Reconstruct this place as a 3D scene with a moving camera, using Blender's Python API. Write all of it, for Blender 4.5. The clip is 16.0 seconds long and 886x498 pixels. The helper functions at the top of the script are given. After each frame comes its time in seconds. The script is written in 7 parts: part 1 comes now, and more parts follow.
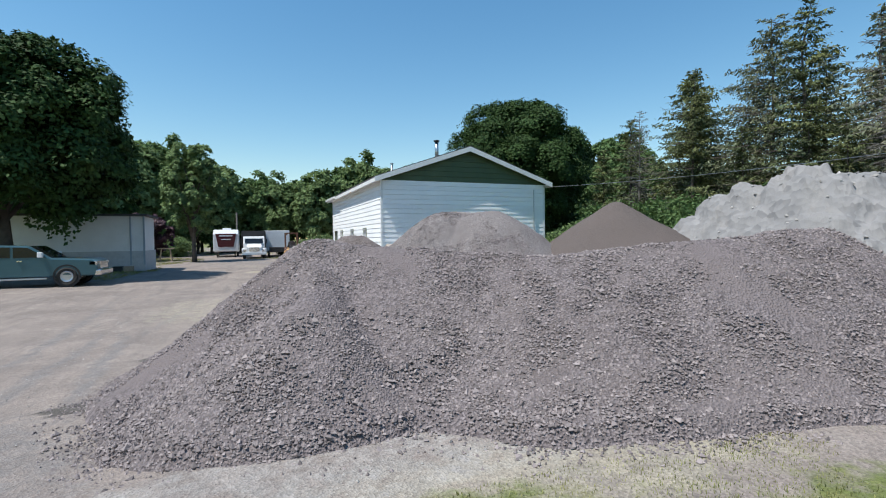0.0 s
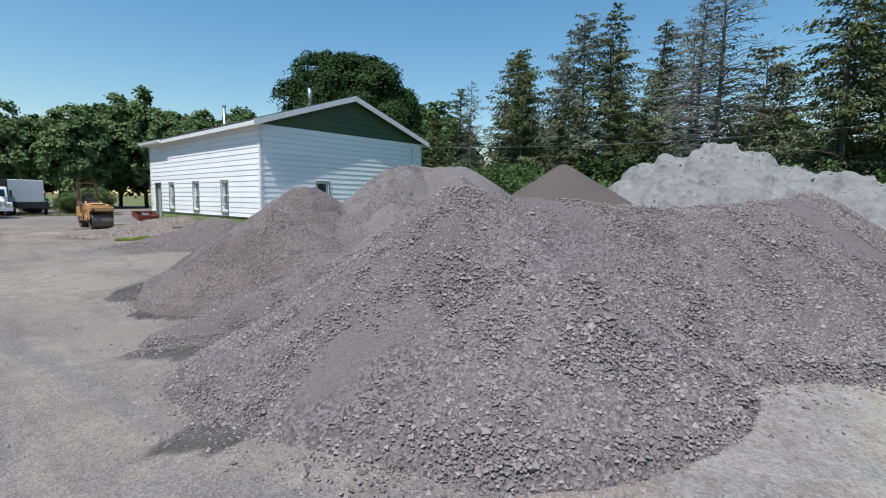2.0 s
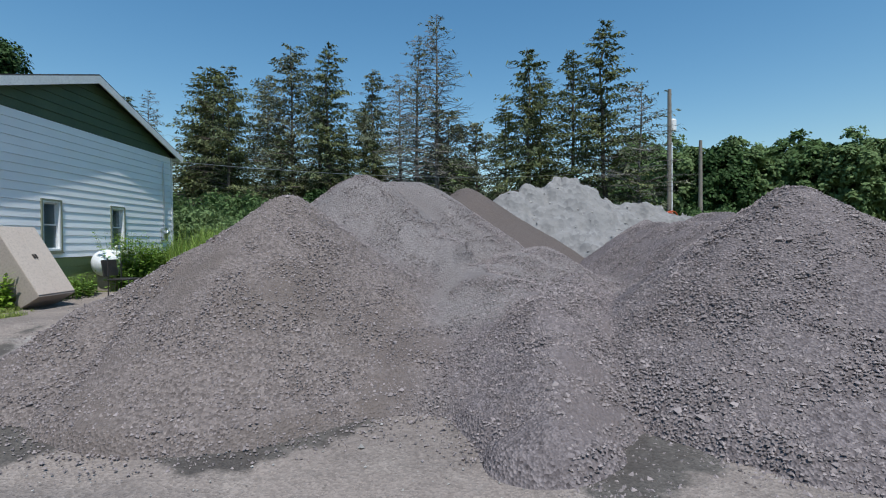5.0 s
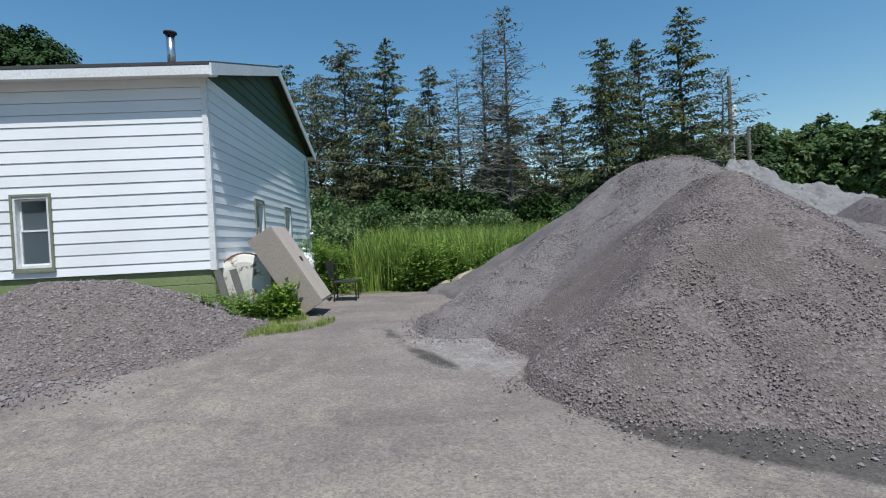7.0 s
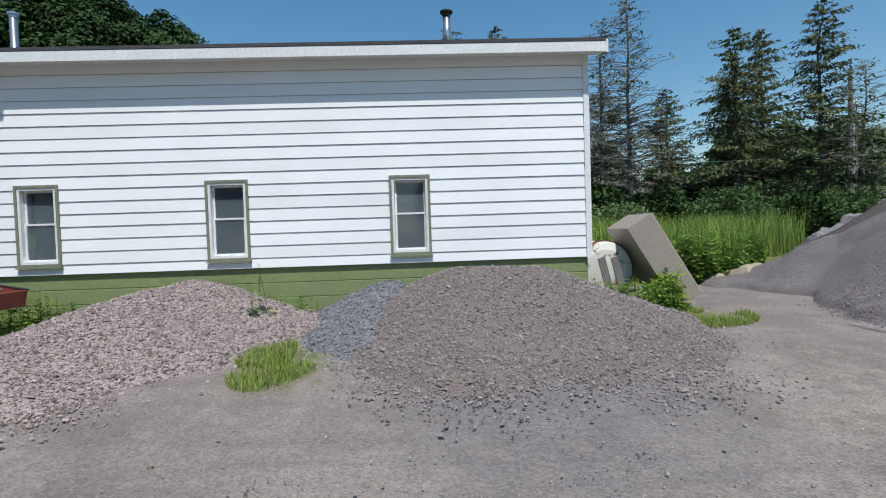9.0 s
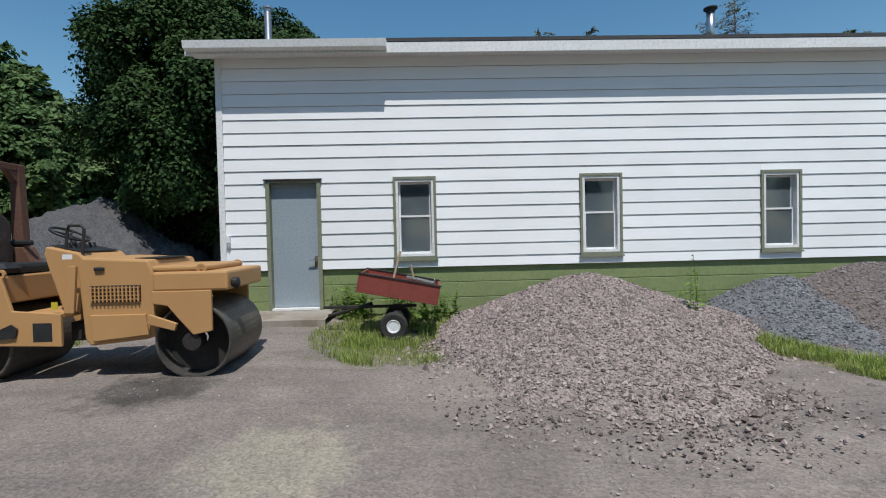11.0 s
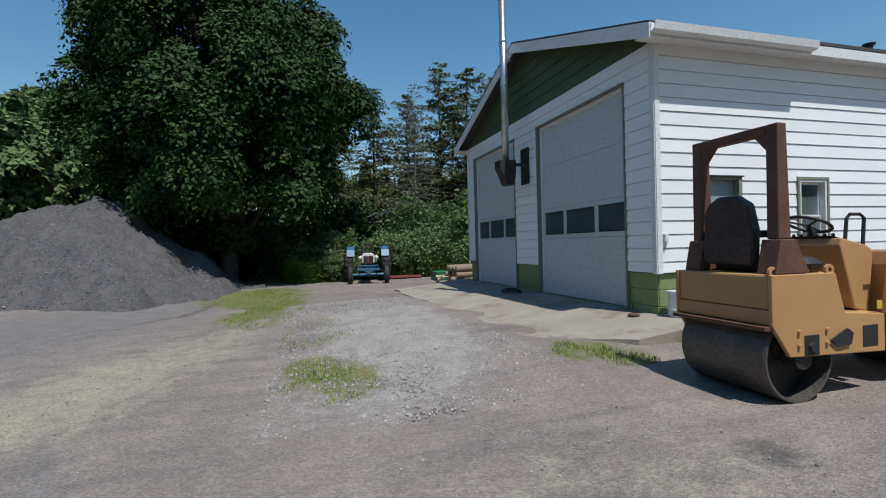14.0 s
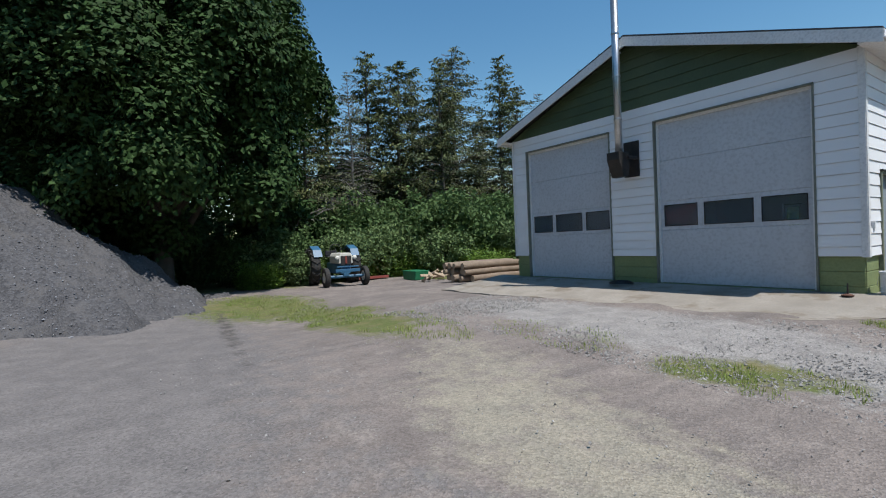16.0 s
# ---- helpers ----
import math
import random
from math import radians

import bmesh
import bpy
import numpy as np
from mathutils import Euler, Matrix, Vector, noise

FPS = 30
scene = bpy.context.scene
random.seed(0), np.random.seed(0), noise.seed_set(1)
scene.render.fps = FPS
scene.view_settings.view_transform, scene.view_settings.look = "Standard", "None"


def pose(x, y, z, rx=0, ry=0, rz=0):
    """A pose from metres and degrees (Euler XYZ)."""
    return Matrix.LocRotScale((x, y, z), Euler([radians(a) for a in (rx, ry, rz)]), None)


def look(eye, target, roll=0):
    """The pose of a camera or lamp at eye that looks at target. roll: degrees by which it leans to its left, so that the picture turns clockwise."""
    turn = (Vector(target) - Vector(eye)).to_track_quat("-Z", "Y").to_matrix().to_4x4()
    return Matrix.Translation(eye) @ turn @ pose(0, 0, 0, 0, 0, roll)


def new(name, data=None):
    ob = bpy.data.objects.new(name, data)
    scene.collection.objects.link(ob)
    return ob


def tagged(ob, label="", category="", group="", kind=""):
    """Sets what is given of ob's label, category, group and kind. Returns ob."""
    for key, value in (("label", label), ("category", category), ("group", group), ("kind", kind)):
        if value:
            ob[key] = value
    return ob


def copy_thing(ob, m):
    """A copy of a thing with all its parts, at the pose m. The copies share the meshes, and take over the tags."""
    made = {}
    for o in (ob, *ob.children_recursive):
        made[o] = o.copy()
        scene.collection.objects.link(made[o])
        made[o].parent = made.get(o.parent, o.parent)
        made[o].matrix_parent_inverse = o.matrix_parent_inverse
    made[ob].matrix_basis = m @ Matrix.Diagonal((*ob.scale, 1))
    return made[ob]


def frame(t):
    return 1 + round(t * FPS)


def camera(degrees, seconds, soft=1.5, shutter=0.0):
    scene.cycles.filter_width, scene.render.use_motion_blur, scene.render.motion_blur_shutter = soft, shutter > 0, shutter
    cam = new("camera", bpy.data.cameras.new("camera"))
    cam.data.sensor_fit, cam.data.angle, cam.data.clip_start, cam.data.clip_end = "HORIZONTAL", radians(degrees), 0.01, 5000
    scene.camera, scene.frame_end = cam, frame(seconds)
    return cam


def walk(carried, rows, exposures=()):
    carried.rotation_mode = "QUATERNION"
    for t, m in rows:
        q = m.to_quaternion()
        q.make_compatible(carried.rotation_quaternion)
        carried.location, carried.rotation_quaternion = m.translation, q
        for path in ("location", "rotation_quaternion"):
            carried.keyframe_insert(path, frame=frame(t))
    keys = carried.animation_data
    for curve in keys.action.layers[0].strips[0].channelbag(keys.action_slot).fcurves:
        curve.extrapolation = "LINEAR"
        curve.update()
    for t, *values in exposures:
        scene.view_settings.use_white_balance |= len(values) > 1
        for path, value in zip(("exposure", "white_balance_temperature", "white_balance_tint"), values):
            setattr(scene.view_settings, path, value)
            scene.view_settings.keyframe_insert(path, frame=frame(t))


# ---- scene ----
cam = camera(85.4, 16.0, 1.1)
PATH = [
    (0, (-0.253, 1.445, 1.512), (0.505, 3.295, 1.467), -0.8),
    (0.5, (-1.091, 2.023, 1.482), (-0.193, 3.808, 1.401), -0.4),
    (1, (-1.768, 2.631, 1.454), (-0.697, 4.312, 1.301), 0.1),
    (1.5, (-2.354, 3.276, 1.419), (-1.088, 4.812, 1.226), 0.5),
    (2, (-2.862, 3.992, 1.388), (-1.394, 5.336, 1.187), 0.8),
    (2.5, (-3.269, 4.774, 1.353), (-1.611, 5.88, 1.184), 0.2),
    (3, (-3.604, 5.657, 1.336), (-1.785, 6.481, 1.227), 0.8),
    (3.5, (-3.813, 6.648, 1.3), (-1.885, 7.171, 1.213), 0.1),
    (3.7, (-3.857, 7.097, 1.282), (-1.899, 7.5, 1.197), 0.4),
    (5.8, (-3.535, 11.951, 0.984), (-1.54, 11.819, 0.961), -2.2),
    (6, (-3.483, 12.433, 0.991), (-1.488, 12.292, 0.964), -2.7),
    (6.5, (-3.303, 13.654, 1.013), (-1.309, 13.509, 0.988), -3.5),
    (7, (-3.063, 15.009, 1.021), (-1.067, 14.883, 0.985), -2.9),
    (7.5, (-2.879, 16.337, 1.034), (-0.882, 16.235, 0.995), -2.8),
    (7.7, (-2.827, 16.864, 1.02), (-0.829, 16.765, 0.986), -2.5),
    (8, (-2.735, 17.645, 1.08), (-0.738, 17.554, 1.037), -2.6),
    (8.5, (-2.581, 18.93, 1.112), (-0.583, 18.849, 1.061), -2.8),
    (8.7, (-2.528, 19.447, 1.125), (-0.531, 19.367, 1.069), -2.4),
    (10.8, (-2.33, 24.689, 1.196), (-0.331, 24.631, 1.131), -0.8),
    (11, (-2.255, 25.188, 1.166), (-0.256, 25.132, 1.116), -1.3),
    (11.5, (-2.121, 26.411, 1.171), (-0.123, 26.331, 1.135), -1.8),
    (11.7, (-2.074, 26.893, 1.182), (-0.077, 26.796, 1.147), -2.1),
    (12, (-1.973, 27.607, 1.17), (0.023, 27.481, 1.152), -1.9),
    (12.5, (-1.75, 28.789, 1.186), (0.24, 28.594, 1.173), -1.2),
    (13, (-1.489, 29.935, 1.191), (0.489, 29.636, 1.18), -1.3),
    (13.5, (-1.146, 31.031, 1.19), (0.808, 30.602, 1.18), -1.5),
    (14, (-0.71, 32.072, 1.18), (1.209, 31.508, 1.164), -1.5),
    (14.5, (-0.223, 33.038, 1.198), (1.655, 32.348, 1.173), -2.1),
    (15, (0.385, 34.097, 1.185), (2.204, 33.267, 1.163), -2.4),
    (15.5, (1.203, 35.214, 1.235), (2.94, 34.223, 1.197), -2.6),
    (16, (2.145, 36.318, 1.205), (3.783, 35.172, 1.173), -2.3),
]
walk(cam, [(t, look(eye, target, roll)) for t, eye, target, roll in PATH],
     [(0, .33, 6300, 8), (1.5, .19, 6220, 8), (3.5, .06, 6080, 8), (6, -.04, 6080, 8), (8.5, -.03, 6150, 8), (11, -.20, 6250, 8), (12.5, -.25, 6250, 9), (14, -.13, 6230, 9), (16, .02, 6200, 9)])

# ---- light ----
SUN = Vector((-0.418, -0.097, 0.903)).normalized()      # the way to the sun
world = bpy.data.worlds.new("sky")
scene.world = world
world.use_nodes = True
wn = world.node_tree
sky = wn.nodes.new("ShaderNodeTexSky")
sky.sky_type = "NISHITA"
sky.sun_disc = False
sky.sun_elevation = math.asin(SUN.z)
sky.sun_rotation = math.atan2(SUN.x, SUN.y)
sky.air_density, sky.dust_density, sky.ozone_density = 1.3, 0.25, 1.3
wn.nodes["Background"].inputs["Strength"].default_value = 0.116
tone = wn.nodes.new("ShaderNodeHueSaturation")
tone.inputs["Hue"].default_value, tone.inputs["Saturation"].default_value = 0.493, 1.27
wn.links.new(sky.outputs[0], tone.inputs["Color"])
wn.links.new(tone.outputs[0], wn.nodes["Background"].inputs["Color"])
sun_data = bpy.data.lights.new("sun", "SUN")
sun_data.energy, sun_data.angle, sun_data.color = 5.0, radians(0.53), (1.0, 0.95, 0.88)
sun_lamp = new("sun", sun_data)
sun_lamp.matrix_world = look(SUN * 60, (0, 0, 0))

# ---- materials ----


def material(name, base, rough=0.8, metal=0.0, vary=None, scale=6.0, fine=60.0, bump=0.0, bump_scale=80.0, spec=0.4, island=0.0, per_object=0.0, wear=None, wear_scale=3.0, wear_at=0.62, translucent=0.0):
    """Principled surface with two scales of variation, optional worn patches and relief."""
    m = bpy.data.materials.new(name)
    m.use_nodes = True
    nt = m.node_tree
    b = nt.nodes["Principled BSDF"]
    L = nt.links.new
    b.inputs["Roughness"].default_value = rough
    b.inputs["Metallic"].default_value = metal
    b.inputs["Specular IOR Level"].default_value = spec
    geo = nt.nodes.new("ShaderNodeTexCoord")
    pos = geo.outputs["Object"]

    def noise_node(s, detail=5.0, r=0.55):
        n = nt.nodes.new("ShaderNodeTexNoise")
        n.inputs["Scale"].default_value, n.inputs["Detail"].default_value, n.inputs["Roughness"].default_value = s, detail, r
        L(pos, n.inputs["Vector"])
        return n.outputs["Fac"]

    def mix(f, a, c):
        n = nt.nodes.new("ShaderNodeMix")
        n.data_type = "RGBA"
        if isinstance(f, float):
            n.inputs["Factor"].default_value = f
        else:
            L(f, n.inputs["Factor"])
        for s, v in (("A", a), ("B", c)):
            sock = [k for k in n.inputs if k.name == s and k.type == "RGBA"][0]
            if isinstance(v, tuple):
                sock.default_value = (*v, 1)
            else:
                L(v, sock)
        return [k for k in n.outputs if k.type == "RGBA"][0]

    def ramp(f, lo, hi):
        n = nt.nodes.new("ShaderNodeMapRange")
        L(f, n.inputs["Value"])
        n.inputs["From Min"].default_value, n.inputs["From Max"].default_value = lo, hi
        return n.outputs["Result"]

    col = base
    if vary:
        col = mix(ramp(noise_node(scale), 0.35, 0.68), base, vary)
        if fine:
            col = mix(ramp(noise_node(fine, 3.0), 0.45, 0.8), col, tuple(c * 0.72 for c in base))
    if island:
        g = nt.nodes.new("ShaderNodeNewGeometry")
        hsv = nt.nodes.new("ShaderNodeHueSaturation")
        mr = nt.nodes.new("ShaderNodeMapRange")
        L(g.outputs["Random Per Island"], mr.inputs["Value"])
        mr.inputs["To Min"].default_value, mr.inputs["To Max"].default_value = 1 - island, 1 + island
        L(mr.outputs["Result"], hsv.inputs["Value"])
        if isinstance(col, tuple):
            hsv.inputs["Color"].default_value = (*col, 1)
        else:
            L(col, hsv.inputs["Color"])
        col = hsv.outputs["Color"]
    if per_object:
        g = nt.nodes.new("ShaderNodeObjectInfo")
        hsv = nt.nodes.new("ShaderNodeHueSaturation")
        mr = nt.nodes.new("ShaderNodeMapRange")
        L(g.outputs["Random"], mr.inputs["Value"])
        mr.inputs["To Min"].default_value, mr.inputs["To Max"].default_value = 1 - per_object, 1 + per_object
        L(mr.outputs["Result"], hsv.inputs["Value"])
        if isinstance(col, tuple):
            hsv.inputs["Color"].default_value = (*col, 1)
        else:
            L(col, hsv.inputs["Color"])
        col = hsv.outputs["Color"]
    if wear:
        col = mix(ramp(noise_node(wear_scale, 8.0, 0.65), wear_at, wear_at + 0.07), col, wear)
    if isinstance(col, tuple):
        b.inputs["Base Color"].default_value = (*col, 1)
    else:
        L(col, b.inputs["Base Color"])
    if bump:
        bn = nt.nodes.new("ShaderNodeBump")
        bn.inputs["Strength"].default_value, bn.inputs["Distance"].default_value = bump, 0.02
        L(noise_node(bump_scale, 4.0), bn.inputs["Height"])
        L(bn.outputs["Normal"], b.inputs["Normal"])
    if translucent:
        tr = nt.nodes.new("ShaderNodeBsdfTranslucent")
        ms = nt.nodes.new("ShaderNodeMixShader")
        ms.inputs[0].default_value = translucent
        if isinstance(col, tuple):
            tr.inputs["Color"].default_value = (*col, 1)
        else:
            L(col, tr.inputs["Color"])
        L(b.outputs[0], ms.inputs[1])
        L(tr.outputs[0], ms.inputs[2])
        L(ms.outputs[0], nt.nodes["Material Output"].inputs["Surface"])
    return m


def glass_material(name, tint=(0.02, 0.025, 0.03), rough=0.03):
    m = bpy.data.materials.new(name)
    m.use_nodes = True
    nt = m.node_tree
    b = nt.nodes["Principled BSDF"]
    # blue base tint paints part of the sky's reflection into the panes
    b.inputs["Base Color"].default_value = (0.66, 0.78, 0.86, 1)
    b.inputs["Roughness"].default_value = rough
    b.inputs["Transmission Weight"].default_value = 0.93
    b.inputs["IOR"].default_value = 1.45
    return m


SIDING = material("white painted siding", (0.85, 0.855, 0.865), 0.55, vary=(0.80, 0.805, 0.81), scale=1.0, fine=0, per_object=0.03)
TRIM = material("white trim paint", (0.80, 0.80, 0.80), 0.5, vary=(0.72, 0.72, 0.71), scale=2, fine=30)
GREEN = material("olive green paint", (0.235, 0.285, 0.125), 0.6, vary=(0.205, 0.25, 0.11), scale=2.5, fine=30, bump=0.1, bump_scale=40)
GABLE = material("dark green gable paint", (0.075, 0.105, 0.052), 0.6, vary=(0.06, 0.09, 0.045), scale=2, fine=30, per_object=0.05)
TAUPE = material("grey-green door casing paint", (0.20, 0.21, 0.17), 0.6, vary=(0.16, 0.17, 0.14))
DOORPAINT = material("grey-blue door paint", (0.31, 0.36, 0.40), 0.5, vary=(0.28, 0.33, 0.37), scale=2, fine=40)
GDOOR = material("pale grey overhead door paint", (0.56, 0.58, 0.61), 0.5, vary=(0.52, 0.54, 0.57), scale=1.2, fine=20)
SHINGLE = material("dark asphalt shingle", (0.06, 0.06, 0.065), 0.95, vary=(0.09, 0.088, 0.085), scale=4, fine=80, bump=0.4, bump_scale=60)
STEEL = material("galvanised steel", (0.55, 0.57, 0.59), 0.32, 0.9, vary=(0.42, 0.44, 0.46), scale=5, fine=40)
BLACKMETAL = material("blackened metal", (0.03, 0.03, 0.03), 0.6, 0.3, vary=(0.06, 0.05, 0.045))
CONCRETE = material("worn concrete", (0.335, 0.30, 0.255), 0.9, vary=(0.25, 0.22, 0.185), scale=2.2, fine=40, bump=0.25, bump_scale=35, wear=(0.215, 0.18, 0.14), wear_scale=1.3, wear_at=0.53)
# grey-blue lining adds to the sky reflection painted into the windows
INTERIOR = material("unlit painted lining", (0.22, 0.23, 0.235), 0.9, vary=(0.17, 0.18, 0.185))
GLASS = glass_material("window glass")
GLASS_CLEAR = glass_material("overhead door glass")
CASING = material("faded olive casing paint", (0.225, 0.24, 0.17), 0.6, vary=(0.19, 0.205, 0.145), scale=3, fine=20)
PLASTICWHITE = material("white plastic", (0.78, 0.79, 0.80), 0.4, vary=(0.72, 0.73, 0.74), scale=8)
YELLOW = material("roller tan-yellow paint", (0.475, 0.268, 0.11), 0.5, vary=(0.43, 0.24, 0.10), scale=1.6, fine=0, bump=0.03, wear=(0.27, 0.15, 0.07), wear_scale=4, wear_at=0.74)
RUST = material("rust-brown painted steel", (0.105, 0.048, 0.032), 0.75, vary=(0.15, 0.075, 0.05), scale=5, fine=50, bump=0.15)
DRUM = material("worn steel drum", (0.10, 0.095, 0.09), 0.5, 0.5, vary=(0.17, 0.15, 0.13), scale=3, fine=40)
BLACK = material("black plastic and painted shade", (0.018, 0.018, 0.02), 0.55, vary=(0.03, 0.03, 0.03))
RUBBER = material("black tyre rubber", (0.022, 0.021, 0.02), 0.85, vary=(0.05, 0.047, 0.043), scale=9, fine=60, bump=0.3)
CHROME = material("bright metal", (0.7, 0.7, 0.72), 0.2, 1.0)
CARTRED = material("faded red cart paint", (0.24, 0.055, 0.04), 0.6, vary=(0.2, 0.045, 0.035), scale=4, fine=40, wear=(0.1, 0.04, 0.03), wear_scale=7, wear_at=0.66)
CABINET = material("taupe enamel steel", (0.33, 0.28, 0.24), 0.5, vary=(0.30, 0.255, 0.22), scale=2, fine=30)
CABINETDOOR = material("beige enamel steel", (0.52, 0.44, 0.37), 0.5, vary=(0.48, 0.40, 0.34), scale=2, fine=30)
RUSTYWHITE = material("flaking white tank paint", (0.72, 0.70, 0.64), 0.6, vary=(0.62, 0.6, 0.54), scale=4, wear=(0.16, 0.075, 0.03), wear_scale=5, wear_at=0.54, bump=0.15)
BLUE = material("tractor blue paint", (0.035, 0.12, 0.22), 0.45, vary=(0.05, 0.14, 0.24), scale=5, wear=(0.12, 0.09, 0.07), wear_scale=8, wear_at=0.66)
OFFWHITE = material("tractor off-white paint", (0.68, 0.66, 0.58), 0.5, vary=(0.6, 0.57, 0.5), scale=5)
BARK = material("grey-brown bark", (0.12, 0.098, 0.08), 0.95, vary=(0.07, 0.058, 0.048), scale=4, fine=30, bump=0.5, bump_scale=25)
DEADWOOD = material("weathered grey dead wood", (0.20, 0.185, 0.17), 0.95, vary=(0.13, 0.12, 0.11), scale=4, fine=30)
LOGWOOD = material("barked log wood", (0.20, 0.15, 0.11), 0.9, vary=(0.30, 0.23, 0.17), scale=3, fine=25, bump=0.4, bump_scale=20)
LOGEND = material("cut log face", (0.42, 0.32, 0.22), 0.9, vary=(0.34, 0.26, 0.18), scale=9)
POLEWOOD = material("weathered pole wood", (0.25, 0.22, 0.19), 0.9, vary=(0.18, 0.16, 0.14), scale=6, fine=50)
MAPLE = material("maple leaf", (0.112, 0.175, 0.062), 0.75, vary=(0.088, 0.145, 0.054), scale=0.6, fine=4, island=0.3, translucent=0.25, spec=0.15)
MAPLEDARK = material("dark broad leaf", (0.042, 0.08, 0.022), 0.7, vary=(0.03, 0.06, 0.017), scale=0.6, fine=4, island=0.35, translucent=0.06, spec=0.15)
# light green leaf, with the haze over the far woods mixed into its tone
POPLAR = material("light broad leaf", (0.16, 0.225, 0.09), 0.75, vary=(0.125, 0.185, 0.075), scale=0.5, fine=4, island=0.3, translucent=0.25, spec=0.15)
PLUM = material("purple leaf", (0.046, 0.018, 0.029), 0.6, vary=(0.065, 0.026, 0.039), island=0.4)
# needle green is lightened and blued to paint distance haze into it
SPRUCE = material("haze-lightened spruce needle", (0.095, 0.122, 0.07), 0.85, vary=(0.165, 0.175, 0.06), scale=0.5, fine=5, island=0.45, translucent=0.12, spec=0.15)
SPRUCEPALE = material("thinning haze-lightened spruce needle", (0.14, 0.162, 0.11), 0.85, vary=(0.185, 0.19, 0.105), scale=0.8, fine=5, island=0.4, translucent=0.12, spec=0.15)
WEED = material("weed leaf", (0.205, 0.315, 0.06), 0.85, vary=(0.15, 0.25, 0.05), scale=1.2, fine=8, island=0.45, translucent=0.3, spec=0.15)
WEEDYELLOW = material("yellow-green vine leaf", (0.240, 0.360, 0.048), 0.85, vary=(0.168, 0.276, 0.036), scale=3, fine=10, island=0.3, translucent=0.3, spec=0.15)
TALLGRASS = material("tall meadow grass", (0.29, 0.385, 0.09), 0.85, vary=(0.215, 0.31, 0.07), scale=0.9, fine=6, island=0.35, translucent=0.3, spec=0.15)
LUSH = material("lush yard grass", (0.25, 0.33, 0.075), 0.85, vary=(0.32, 0.35, 0.12), scale=1.2, fine=8, island=0.35, translucent=0.3, spec=0.15)
GRASS = material("dry lawn grass", (0.20, 0.225, 0.07), 0.85, vary=(0.30, 0.27, 0.115), scale=1.2, fine=8, island=0.4, translucent=0.3, spec=0.15)


def ground_material():
    """Dirt yard: compacted stone dust with lawn, pale chip, sand, dark dust and wet zones given by the mesh's zone layers."""
    m = bpy.data.materials.new("yard ground")
    m.use_nodes = True
    nt = m.node_tree
    L = nt.links.new
    b = nt.nodes["Principled BSDF"]
    b.inputs["Roughness"].default_value = 0.95
    b.inputs["Specular IOR Level"].default_value = 0.2
    pos = nt.nodes.new("ShaderNodeTexCoord").outputs["Object"]

    def noise_node(s, detail=6.0, r=0.6):
        n = nt.nodes.new("ShaderNodeTexNoise")
        n.inputs["Scale"].default_value, n.inputs["Detail"].default_value, n.inputs["Roughness"].default_value = s, detail, r
        L(pos, n.inputs["Vector"])
        return n.outputs["Fac"]

    def ramp(f, lo, hi, a=0.0, c=1.0):
        n = nt.nodes.new("ShaderNodeMapRange")
        L(f, n.inputs["Value"])
        n.inputs["From Min"].default_value, n.inputs["From Max"].default_value = lo, hi
        n.inputs["To Min"].default_value, n.inputs["To Max"].default_value = a, c
        return n.outputs["Result"]

    def mix(f, a, c, mode="MIX"):
        n = nt.nodes.new("ShaderNodeMix")
        n.data_type, n.blend_type = "RGBA", mode
        L(f, n.inputs["Factor"])
        for s, v in (("A", a), ("B", c)):
            sock = [k for k in n.inputs if k.name == s and k.type == "RGBA"][0]
            if isinstance(v, tuple):
                sock.default_value = (*v, 1)
            else:
                L(v, sock)
        return [k for k in n.outputs if k.type == "RGBA"][0]

    def add(a, c):
        n = nt.nodes.new("ShaderNodeMath")
        n.operation = "ADD"
        L(a, n.inputs[0])
        L(c, n.inputs[1])
        return n.outputs[0]

    rough_noise = ramp(noise_node(5.0, 8.0, 0.7), 0.2, 0.8, -0.45, 0.45)
    col = mix(ramp(noise_node(0.7), 0.35, 0.65), (0.25, 0.212, 0.188), (0.18, 0.153, 0.138))
    stretched = nt.nodes.new("ShaderNodeMapping")
    stretched.inputs["Scale"].default_value = (2.2, 0.28, 1.0)
    stretched.inputs["Rotation"].default_value = (0, 0, 0.12)
    L(pos, stretched.inputs["Vector"])
    streak = nt.nodes.new("ShaderNodeTexNoise")
    streak.inputs["Scale"].default_value, streak.inputs["Detail"].default_value, streak.inputs["Roughness"].default_value = 1.6, 7.0, 0.6
    L(stretched.outputs[0], streak.inputs["Vector"])
    col = mix(ramp(streak.outputs["Fac"], 0.5, 0.72, 0.0, 0.75), col, (0.14, 0.123, 0.115))
    col = mix(ramp(noise_node(1.9, 8.0, 0.7), 0.52, 0.72, 0.0, 0.7), col, (0.30, 0.262, 0.232))
    for layer, colours in (("dust", ((0.162, 0.148, 0.142), (0.198, 0.180, 0.171))), ("sand", ((0.31, 0.275, 0.215), (0.26, 0.235, 0.19))),
                           ("chip", ((0.31, 0.288, 0.268), (0.235, 0.218, 0.206))), ("lawn", ((0.115, 0.135, 0.045), (0.17, 0.155, 0.07))), ("wet", ((0.075, 0.066, 0.06), (0.11, 0.1, 0.09)))):
        at = nt.nodes.new("ShaderNodeAttribute")
        at.attribute_name = layer
        f = ramp(add(at.outputs["Fac"], rough_noise), 0.35, 0.75)
        col = mix(f, col, mix(ramp(noise_node(3.0), 0.4, 0.65), *colours))
    stone = nt.nodes.new("ShaderNodeTexVoronoi")
    stone.inputs["Scale"].default_value = 70
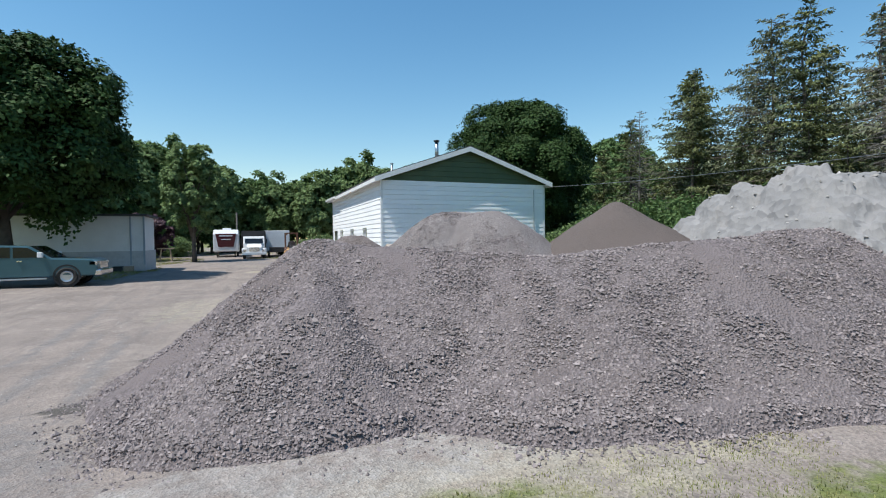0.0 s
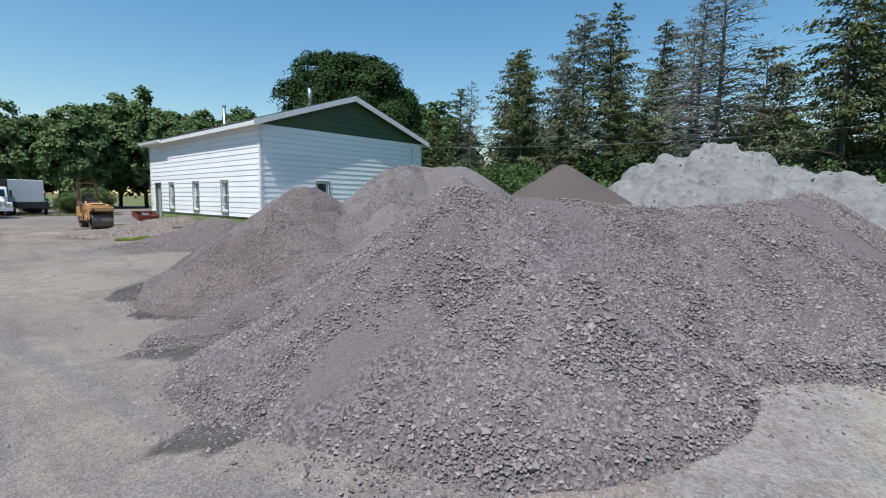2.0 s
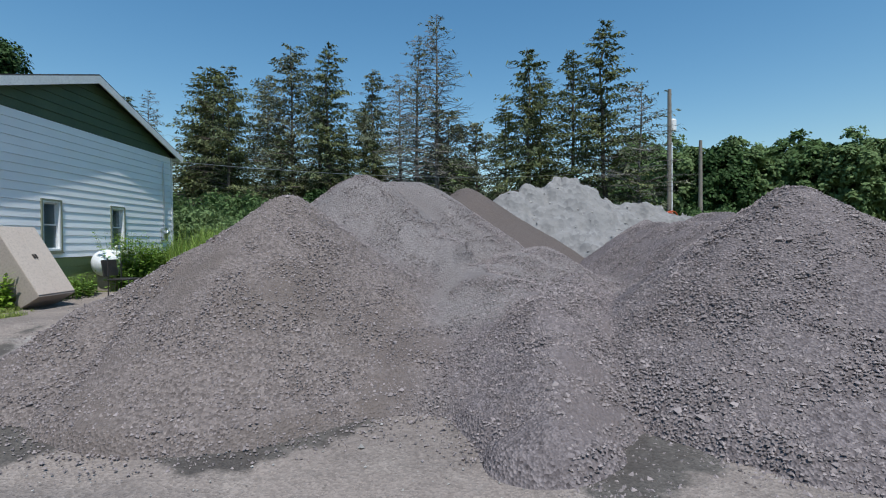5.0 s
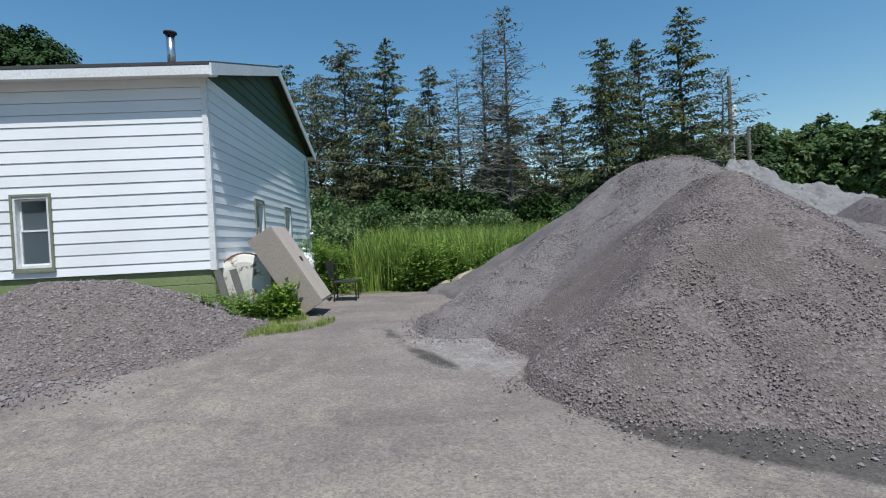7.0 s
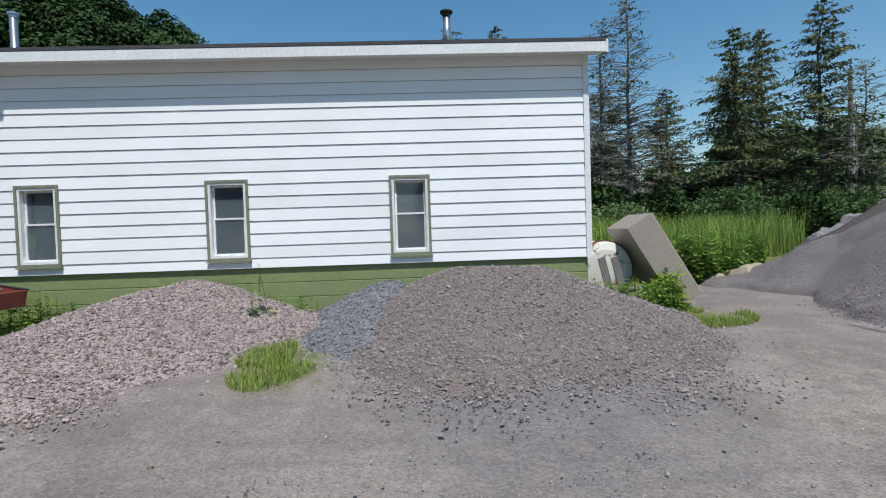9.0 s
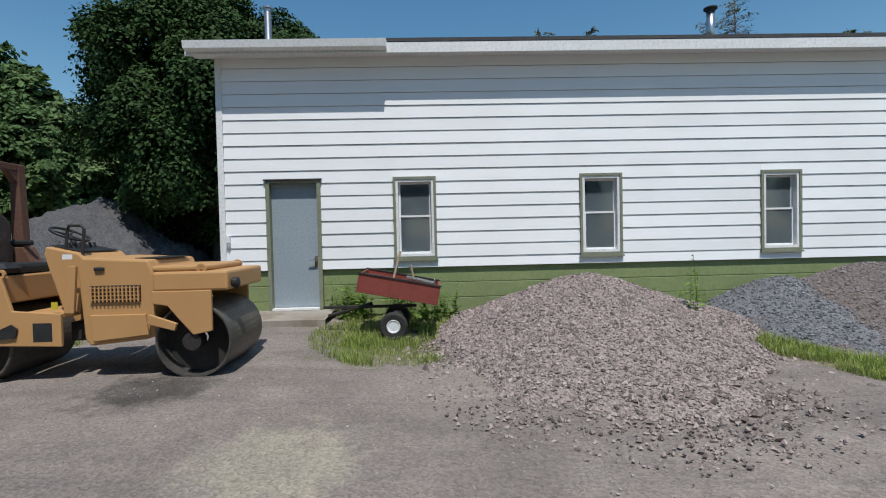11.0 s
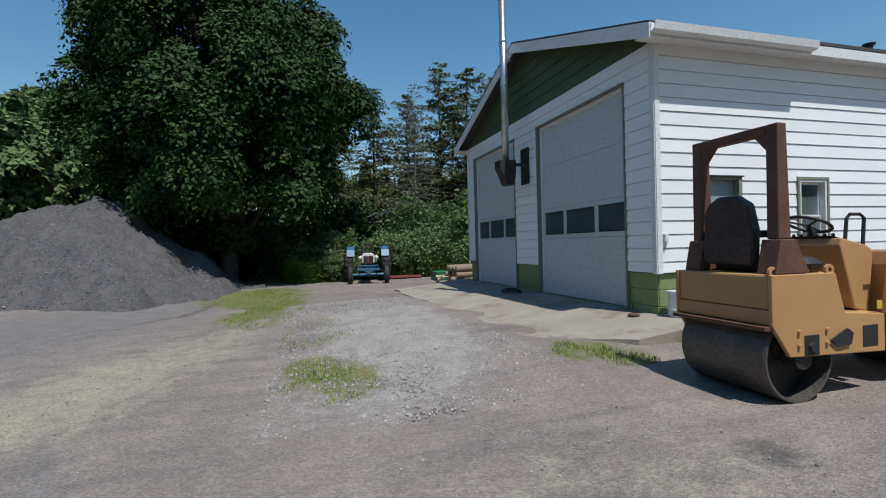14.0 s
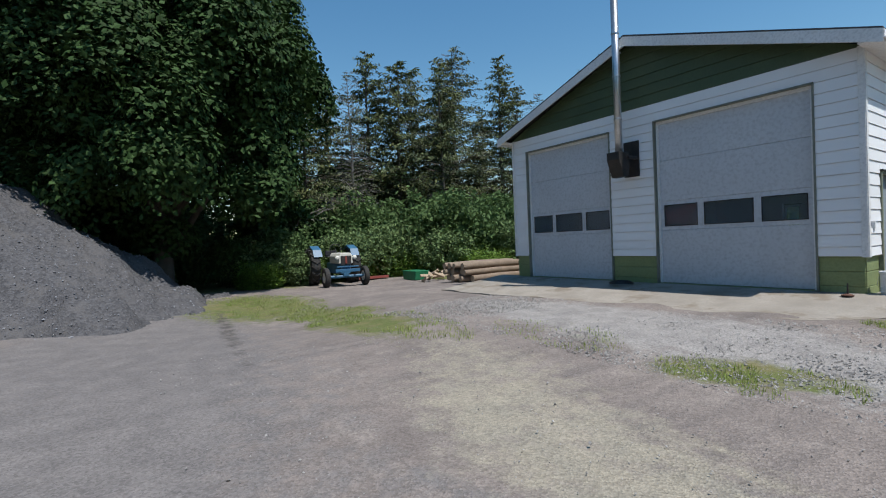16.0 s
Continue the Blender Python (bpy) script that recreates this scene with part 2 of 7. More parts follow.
    L(pos, stone.inputs["Vector"])
    speck = ramp(stone.outputs["Color"], 0.0, 1.0, 0.62, 1.38)
    grey = nt.nodes.new("ShaderNodeCombineColor")
    for k in range(3):
        L(speck, grey.inputs[k])
    full = nt.nodes.new("ShaderNodeValue")
    full.outputs[0].default_value = 0.8
    col = mix(full.outputs[0], col, grey.outputs[0], "MULTIPLY")
    L(col, b.inputs["Base Color"])
    bn = nt.nodes.new("ShaderNodeBump")
    bn.inputs["Strength"].default_value, bn.inputs["Distance"].default_value = 0.55, 0.012
    L(stone.outputs["Distance"], bn.inputs["Height"])
    bn2 = nt.nodes.new("ShaderNodeBump")
    bn2.inputs["Strength"].default_value, bn2.inputs["Distance"].default_value = 0.4, 0.05
    L(noise_node(9.0, 8.0, 0.65), bn2.inputs["Height"])
    L(bn.outputs["Normal"], bn2.inputs["Normal"])
    L(bn2.outputs["Normal"], b.inputs["Normal"])
    return m


def heap_material(name, a, c, fines, cell=30.0, fines_at=0.55):
    """Crushed stone: cell-wise stone tones, runs of finer paler dust, stone relief."""
    m = bpy.data.materials.new(name)
    m.use_nodes = True
    nt = m.node_tree
    L = nt.links.new
    b = nt.nodes["Principled BSDF"]
    b.inputs["Roughness"].default_value = 0.95
    b.inputs["Specular IOR Level"].default_value = 0.2
    pos = nt.nodes.new("ShaderNodeTexCoord").outputs["Object"]
    vor = nt.nodes.new("ShaderNodeTexVoronoi")
    vor.inputs["Scale"].default_value = cell
    L(pos, vor.inputs["Vector"])
    bw = nt.nodes.new("ShaderNodeRGBToBW")
    L(vor.outputs["Color"], bw.inputs[0])
    n1 = nt.nodes.new("ShaderNodeTexNoise")
    n1.inputs["Scale"].default_value, n1.inputs["Detail"].default_value, n1.inputs["Roughness"].default_value = 1.1, 8.0, 0.62
    run = nt.nodes.new("ShaderNodeMapping")
    run.inputs["Scale"].default_value = (1.7, 1.7, 0.45)
    L(pos, run.inputs["Vector"])
    L(run.outputs[0], n1.inputs["Vector"])
    mr = nt.nodes.new("ShaderNodeMapRange")
    L(n1.outputs["Fac"], mr.inputs["Value"])
    mr.inputs["From Min"].default_value, mr.inputs["From Max"].default_value = fines_at - 0.06, fines_at + 0.12

    def mix(f, x, y):
        n = nt.nodes.new("ShaderNodeMix")
        n.data_type = "RGBA"
        L(f, n.inputs["Factor"])
        for s, v in (("A", x), ("B", y)):
            sock = [k for k in n.inputs if k.name == s and k.type == "RGBA"][0]
            if isinstance(v, tuple):
                sock.default_value = (*v, 1)
            else:
                L(v, sock)
        return [k for k in n.outputs if k.type == "RGBA"][0]

    stone = mix(bw.outputs[0], a, c)
    n3 = nt.nodes.new("ShaderNodeTexNoise")
    n3.inputs["Scale"].default_value, n3.inputs["Detail"].default_value = 90.0, 2.0
    L(pos, n3.inputs["Vector"])
    fine = mix(n3.outputs["Fac"], tuple(k * 0.7 for k in fines), tuple(min(1, k * 1.3) for k in fines))
    L(mix(mr.outputs["Result"], stone, fine), b.inputs["Base Color"])
    bn = nt.nodes.new("ShaderNodeBump")
    bn.inputs["Strength"].default_value, bn.inputs["Distance"].default_value = 0.8, 0.02
    L(vor.outputs["Distance"], bn.inputs["Height"])
    L(bn.outputs["Normal"], b.inputs["Normal"])
    return m


def massif_material():
    """Crushed stone whose tone passes from purplish dark stone to brown fines and pale dust, by the mesh's tone layers."""
    m = bpy.data.materials.new("crushed stone of three heaps")
    m.use_nodes = True
    nt = m.node_tree
    L = nt.links.new
    b = nt.nodes["Principled BSDF"]
    b.inputs["Roughness"].default_value = 0.95
    b.inputs["Specular IOR Level"].default_value = 0.2
    pos = nt.nodes.new("ShaderNodeTexCoord").outputs["Object"]

    def noise_node(s, detail, r, stretch_z=1.0):
        mp = nt.nodes.new("ShaderNodeMapping")
        mp.inputs["Scale"].default_value = (1, 1, stretch_z)
        L(pos, mp.inputs["Vector"])
        n = nt.nodes.new("ShaderNodeTexNoise")
        n.inputs["Scale"].default_value, n.inputs["Detail"].default_value, n.inputs["Roughness"].default_value = s, detail, r
        L(mp.outputs[0], n.inputs["Vector"])
        return n.outputs["Fac"]

    def ramp(f, lo, hi, a=0.0, c=1.0):
        n = nt.nodes.new("ShaderNodeMapRange")
        L(f, n.inputs["Value"])
        n.inputs["From Min"].default_value, n.inputs["From Max"].default_value = lo, hi
        n.inputs["To Min"].default_value, n.inputs["To Max"].default_value = a, c
        return n.outputs["Result"]

    def mix(f, x, y):
        n = nt.nodes.new("ShaderNodeMix")
        n.data_type = "RGBA"
        L(f, n.inputs["Factor"])
        for q, v in (("A", x), ("B", y)):
            sock = [k for k in n.inputs if k.name == q and k.type == "RGBA"][0]
            if isinstance(v, tuple):
                sock.default_value = (*v, 1)
            else:
                L(v, sock)
        return [k for k in n.outputs if k.type == "RGBA"][0]

    vor = nt.nodes.new("ShaderNodeTexVoronoi")
    vor.inputs["Scale"].default_value = 55
    L(pos, vor.inputs["Vector"])
    bw = nt.nodes.new("ShaderNodeRGBToBW")
    L(vor.outputs["Color"], bw.inputs[0])
    grain = noise_node(110.0, 2.0, 0.5)
    layer = {}
    for name in ("brown", "pale"):
        at = nt.nodes.new("ShaderNodeAttribute")
        at.attribute_name = name
        layer[name] = ramp(at.outputs["Fac"], 0.15, 0.85)
    stone = mix(layer["brown"], (0.068, 0.057, 0.059), (0.085, 0.07, 0.066))
    light = mix(layer["brown"], (0.25, 0.215, 0.215), (0.255, 0.215, 0.2))
    stone, light = mix(layer["pale"], stone, (0.12, 0.106, 0.104)), mix(layer["pale"], light, (0.262, 0.236, 0.23))
    coarse = mix(bw.outputs[0], stone, light)
    dust = mix(layer["brown"], (0.195, 0.166, 0.165), (0.165, 0.137, 0.124))
    dust = mix(layer["pale"], dust, (0.205, 0.184, 0.179))
    dust_dark = mix(layer["brown"], (0.135, 0.114, 0.114), (0.12, 0.099, 0.09))
    fine = mix(grain, mix(layer["pale"], dust_dark, (0.15, 0.133, 0.13)), dust)
    runs = ramp(noise_node(1.5, 7.0, 0.6, 0.35), 0.50, 0.62)
    col = mix(runs, coarse, fine)
    damp = ramp(noise_node(0.75, 5.0, 0.6, 0.5), 0.56, 0.68, 0.0, 0.55)
    L(mix(damp, col, (0.128, 0.106, 0.102)), b.inputs["Base Color"])
    bn = nt.nodes.new("ShaderNodeBump")
    bn.inputs["Strength"].default_value, bn.inputs["Distance"].default_value = 0.85, 0.02
    L(vor.outputs["Distance"], bn.inputs["Height"])
    L(bn.outputs["Normal"], b.inputs["Normal"])
    return m


GROUND = ground_material()
STONE_MASSIF = massif_material()
STONE_BROWN = heap_material("brown-grey crushed stone", (0.09, 0.074, 0.069), (0.265, 0.222, 0.205), (0.205, 0.17, 0.152), 70, 0.5)
FINES_BROWN = heap_material("brown screened fines", (0.098, 0.08, 0.073), (0.15, 0.125, 0.115), (0.128, 0.105, 0.096), 70, 0.45)
STONE_RED = heap_material("red-grey washed stone", (0.15, 0.12, 0.11), (0.46, 0.385, 0.36), (0.27, 0.22, 0.205), 60, 0.72)
STONE_BLUE = heap_material("blue-grey crushed stone", (0.085, 0.085, 0.093), (0.27, 0.27, 0.29), (0.17, 0.165, 0.175), 60, 0.6)
ROCKHEAP = heap_material("pale rock rubble", (0.145, 0.142, 0.142), (0.255, 0.248, 0.245), (0.215, 0.208, 0.203), 9, 0.5)
# dark stone, its tone lowered further to paint in the maple's shade
STONE_SLATE = heap_material("dark slate-grey rubble with painted shade", (0.05, 0.049, 0.052), (0.125, 0.121, 0.125), (0.112, 0.106, 0.105), 26, 0.55)
LOOSE = material("loose stone", (0.222, 0.19, 0.186), 0.9, island=0.4)
LOOSERED = material("loose red-grey stone", (0.27, 0.22, 0.205), 0.9, island=0.6)
LOOSEBLUE = material("loose blue-grey stone", (0.17, 0.17, 0.18), 0.9, island=0.55)
LOOSEPALE = material("loose pale chip", (0.30, 0.285, 0.27), 0.9, island=0.35)

# ---- builders ----


class Shape:
    """Collects vertices and faces."""

    def __init__(self):
        self.v, self.f, self.n = [], [], 0

    def add(self, verts, faces):
        verts = np.asarray(verts, float)
        self.v.append(verts)
        self.f.extend([tuple(int(i) + self.n for i in f) for f in faces])
        self.n += len(verts)
        return self

    def add_many(self, verts, faces):
        """verts (k, n, 3) and one face pattern for all k pieces."""
        k, n, _ = verts.shape
        self.v.append(verts.reshape(-1, 3))
        base = (np.arange(k) * n + self.n)[:, None]
        for f in faces:
            self.f.extend(map(tuple, (base + np.array(f)[None, :]).tolist()))
        self.n += k * n
        return self

    def box(self, x0, x1, y0, y1, z0, z1, m=None):
        v = [(x, y, z) for z in (z0, z1) for y in (y0, y1) for x in (x0, x1)]
        if m is not None:
            v = [tuple(m @ Vector(p)) for p in v]
        return self.add(v, [(0, 2, 3, 1), (4, 5, 7, 6), (0, 1, 5, 4), (2, 6, 7, 3), (0, 4, 6, 2), (1, 3, 7, 5)])

    def tube(self, pts, radii, seg=8, caps=True):
        pts = [Vector(p) for p in pts]
        rings = []
        for i, p in enumerate(pts):
            d = (pts[min(i + 1, len(pts) - 1)] - pts[max(i - 1, 0)])
            d = d.normalized() if d.length else Vector((0, 0, 1))
            u = d.cross(Vector((0.31, 0.17, 0.93)) if abs(d.z) < 0.9 else Vector((1, 0.1, 0))).normalized()
            w = d.cross(u)
            rings += [p + (u * math.cos(2 * math.pi * k / seg) + w * math.sin(2 * math.pi * k / seg)) * radii[i] for k in range(seg)]
        f = [(i * seg + k, i * seg + (k + 1) % seg, (i + 1) * seg + (k + 1) % seg, (i + 1) * seg + k) for i in range(len(pts) - 1) for k in range(seg)]
        if caps:
            f += [tuple(reversed(range(seg))), tuple((len(pts) - 1) * seg + k for k in range(seg))]
        return self.add(rings, f)

    def prism(self, poly, axis, a, b):
        """Outline in the two other axes (in order) drawn out along an axis from a to b."""
        def at(p, h):
            q = list(p)
            q.insert(axis, h)
            return q
        n = len(poly)
        v = [at(p, a) for p in poly] + [at(p, b) for p in poly]
        f = [(i, (i + 1) % n, n + (i + 1) % n, n + i) for i in range(n)] + [tuple(reversed(range(n))), tuple(range(n, 2 * n))]
        return self.add(v, f)

    def lathe(self, profile, m, seg=24, closed=False):
        """profile of (radius, height) turned about z, placed by m."""
        v, f = [], []
        for r, h in profile:
            v += [tuple(m @ Vector((r * math.cos(2 * math.pi * k / seg), r * math.sin(2 * math.pi * k / seg), h))) for k in range(seg)]
        for i in range(len(profile) - 1):
            f += [(i * seg + k, i * seg + (k + 1) % seg, (i + 1) * seg + (k + 1) % seg, (i + 1) * seg + k) for k in range(seg)]
        last = (len(profile) - 1) * seg
        if closed:
            f += [(last + k, last + (k + 1) % seg, (k + 1) % seg, k) for k in range(seg)]
        else:
            f += [tuple(reversed(range(seg))), tuple(last + k for k in range(seg))]
        return self.add(v, f)

    def mesh(self, name, smooth=False):
        me = bpy.data.meshes.new(name)
        v = np.concatenate(self.v) if self.v else np.zeros((0, 3))
        me.from_pydata(v.tolist(), [], self.f)
        bm = bmesh.new()
        bm.from_mesh(me)
        if len(bm.faces) < 20000:
            bmesh.ops.recalc_face_normals(bm, faces=bm.faces)
        bm.to_mesh(me)
        bm.free()
        if smooth:
            me.polygons.foreach_set("use_smooth", [True] * len(me.polygons))
        return me


def thing(name, at, label, category, group="", kind="", turn=0):
    ob = new(name)
    ob.matrix_basis = pose(*at, 0, 0, turn)
    ob.empty_display_size = 0.2
    return tagged(ob, label, category, group, kind)


def part(name, shape, mat, parent=None, label="", smooth=False, bevel=0.0, raw=False):
    me = shape if isinstance(shape, bpy.types.Mesh) else shape.mesh(name, smooth)
    if not me.materials:
        me.materials.append(mat)
    ob = new(name, me)
    if parent is not None:
        ob.parent = parent
    if bevel:
        mod = ob.modifiers.new("bevel", "BEVEL")
        mod.width, mod.segments, mod.limit_method = bevel, 2, "ANGLE"
    if label:
        ob["label"] = label
    return ob


def vnoise(x, y, s, seed=0):
    """Smooth value noise in the plane, about -1 to 1."""
    x, y = np.asarray(x, float) / s + seed * 17.31, np.asarray(y, float) / s + seed * 5.77
    xi, yi = np.floor(x).astype(np.int64), np.floor(y).astype(np.int64)
    fx, fy = x - xi, y - yi
    fx, fy = fx * fx * (3 - 2 * fx), fy * fy * (3 - 2 * fy)

    def h(i, j):
        k = (i * 374761393 + j * 668265263 + seed * 1442695) & 0x7FFFFFFF
        k = ((k ^ (k >> 13)) * 1274126177) & 0x7FFFFFFF
        return ((k ^ (k >> 16)) & 0xFFFF) / 32767.5 - 1
    a = h(xi, yi) * (1 - fx) + h(xi + 1, yi) * fx
    b = h(xi, yi + 1) * (1 - fx) + h(xi + 1, yi + 1) * fx
    return a * (1 - fy) + b * fy


def fractal(x, y, s, seed=0, octaves=4):
    return sum(vnoise(x, y, s / 2 ** k, seed + k) / 2 ** k for k in range(octaves))


# ---- ground ----
LEVELS = [(-2.5, -3, .22), (0, 1.5, .24), (0.2, 3.9, .20), (3.5, 3.2, .26), (-1.6, 3.0, .16), (-1.4, 6.0, .02), (6, 2.5, .3), (-2.4, 8, -.12), (-1.7, 11.75, -.24), (-3.4, 11.6, -.30), (-3, 15, -.25), (0.3, 13.9, -.15), (-2.2, 18.9, -.18),
          (2, 19.25, -.06), (4.25, 16.4, .0), (3.3, 22, .02), (1.6, 25.4, -.01), (-2.2, 25, -.1), (1.75, 27, .055), (1.75, 28.9, .055), (3.2, 27, .18), (-1.5, 30, -.07), (3.7, 32, -.08),
          (2.2, 36.3, -.1), (12.4, 33.8, -.28), (17.2, 28.6, -.2), (8, 13, -.05), (-6.2, 21, -.02), (-7.5, 23, .0), (-5, 27, .10), (-9, 28, .2), (-4, 40, -.1), (0, 60, -.1), (25, 10, .35), (24, 25, -.05), (12, 3, .3), (30, -8, .4), (66, -22, .5), (20, -7, .3), (11, 30, .04), (8, 29.8, .08), (5, 29.6, .09), (3.9, 29.0, .12), (20, 38, -.2)]
LX, LY, LZ = (np.array(k) for k in zip(*LEVELS))


def ground_z(x, y):
    x, y = np.asarray(x, float), np.asarray(y, float)
    w = 1 / ((x[..., None] - LX) ** 2 + (y[..., None] - LY) ** 2 + 0.6) ** 1.6
    return (w * LZ).sum(-1) / w.sum(-1)


def gz(x, y):
    return float(ground_z(np.array([x]), np.array([y]))[0])


def spot(x, y, cx, cy, rx, ry, turn=0.0):
    """1 inside a soft ellipse, falling to 0 and below outside."""
    c, s = math.cos(radians(turn)), math.sin(radians(turn))
    u, v = (x - cx) * c + (y - cy) * s, -(x - cx) * s + (y - cy) * c
    return np.clip(1.5 - np.sqrt((u / rx) ** 2 + (v / ry) ** 2), 0, 1)


def stretch(fine0, fine1, step, far):
    a = list(np.arange(fine0, fine1 + step / 2, step))
    d, hi, lo = step, [a[-1]], [a[0]]
    while hi[-1] < far:
        d *= 1.22
        hi.append(hi[-1] + d)
    d = step
    while lo[-1] > -far:
        d *= 1.22
        lo.append(lo[-1] - d)
    return np.array(lo[:0:-1] + a + hi[1:])


def build_ground():
    xs, ys = stretch(-6, 14, 0.13, 2500), stretch(0, 41, 0.13, 2500)
    X, Y = np.meshgrid(xs, ys)
    near = np.clip(1.4 - np.hypot(X - 4, Y - 20) / 60, 0, 1)
    Z = ground_z(X, Y) + near * (0.018 * fractal(X, Y, 1.7, 3) + 0.008 * vnoise(X, Y, 0.35, 9))
    Z += np.clip((np.hypot(X - 4, Y - 20) - 120) / 400, 0, 1) * 3
    nx, ny = len(xs), len(ys)
    v = np.stack([X, Y, Z], -1).reshape(-1, 3)
    i = (np.arange(ny - 1)[:, None] * nx + np.arange(nx - 1)[None, :]).reshape(-1)
    faces = np.stack([i, i + 1, i + nx + 1, i + nx], 1)
    me = bpy.data.meshes.new("ground")
    me.from_pydata(v.tolist(), [], faces.tolist())
    me.polygons.foreach_set("use_smooth", [True] * len(me.polygons))
    x, y = v[:, 0], v[:, 1]
    edge = 0.5 * fractal(x, y, 1.3, 21)
    yard = np.minimum.reduce([(y - 3.45 + 0.25 * x * (x < 0) + 0.22 * np.clip(x, 0, 6)) / 0.6, (y < 62) * 2.0, (x + 9.5) / 0.8, np.where(y < 17.5, (7.2 - x), np.where(y < 26.5, 4.0 - x, 18.8 - x)) / 0.6])
    lawn = np.clip(0.42 - yard + 1.3 * edge, 0, 1)
    lawn = np.maximum.reduce([lawn, spot(x, y, 10.5, 32.8, 3.4, 0.75, -6) * (0.75 + edge), spot(x, y, 14.5, 33.4, 2.5, 1.5) * 0.9, spot(x, y, 4.0, 31.9, .8, .5, 20) * (.6 + edge),
                              spot(x, y, 3.3, 29.3, .6, .45) * (.75 + edge), spot(x, y, 2.2, 21.6, 1.0, .45, 10) * .9, spot(x, y, 3.0, 25.6, 1.0, .9) * .8, spot(x, y, 3.6, 17.2, .7, .8) * .9,
                              spot(x, y, 6.2, 31.9, 1.0, .5, 10) * (.5 + edge)])
    lane = spot(x, y, 9.0, 36.6, 9.5, 2.3, -10) * 0.95
    data = {"lawn": lawn, "dust": np.maximum.reduce([lane, spot(x, y, -2.6, 5.2, 1.5, 2.2, 20) * .7, spot(x, y, 1.5, 19.3, 2.2, 1.5) * .8, spot(x, y, -2.4, 20, 2, 12) * .35, spot(x, y, -2.15, 9.6, .13, 3.6, 6) * .8, spot(x, y, -2.75, 9.8, .12, 4, 3) * .75, spot(x, y, -1.75, 14.5, .12, 3.0, -8) * .7, spot(x, y, -3.6, 13, .15, 6, 2) * .7, spot(x, y, 2.2, 33.4, 3.5, .12, 24) * .7, spot(x, y, 2.6, 34.3, 3.8, .12, 22) * .7]),
            "sand": np.maximum.reduce([spot(x, y, 0.4, 31.9, 1.2, 3.2, 25) * .45, spot(x, y, 5.2, 33.6, 2.6, .8, -20) * .6, spot(x, y, 0.2, 26.0, .6, .5) * .8, spot(x, y, 4.3, 34.0, 1.8, .8, -10) * .75, spot(x, y, 1.6, 3.7, 3.5, .7, 6) * .7, spot(x, y, -1.5, 15, 1.4, 2.8) * .5, spot(x, y, 0.6, 16.8, 1.6, 1.6) * .45]),
            "chip": np.maximum.reduce([spot(x, y, 6.2, 30.9, 3.2, .95, -4) * 1.0, spot(x, y, 4.0, 31.0, 1.6, .8, -30) * .9, spot(x, y, 0.6, 4.3, 4, .8, 8) * .55, spot(x, y, 2.0, 14.6, 1.5, .6, 20) * .6]),
            "wet": np.maximum.reduce([spot(x, y, 1.4, 27.3, .5, .5) * .8, spot(x, y, 0.9, 28.5, .24, .17) * .8, spot(x, y, 1.2, 29.75, .22, .17) * .8, spot(x, y, 1.7, 14.9, .5, .12, 30) * .9, spot(x, y, 2.6, 15.3, .4, .1, 15) * .8,
                                      spot(x, y, 11.5, 34.6, 4.0, .16, -8) * .6, damp_foot(x, y)])}
    for name, values in data.items():
        at = me.attributes.new(name, "FLOAT", "POINT")
        at.data.foreach_set("value", np.ascontiguousarray(values, dtype=np.float32))
    me.materials.append(GROUND)
    tagged(new("ground", me), "grey-brown compacted stone dust yard with grass edges", "ground", kind="structure")


# ---- heaps of stone ----


def heap_height(x, y, ridges, slope, rough, seed, soft=0.12):
    """Height of poured ridges: each a line from one crest point to the next, sides at the angle of rest."""
    best = np.full(np.shape(x), -9.0)
    wob = 1 + 0.10 * vnoise(x, y, 1.1, seed + 40)
    for (ax, ay, az), (bx, by, bz) in ridges:
        dx, dy = bx - ax, by - ay
        k = np.clip(((x - ax) * dx + (y - ay) * dy) / max(dx * dx + dy * dy, 1e-6), 0, 1)
        d = np.hypot(x - ax - k * dx, y - ay - k * dy)
        top = az + k * (bz - az)
        best = np.maximum(best, top - slope * wob * (np.sqrt(d * d + soft * soft) - soft))
    z = best + rough * fractal(x, y, 0.8, seed) + rough * 0.35 * vnoise(x, y, 0.14, seed + 7)
    return z


MAIN = dict(ridges=[((0.44, 6.9, 1.50), (2.0, 5.85, 1.32)), ((2.0, 5.85, 1.32), (2.9, 5.25, 1.36)), ((2.9, 5.25, 1.36), (4.2, 4.85, 1.46)), ((4.2, 4.85, 1.46), (5.6, 4.75, 1.55)),
                    ((0.25, 5.75, 1.02), (0.5, 6.6, 1.38)), ((2.0, 5.85, 1.32), (4.8, 6.3, 1.3)), ((4.8, 6.3, 1.3), (6.3, 5.6, 1.45)), ((-0.35, 7.9, .48), (0.3, 7.3, 1.05)),
                    ((-1.05, 9.35, .02), (0.35, 9.1, .52)), ((0.35, 9.1, .52), (1.3, 8.6, .72))], slope=0.77, rough=0.035, seed=2, soft=0.16)
BROWN = dict(ridges=[((1.75, 11.7, 1.56), (2.05, 11.75, 1.55)), ((0.6, 10.3, .3), (1.5, 10.9, .8)), ((0.75, 13.1, .55), (1.5, 12.2, 1.24)), ((0.3, 12.3, .35), (1.5, 11.9, 1.2))], slope=0.80, rough=0.03, seed=11, soft=0.16)
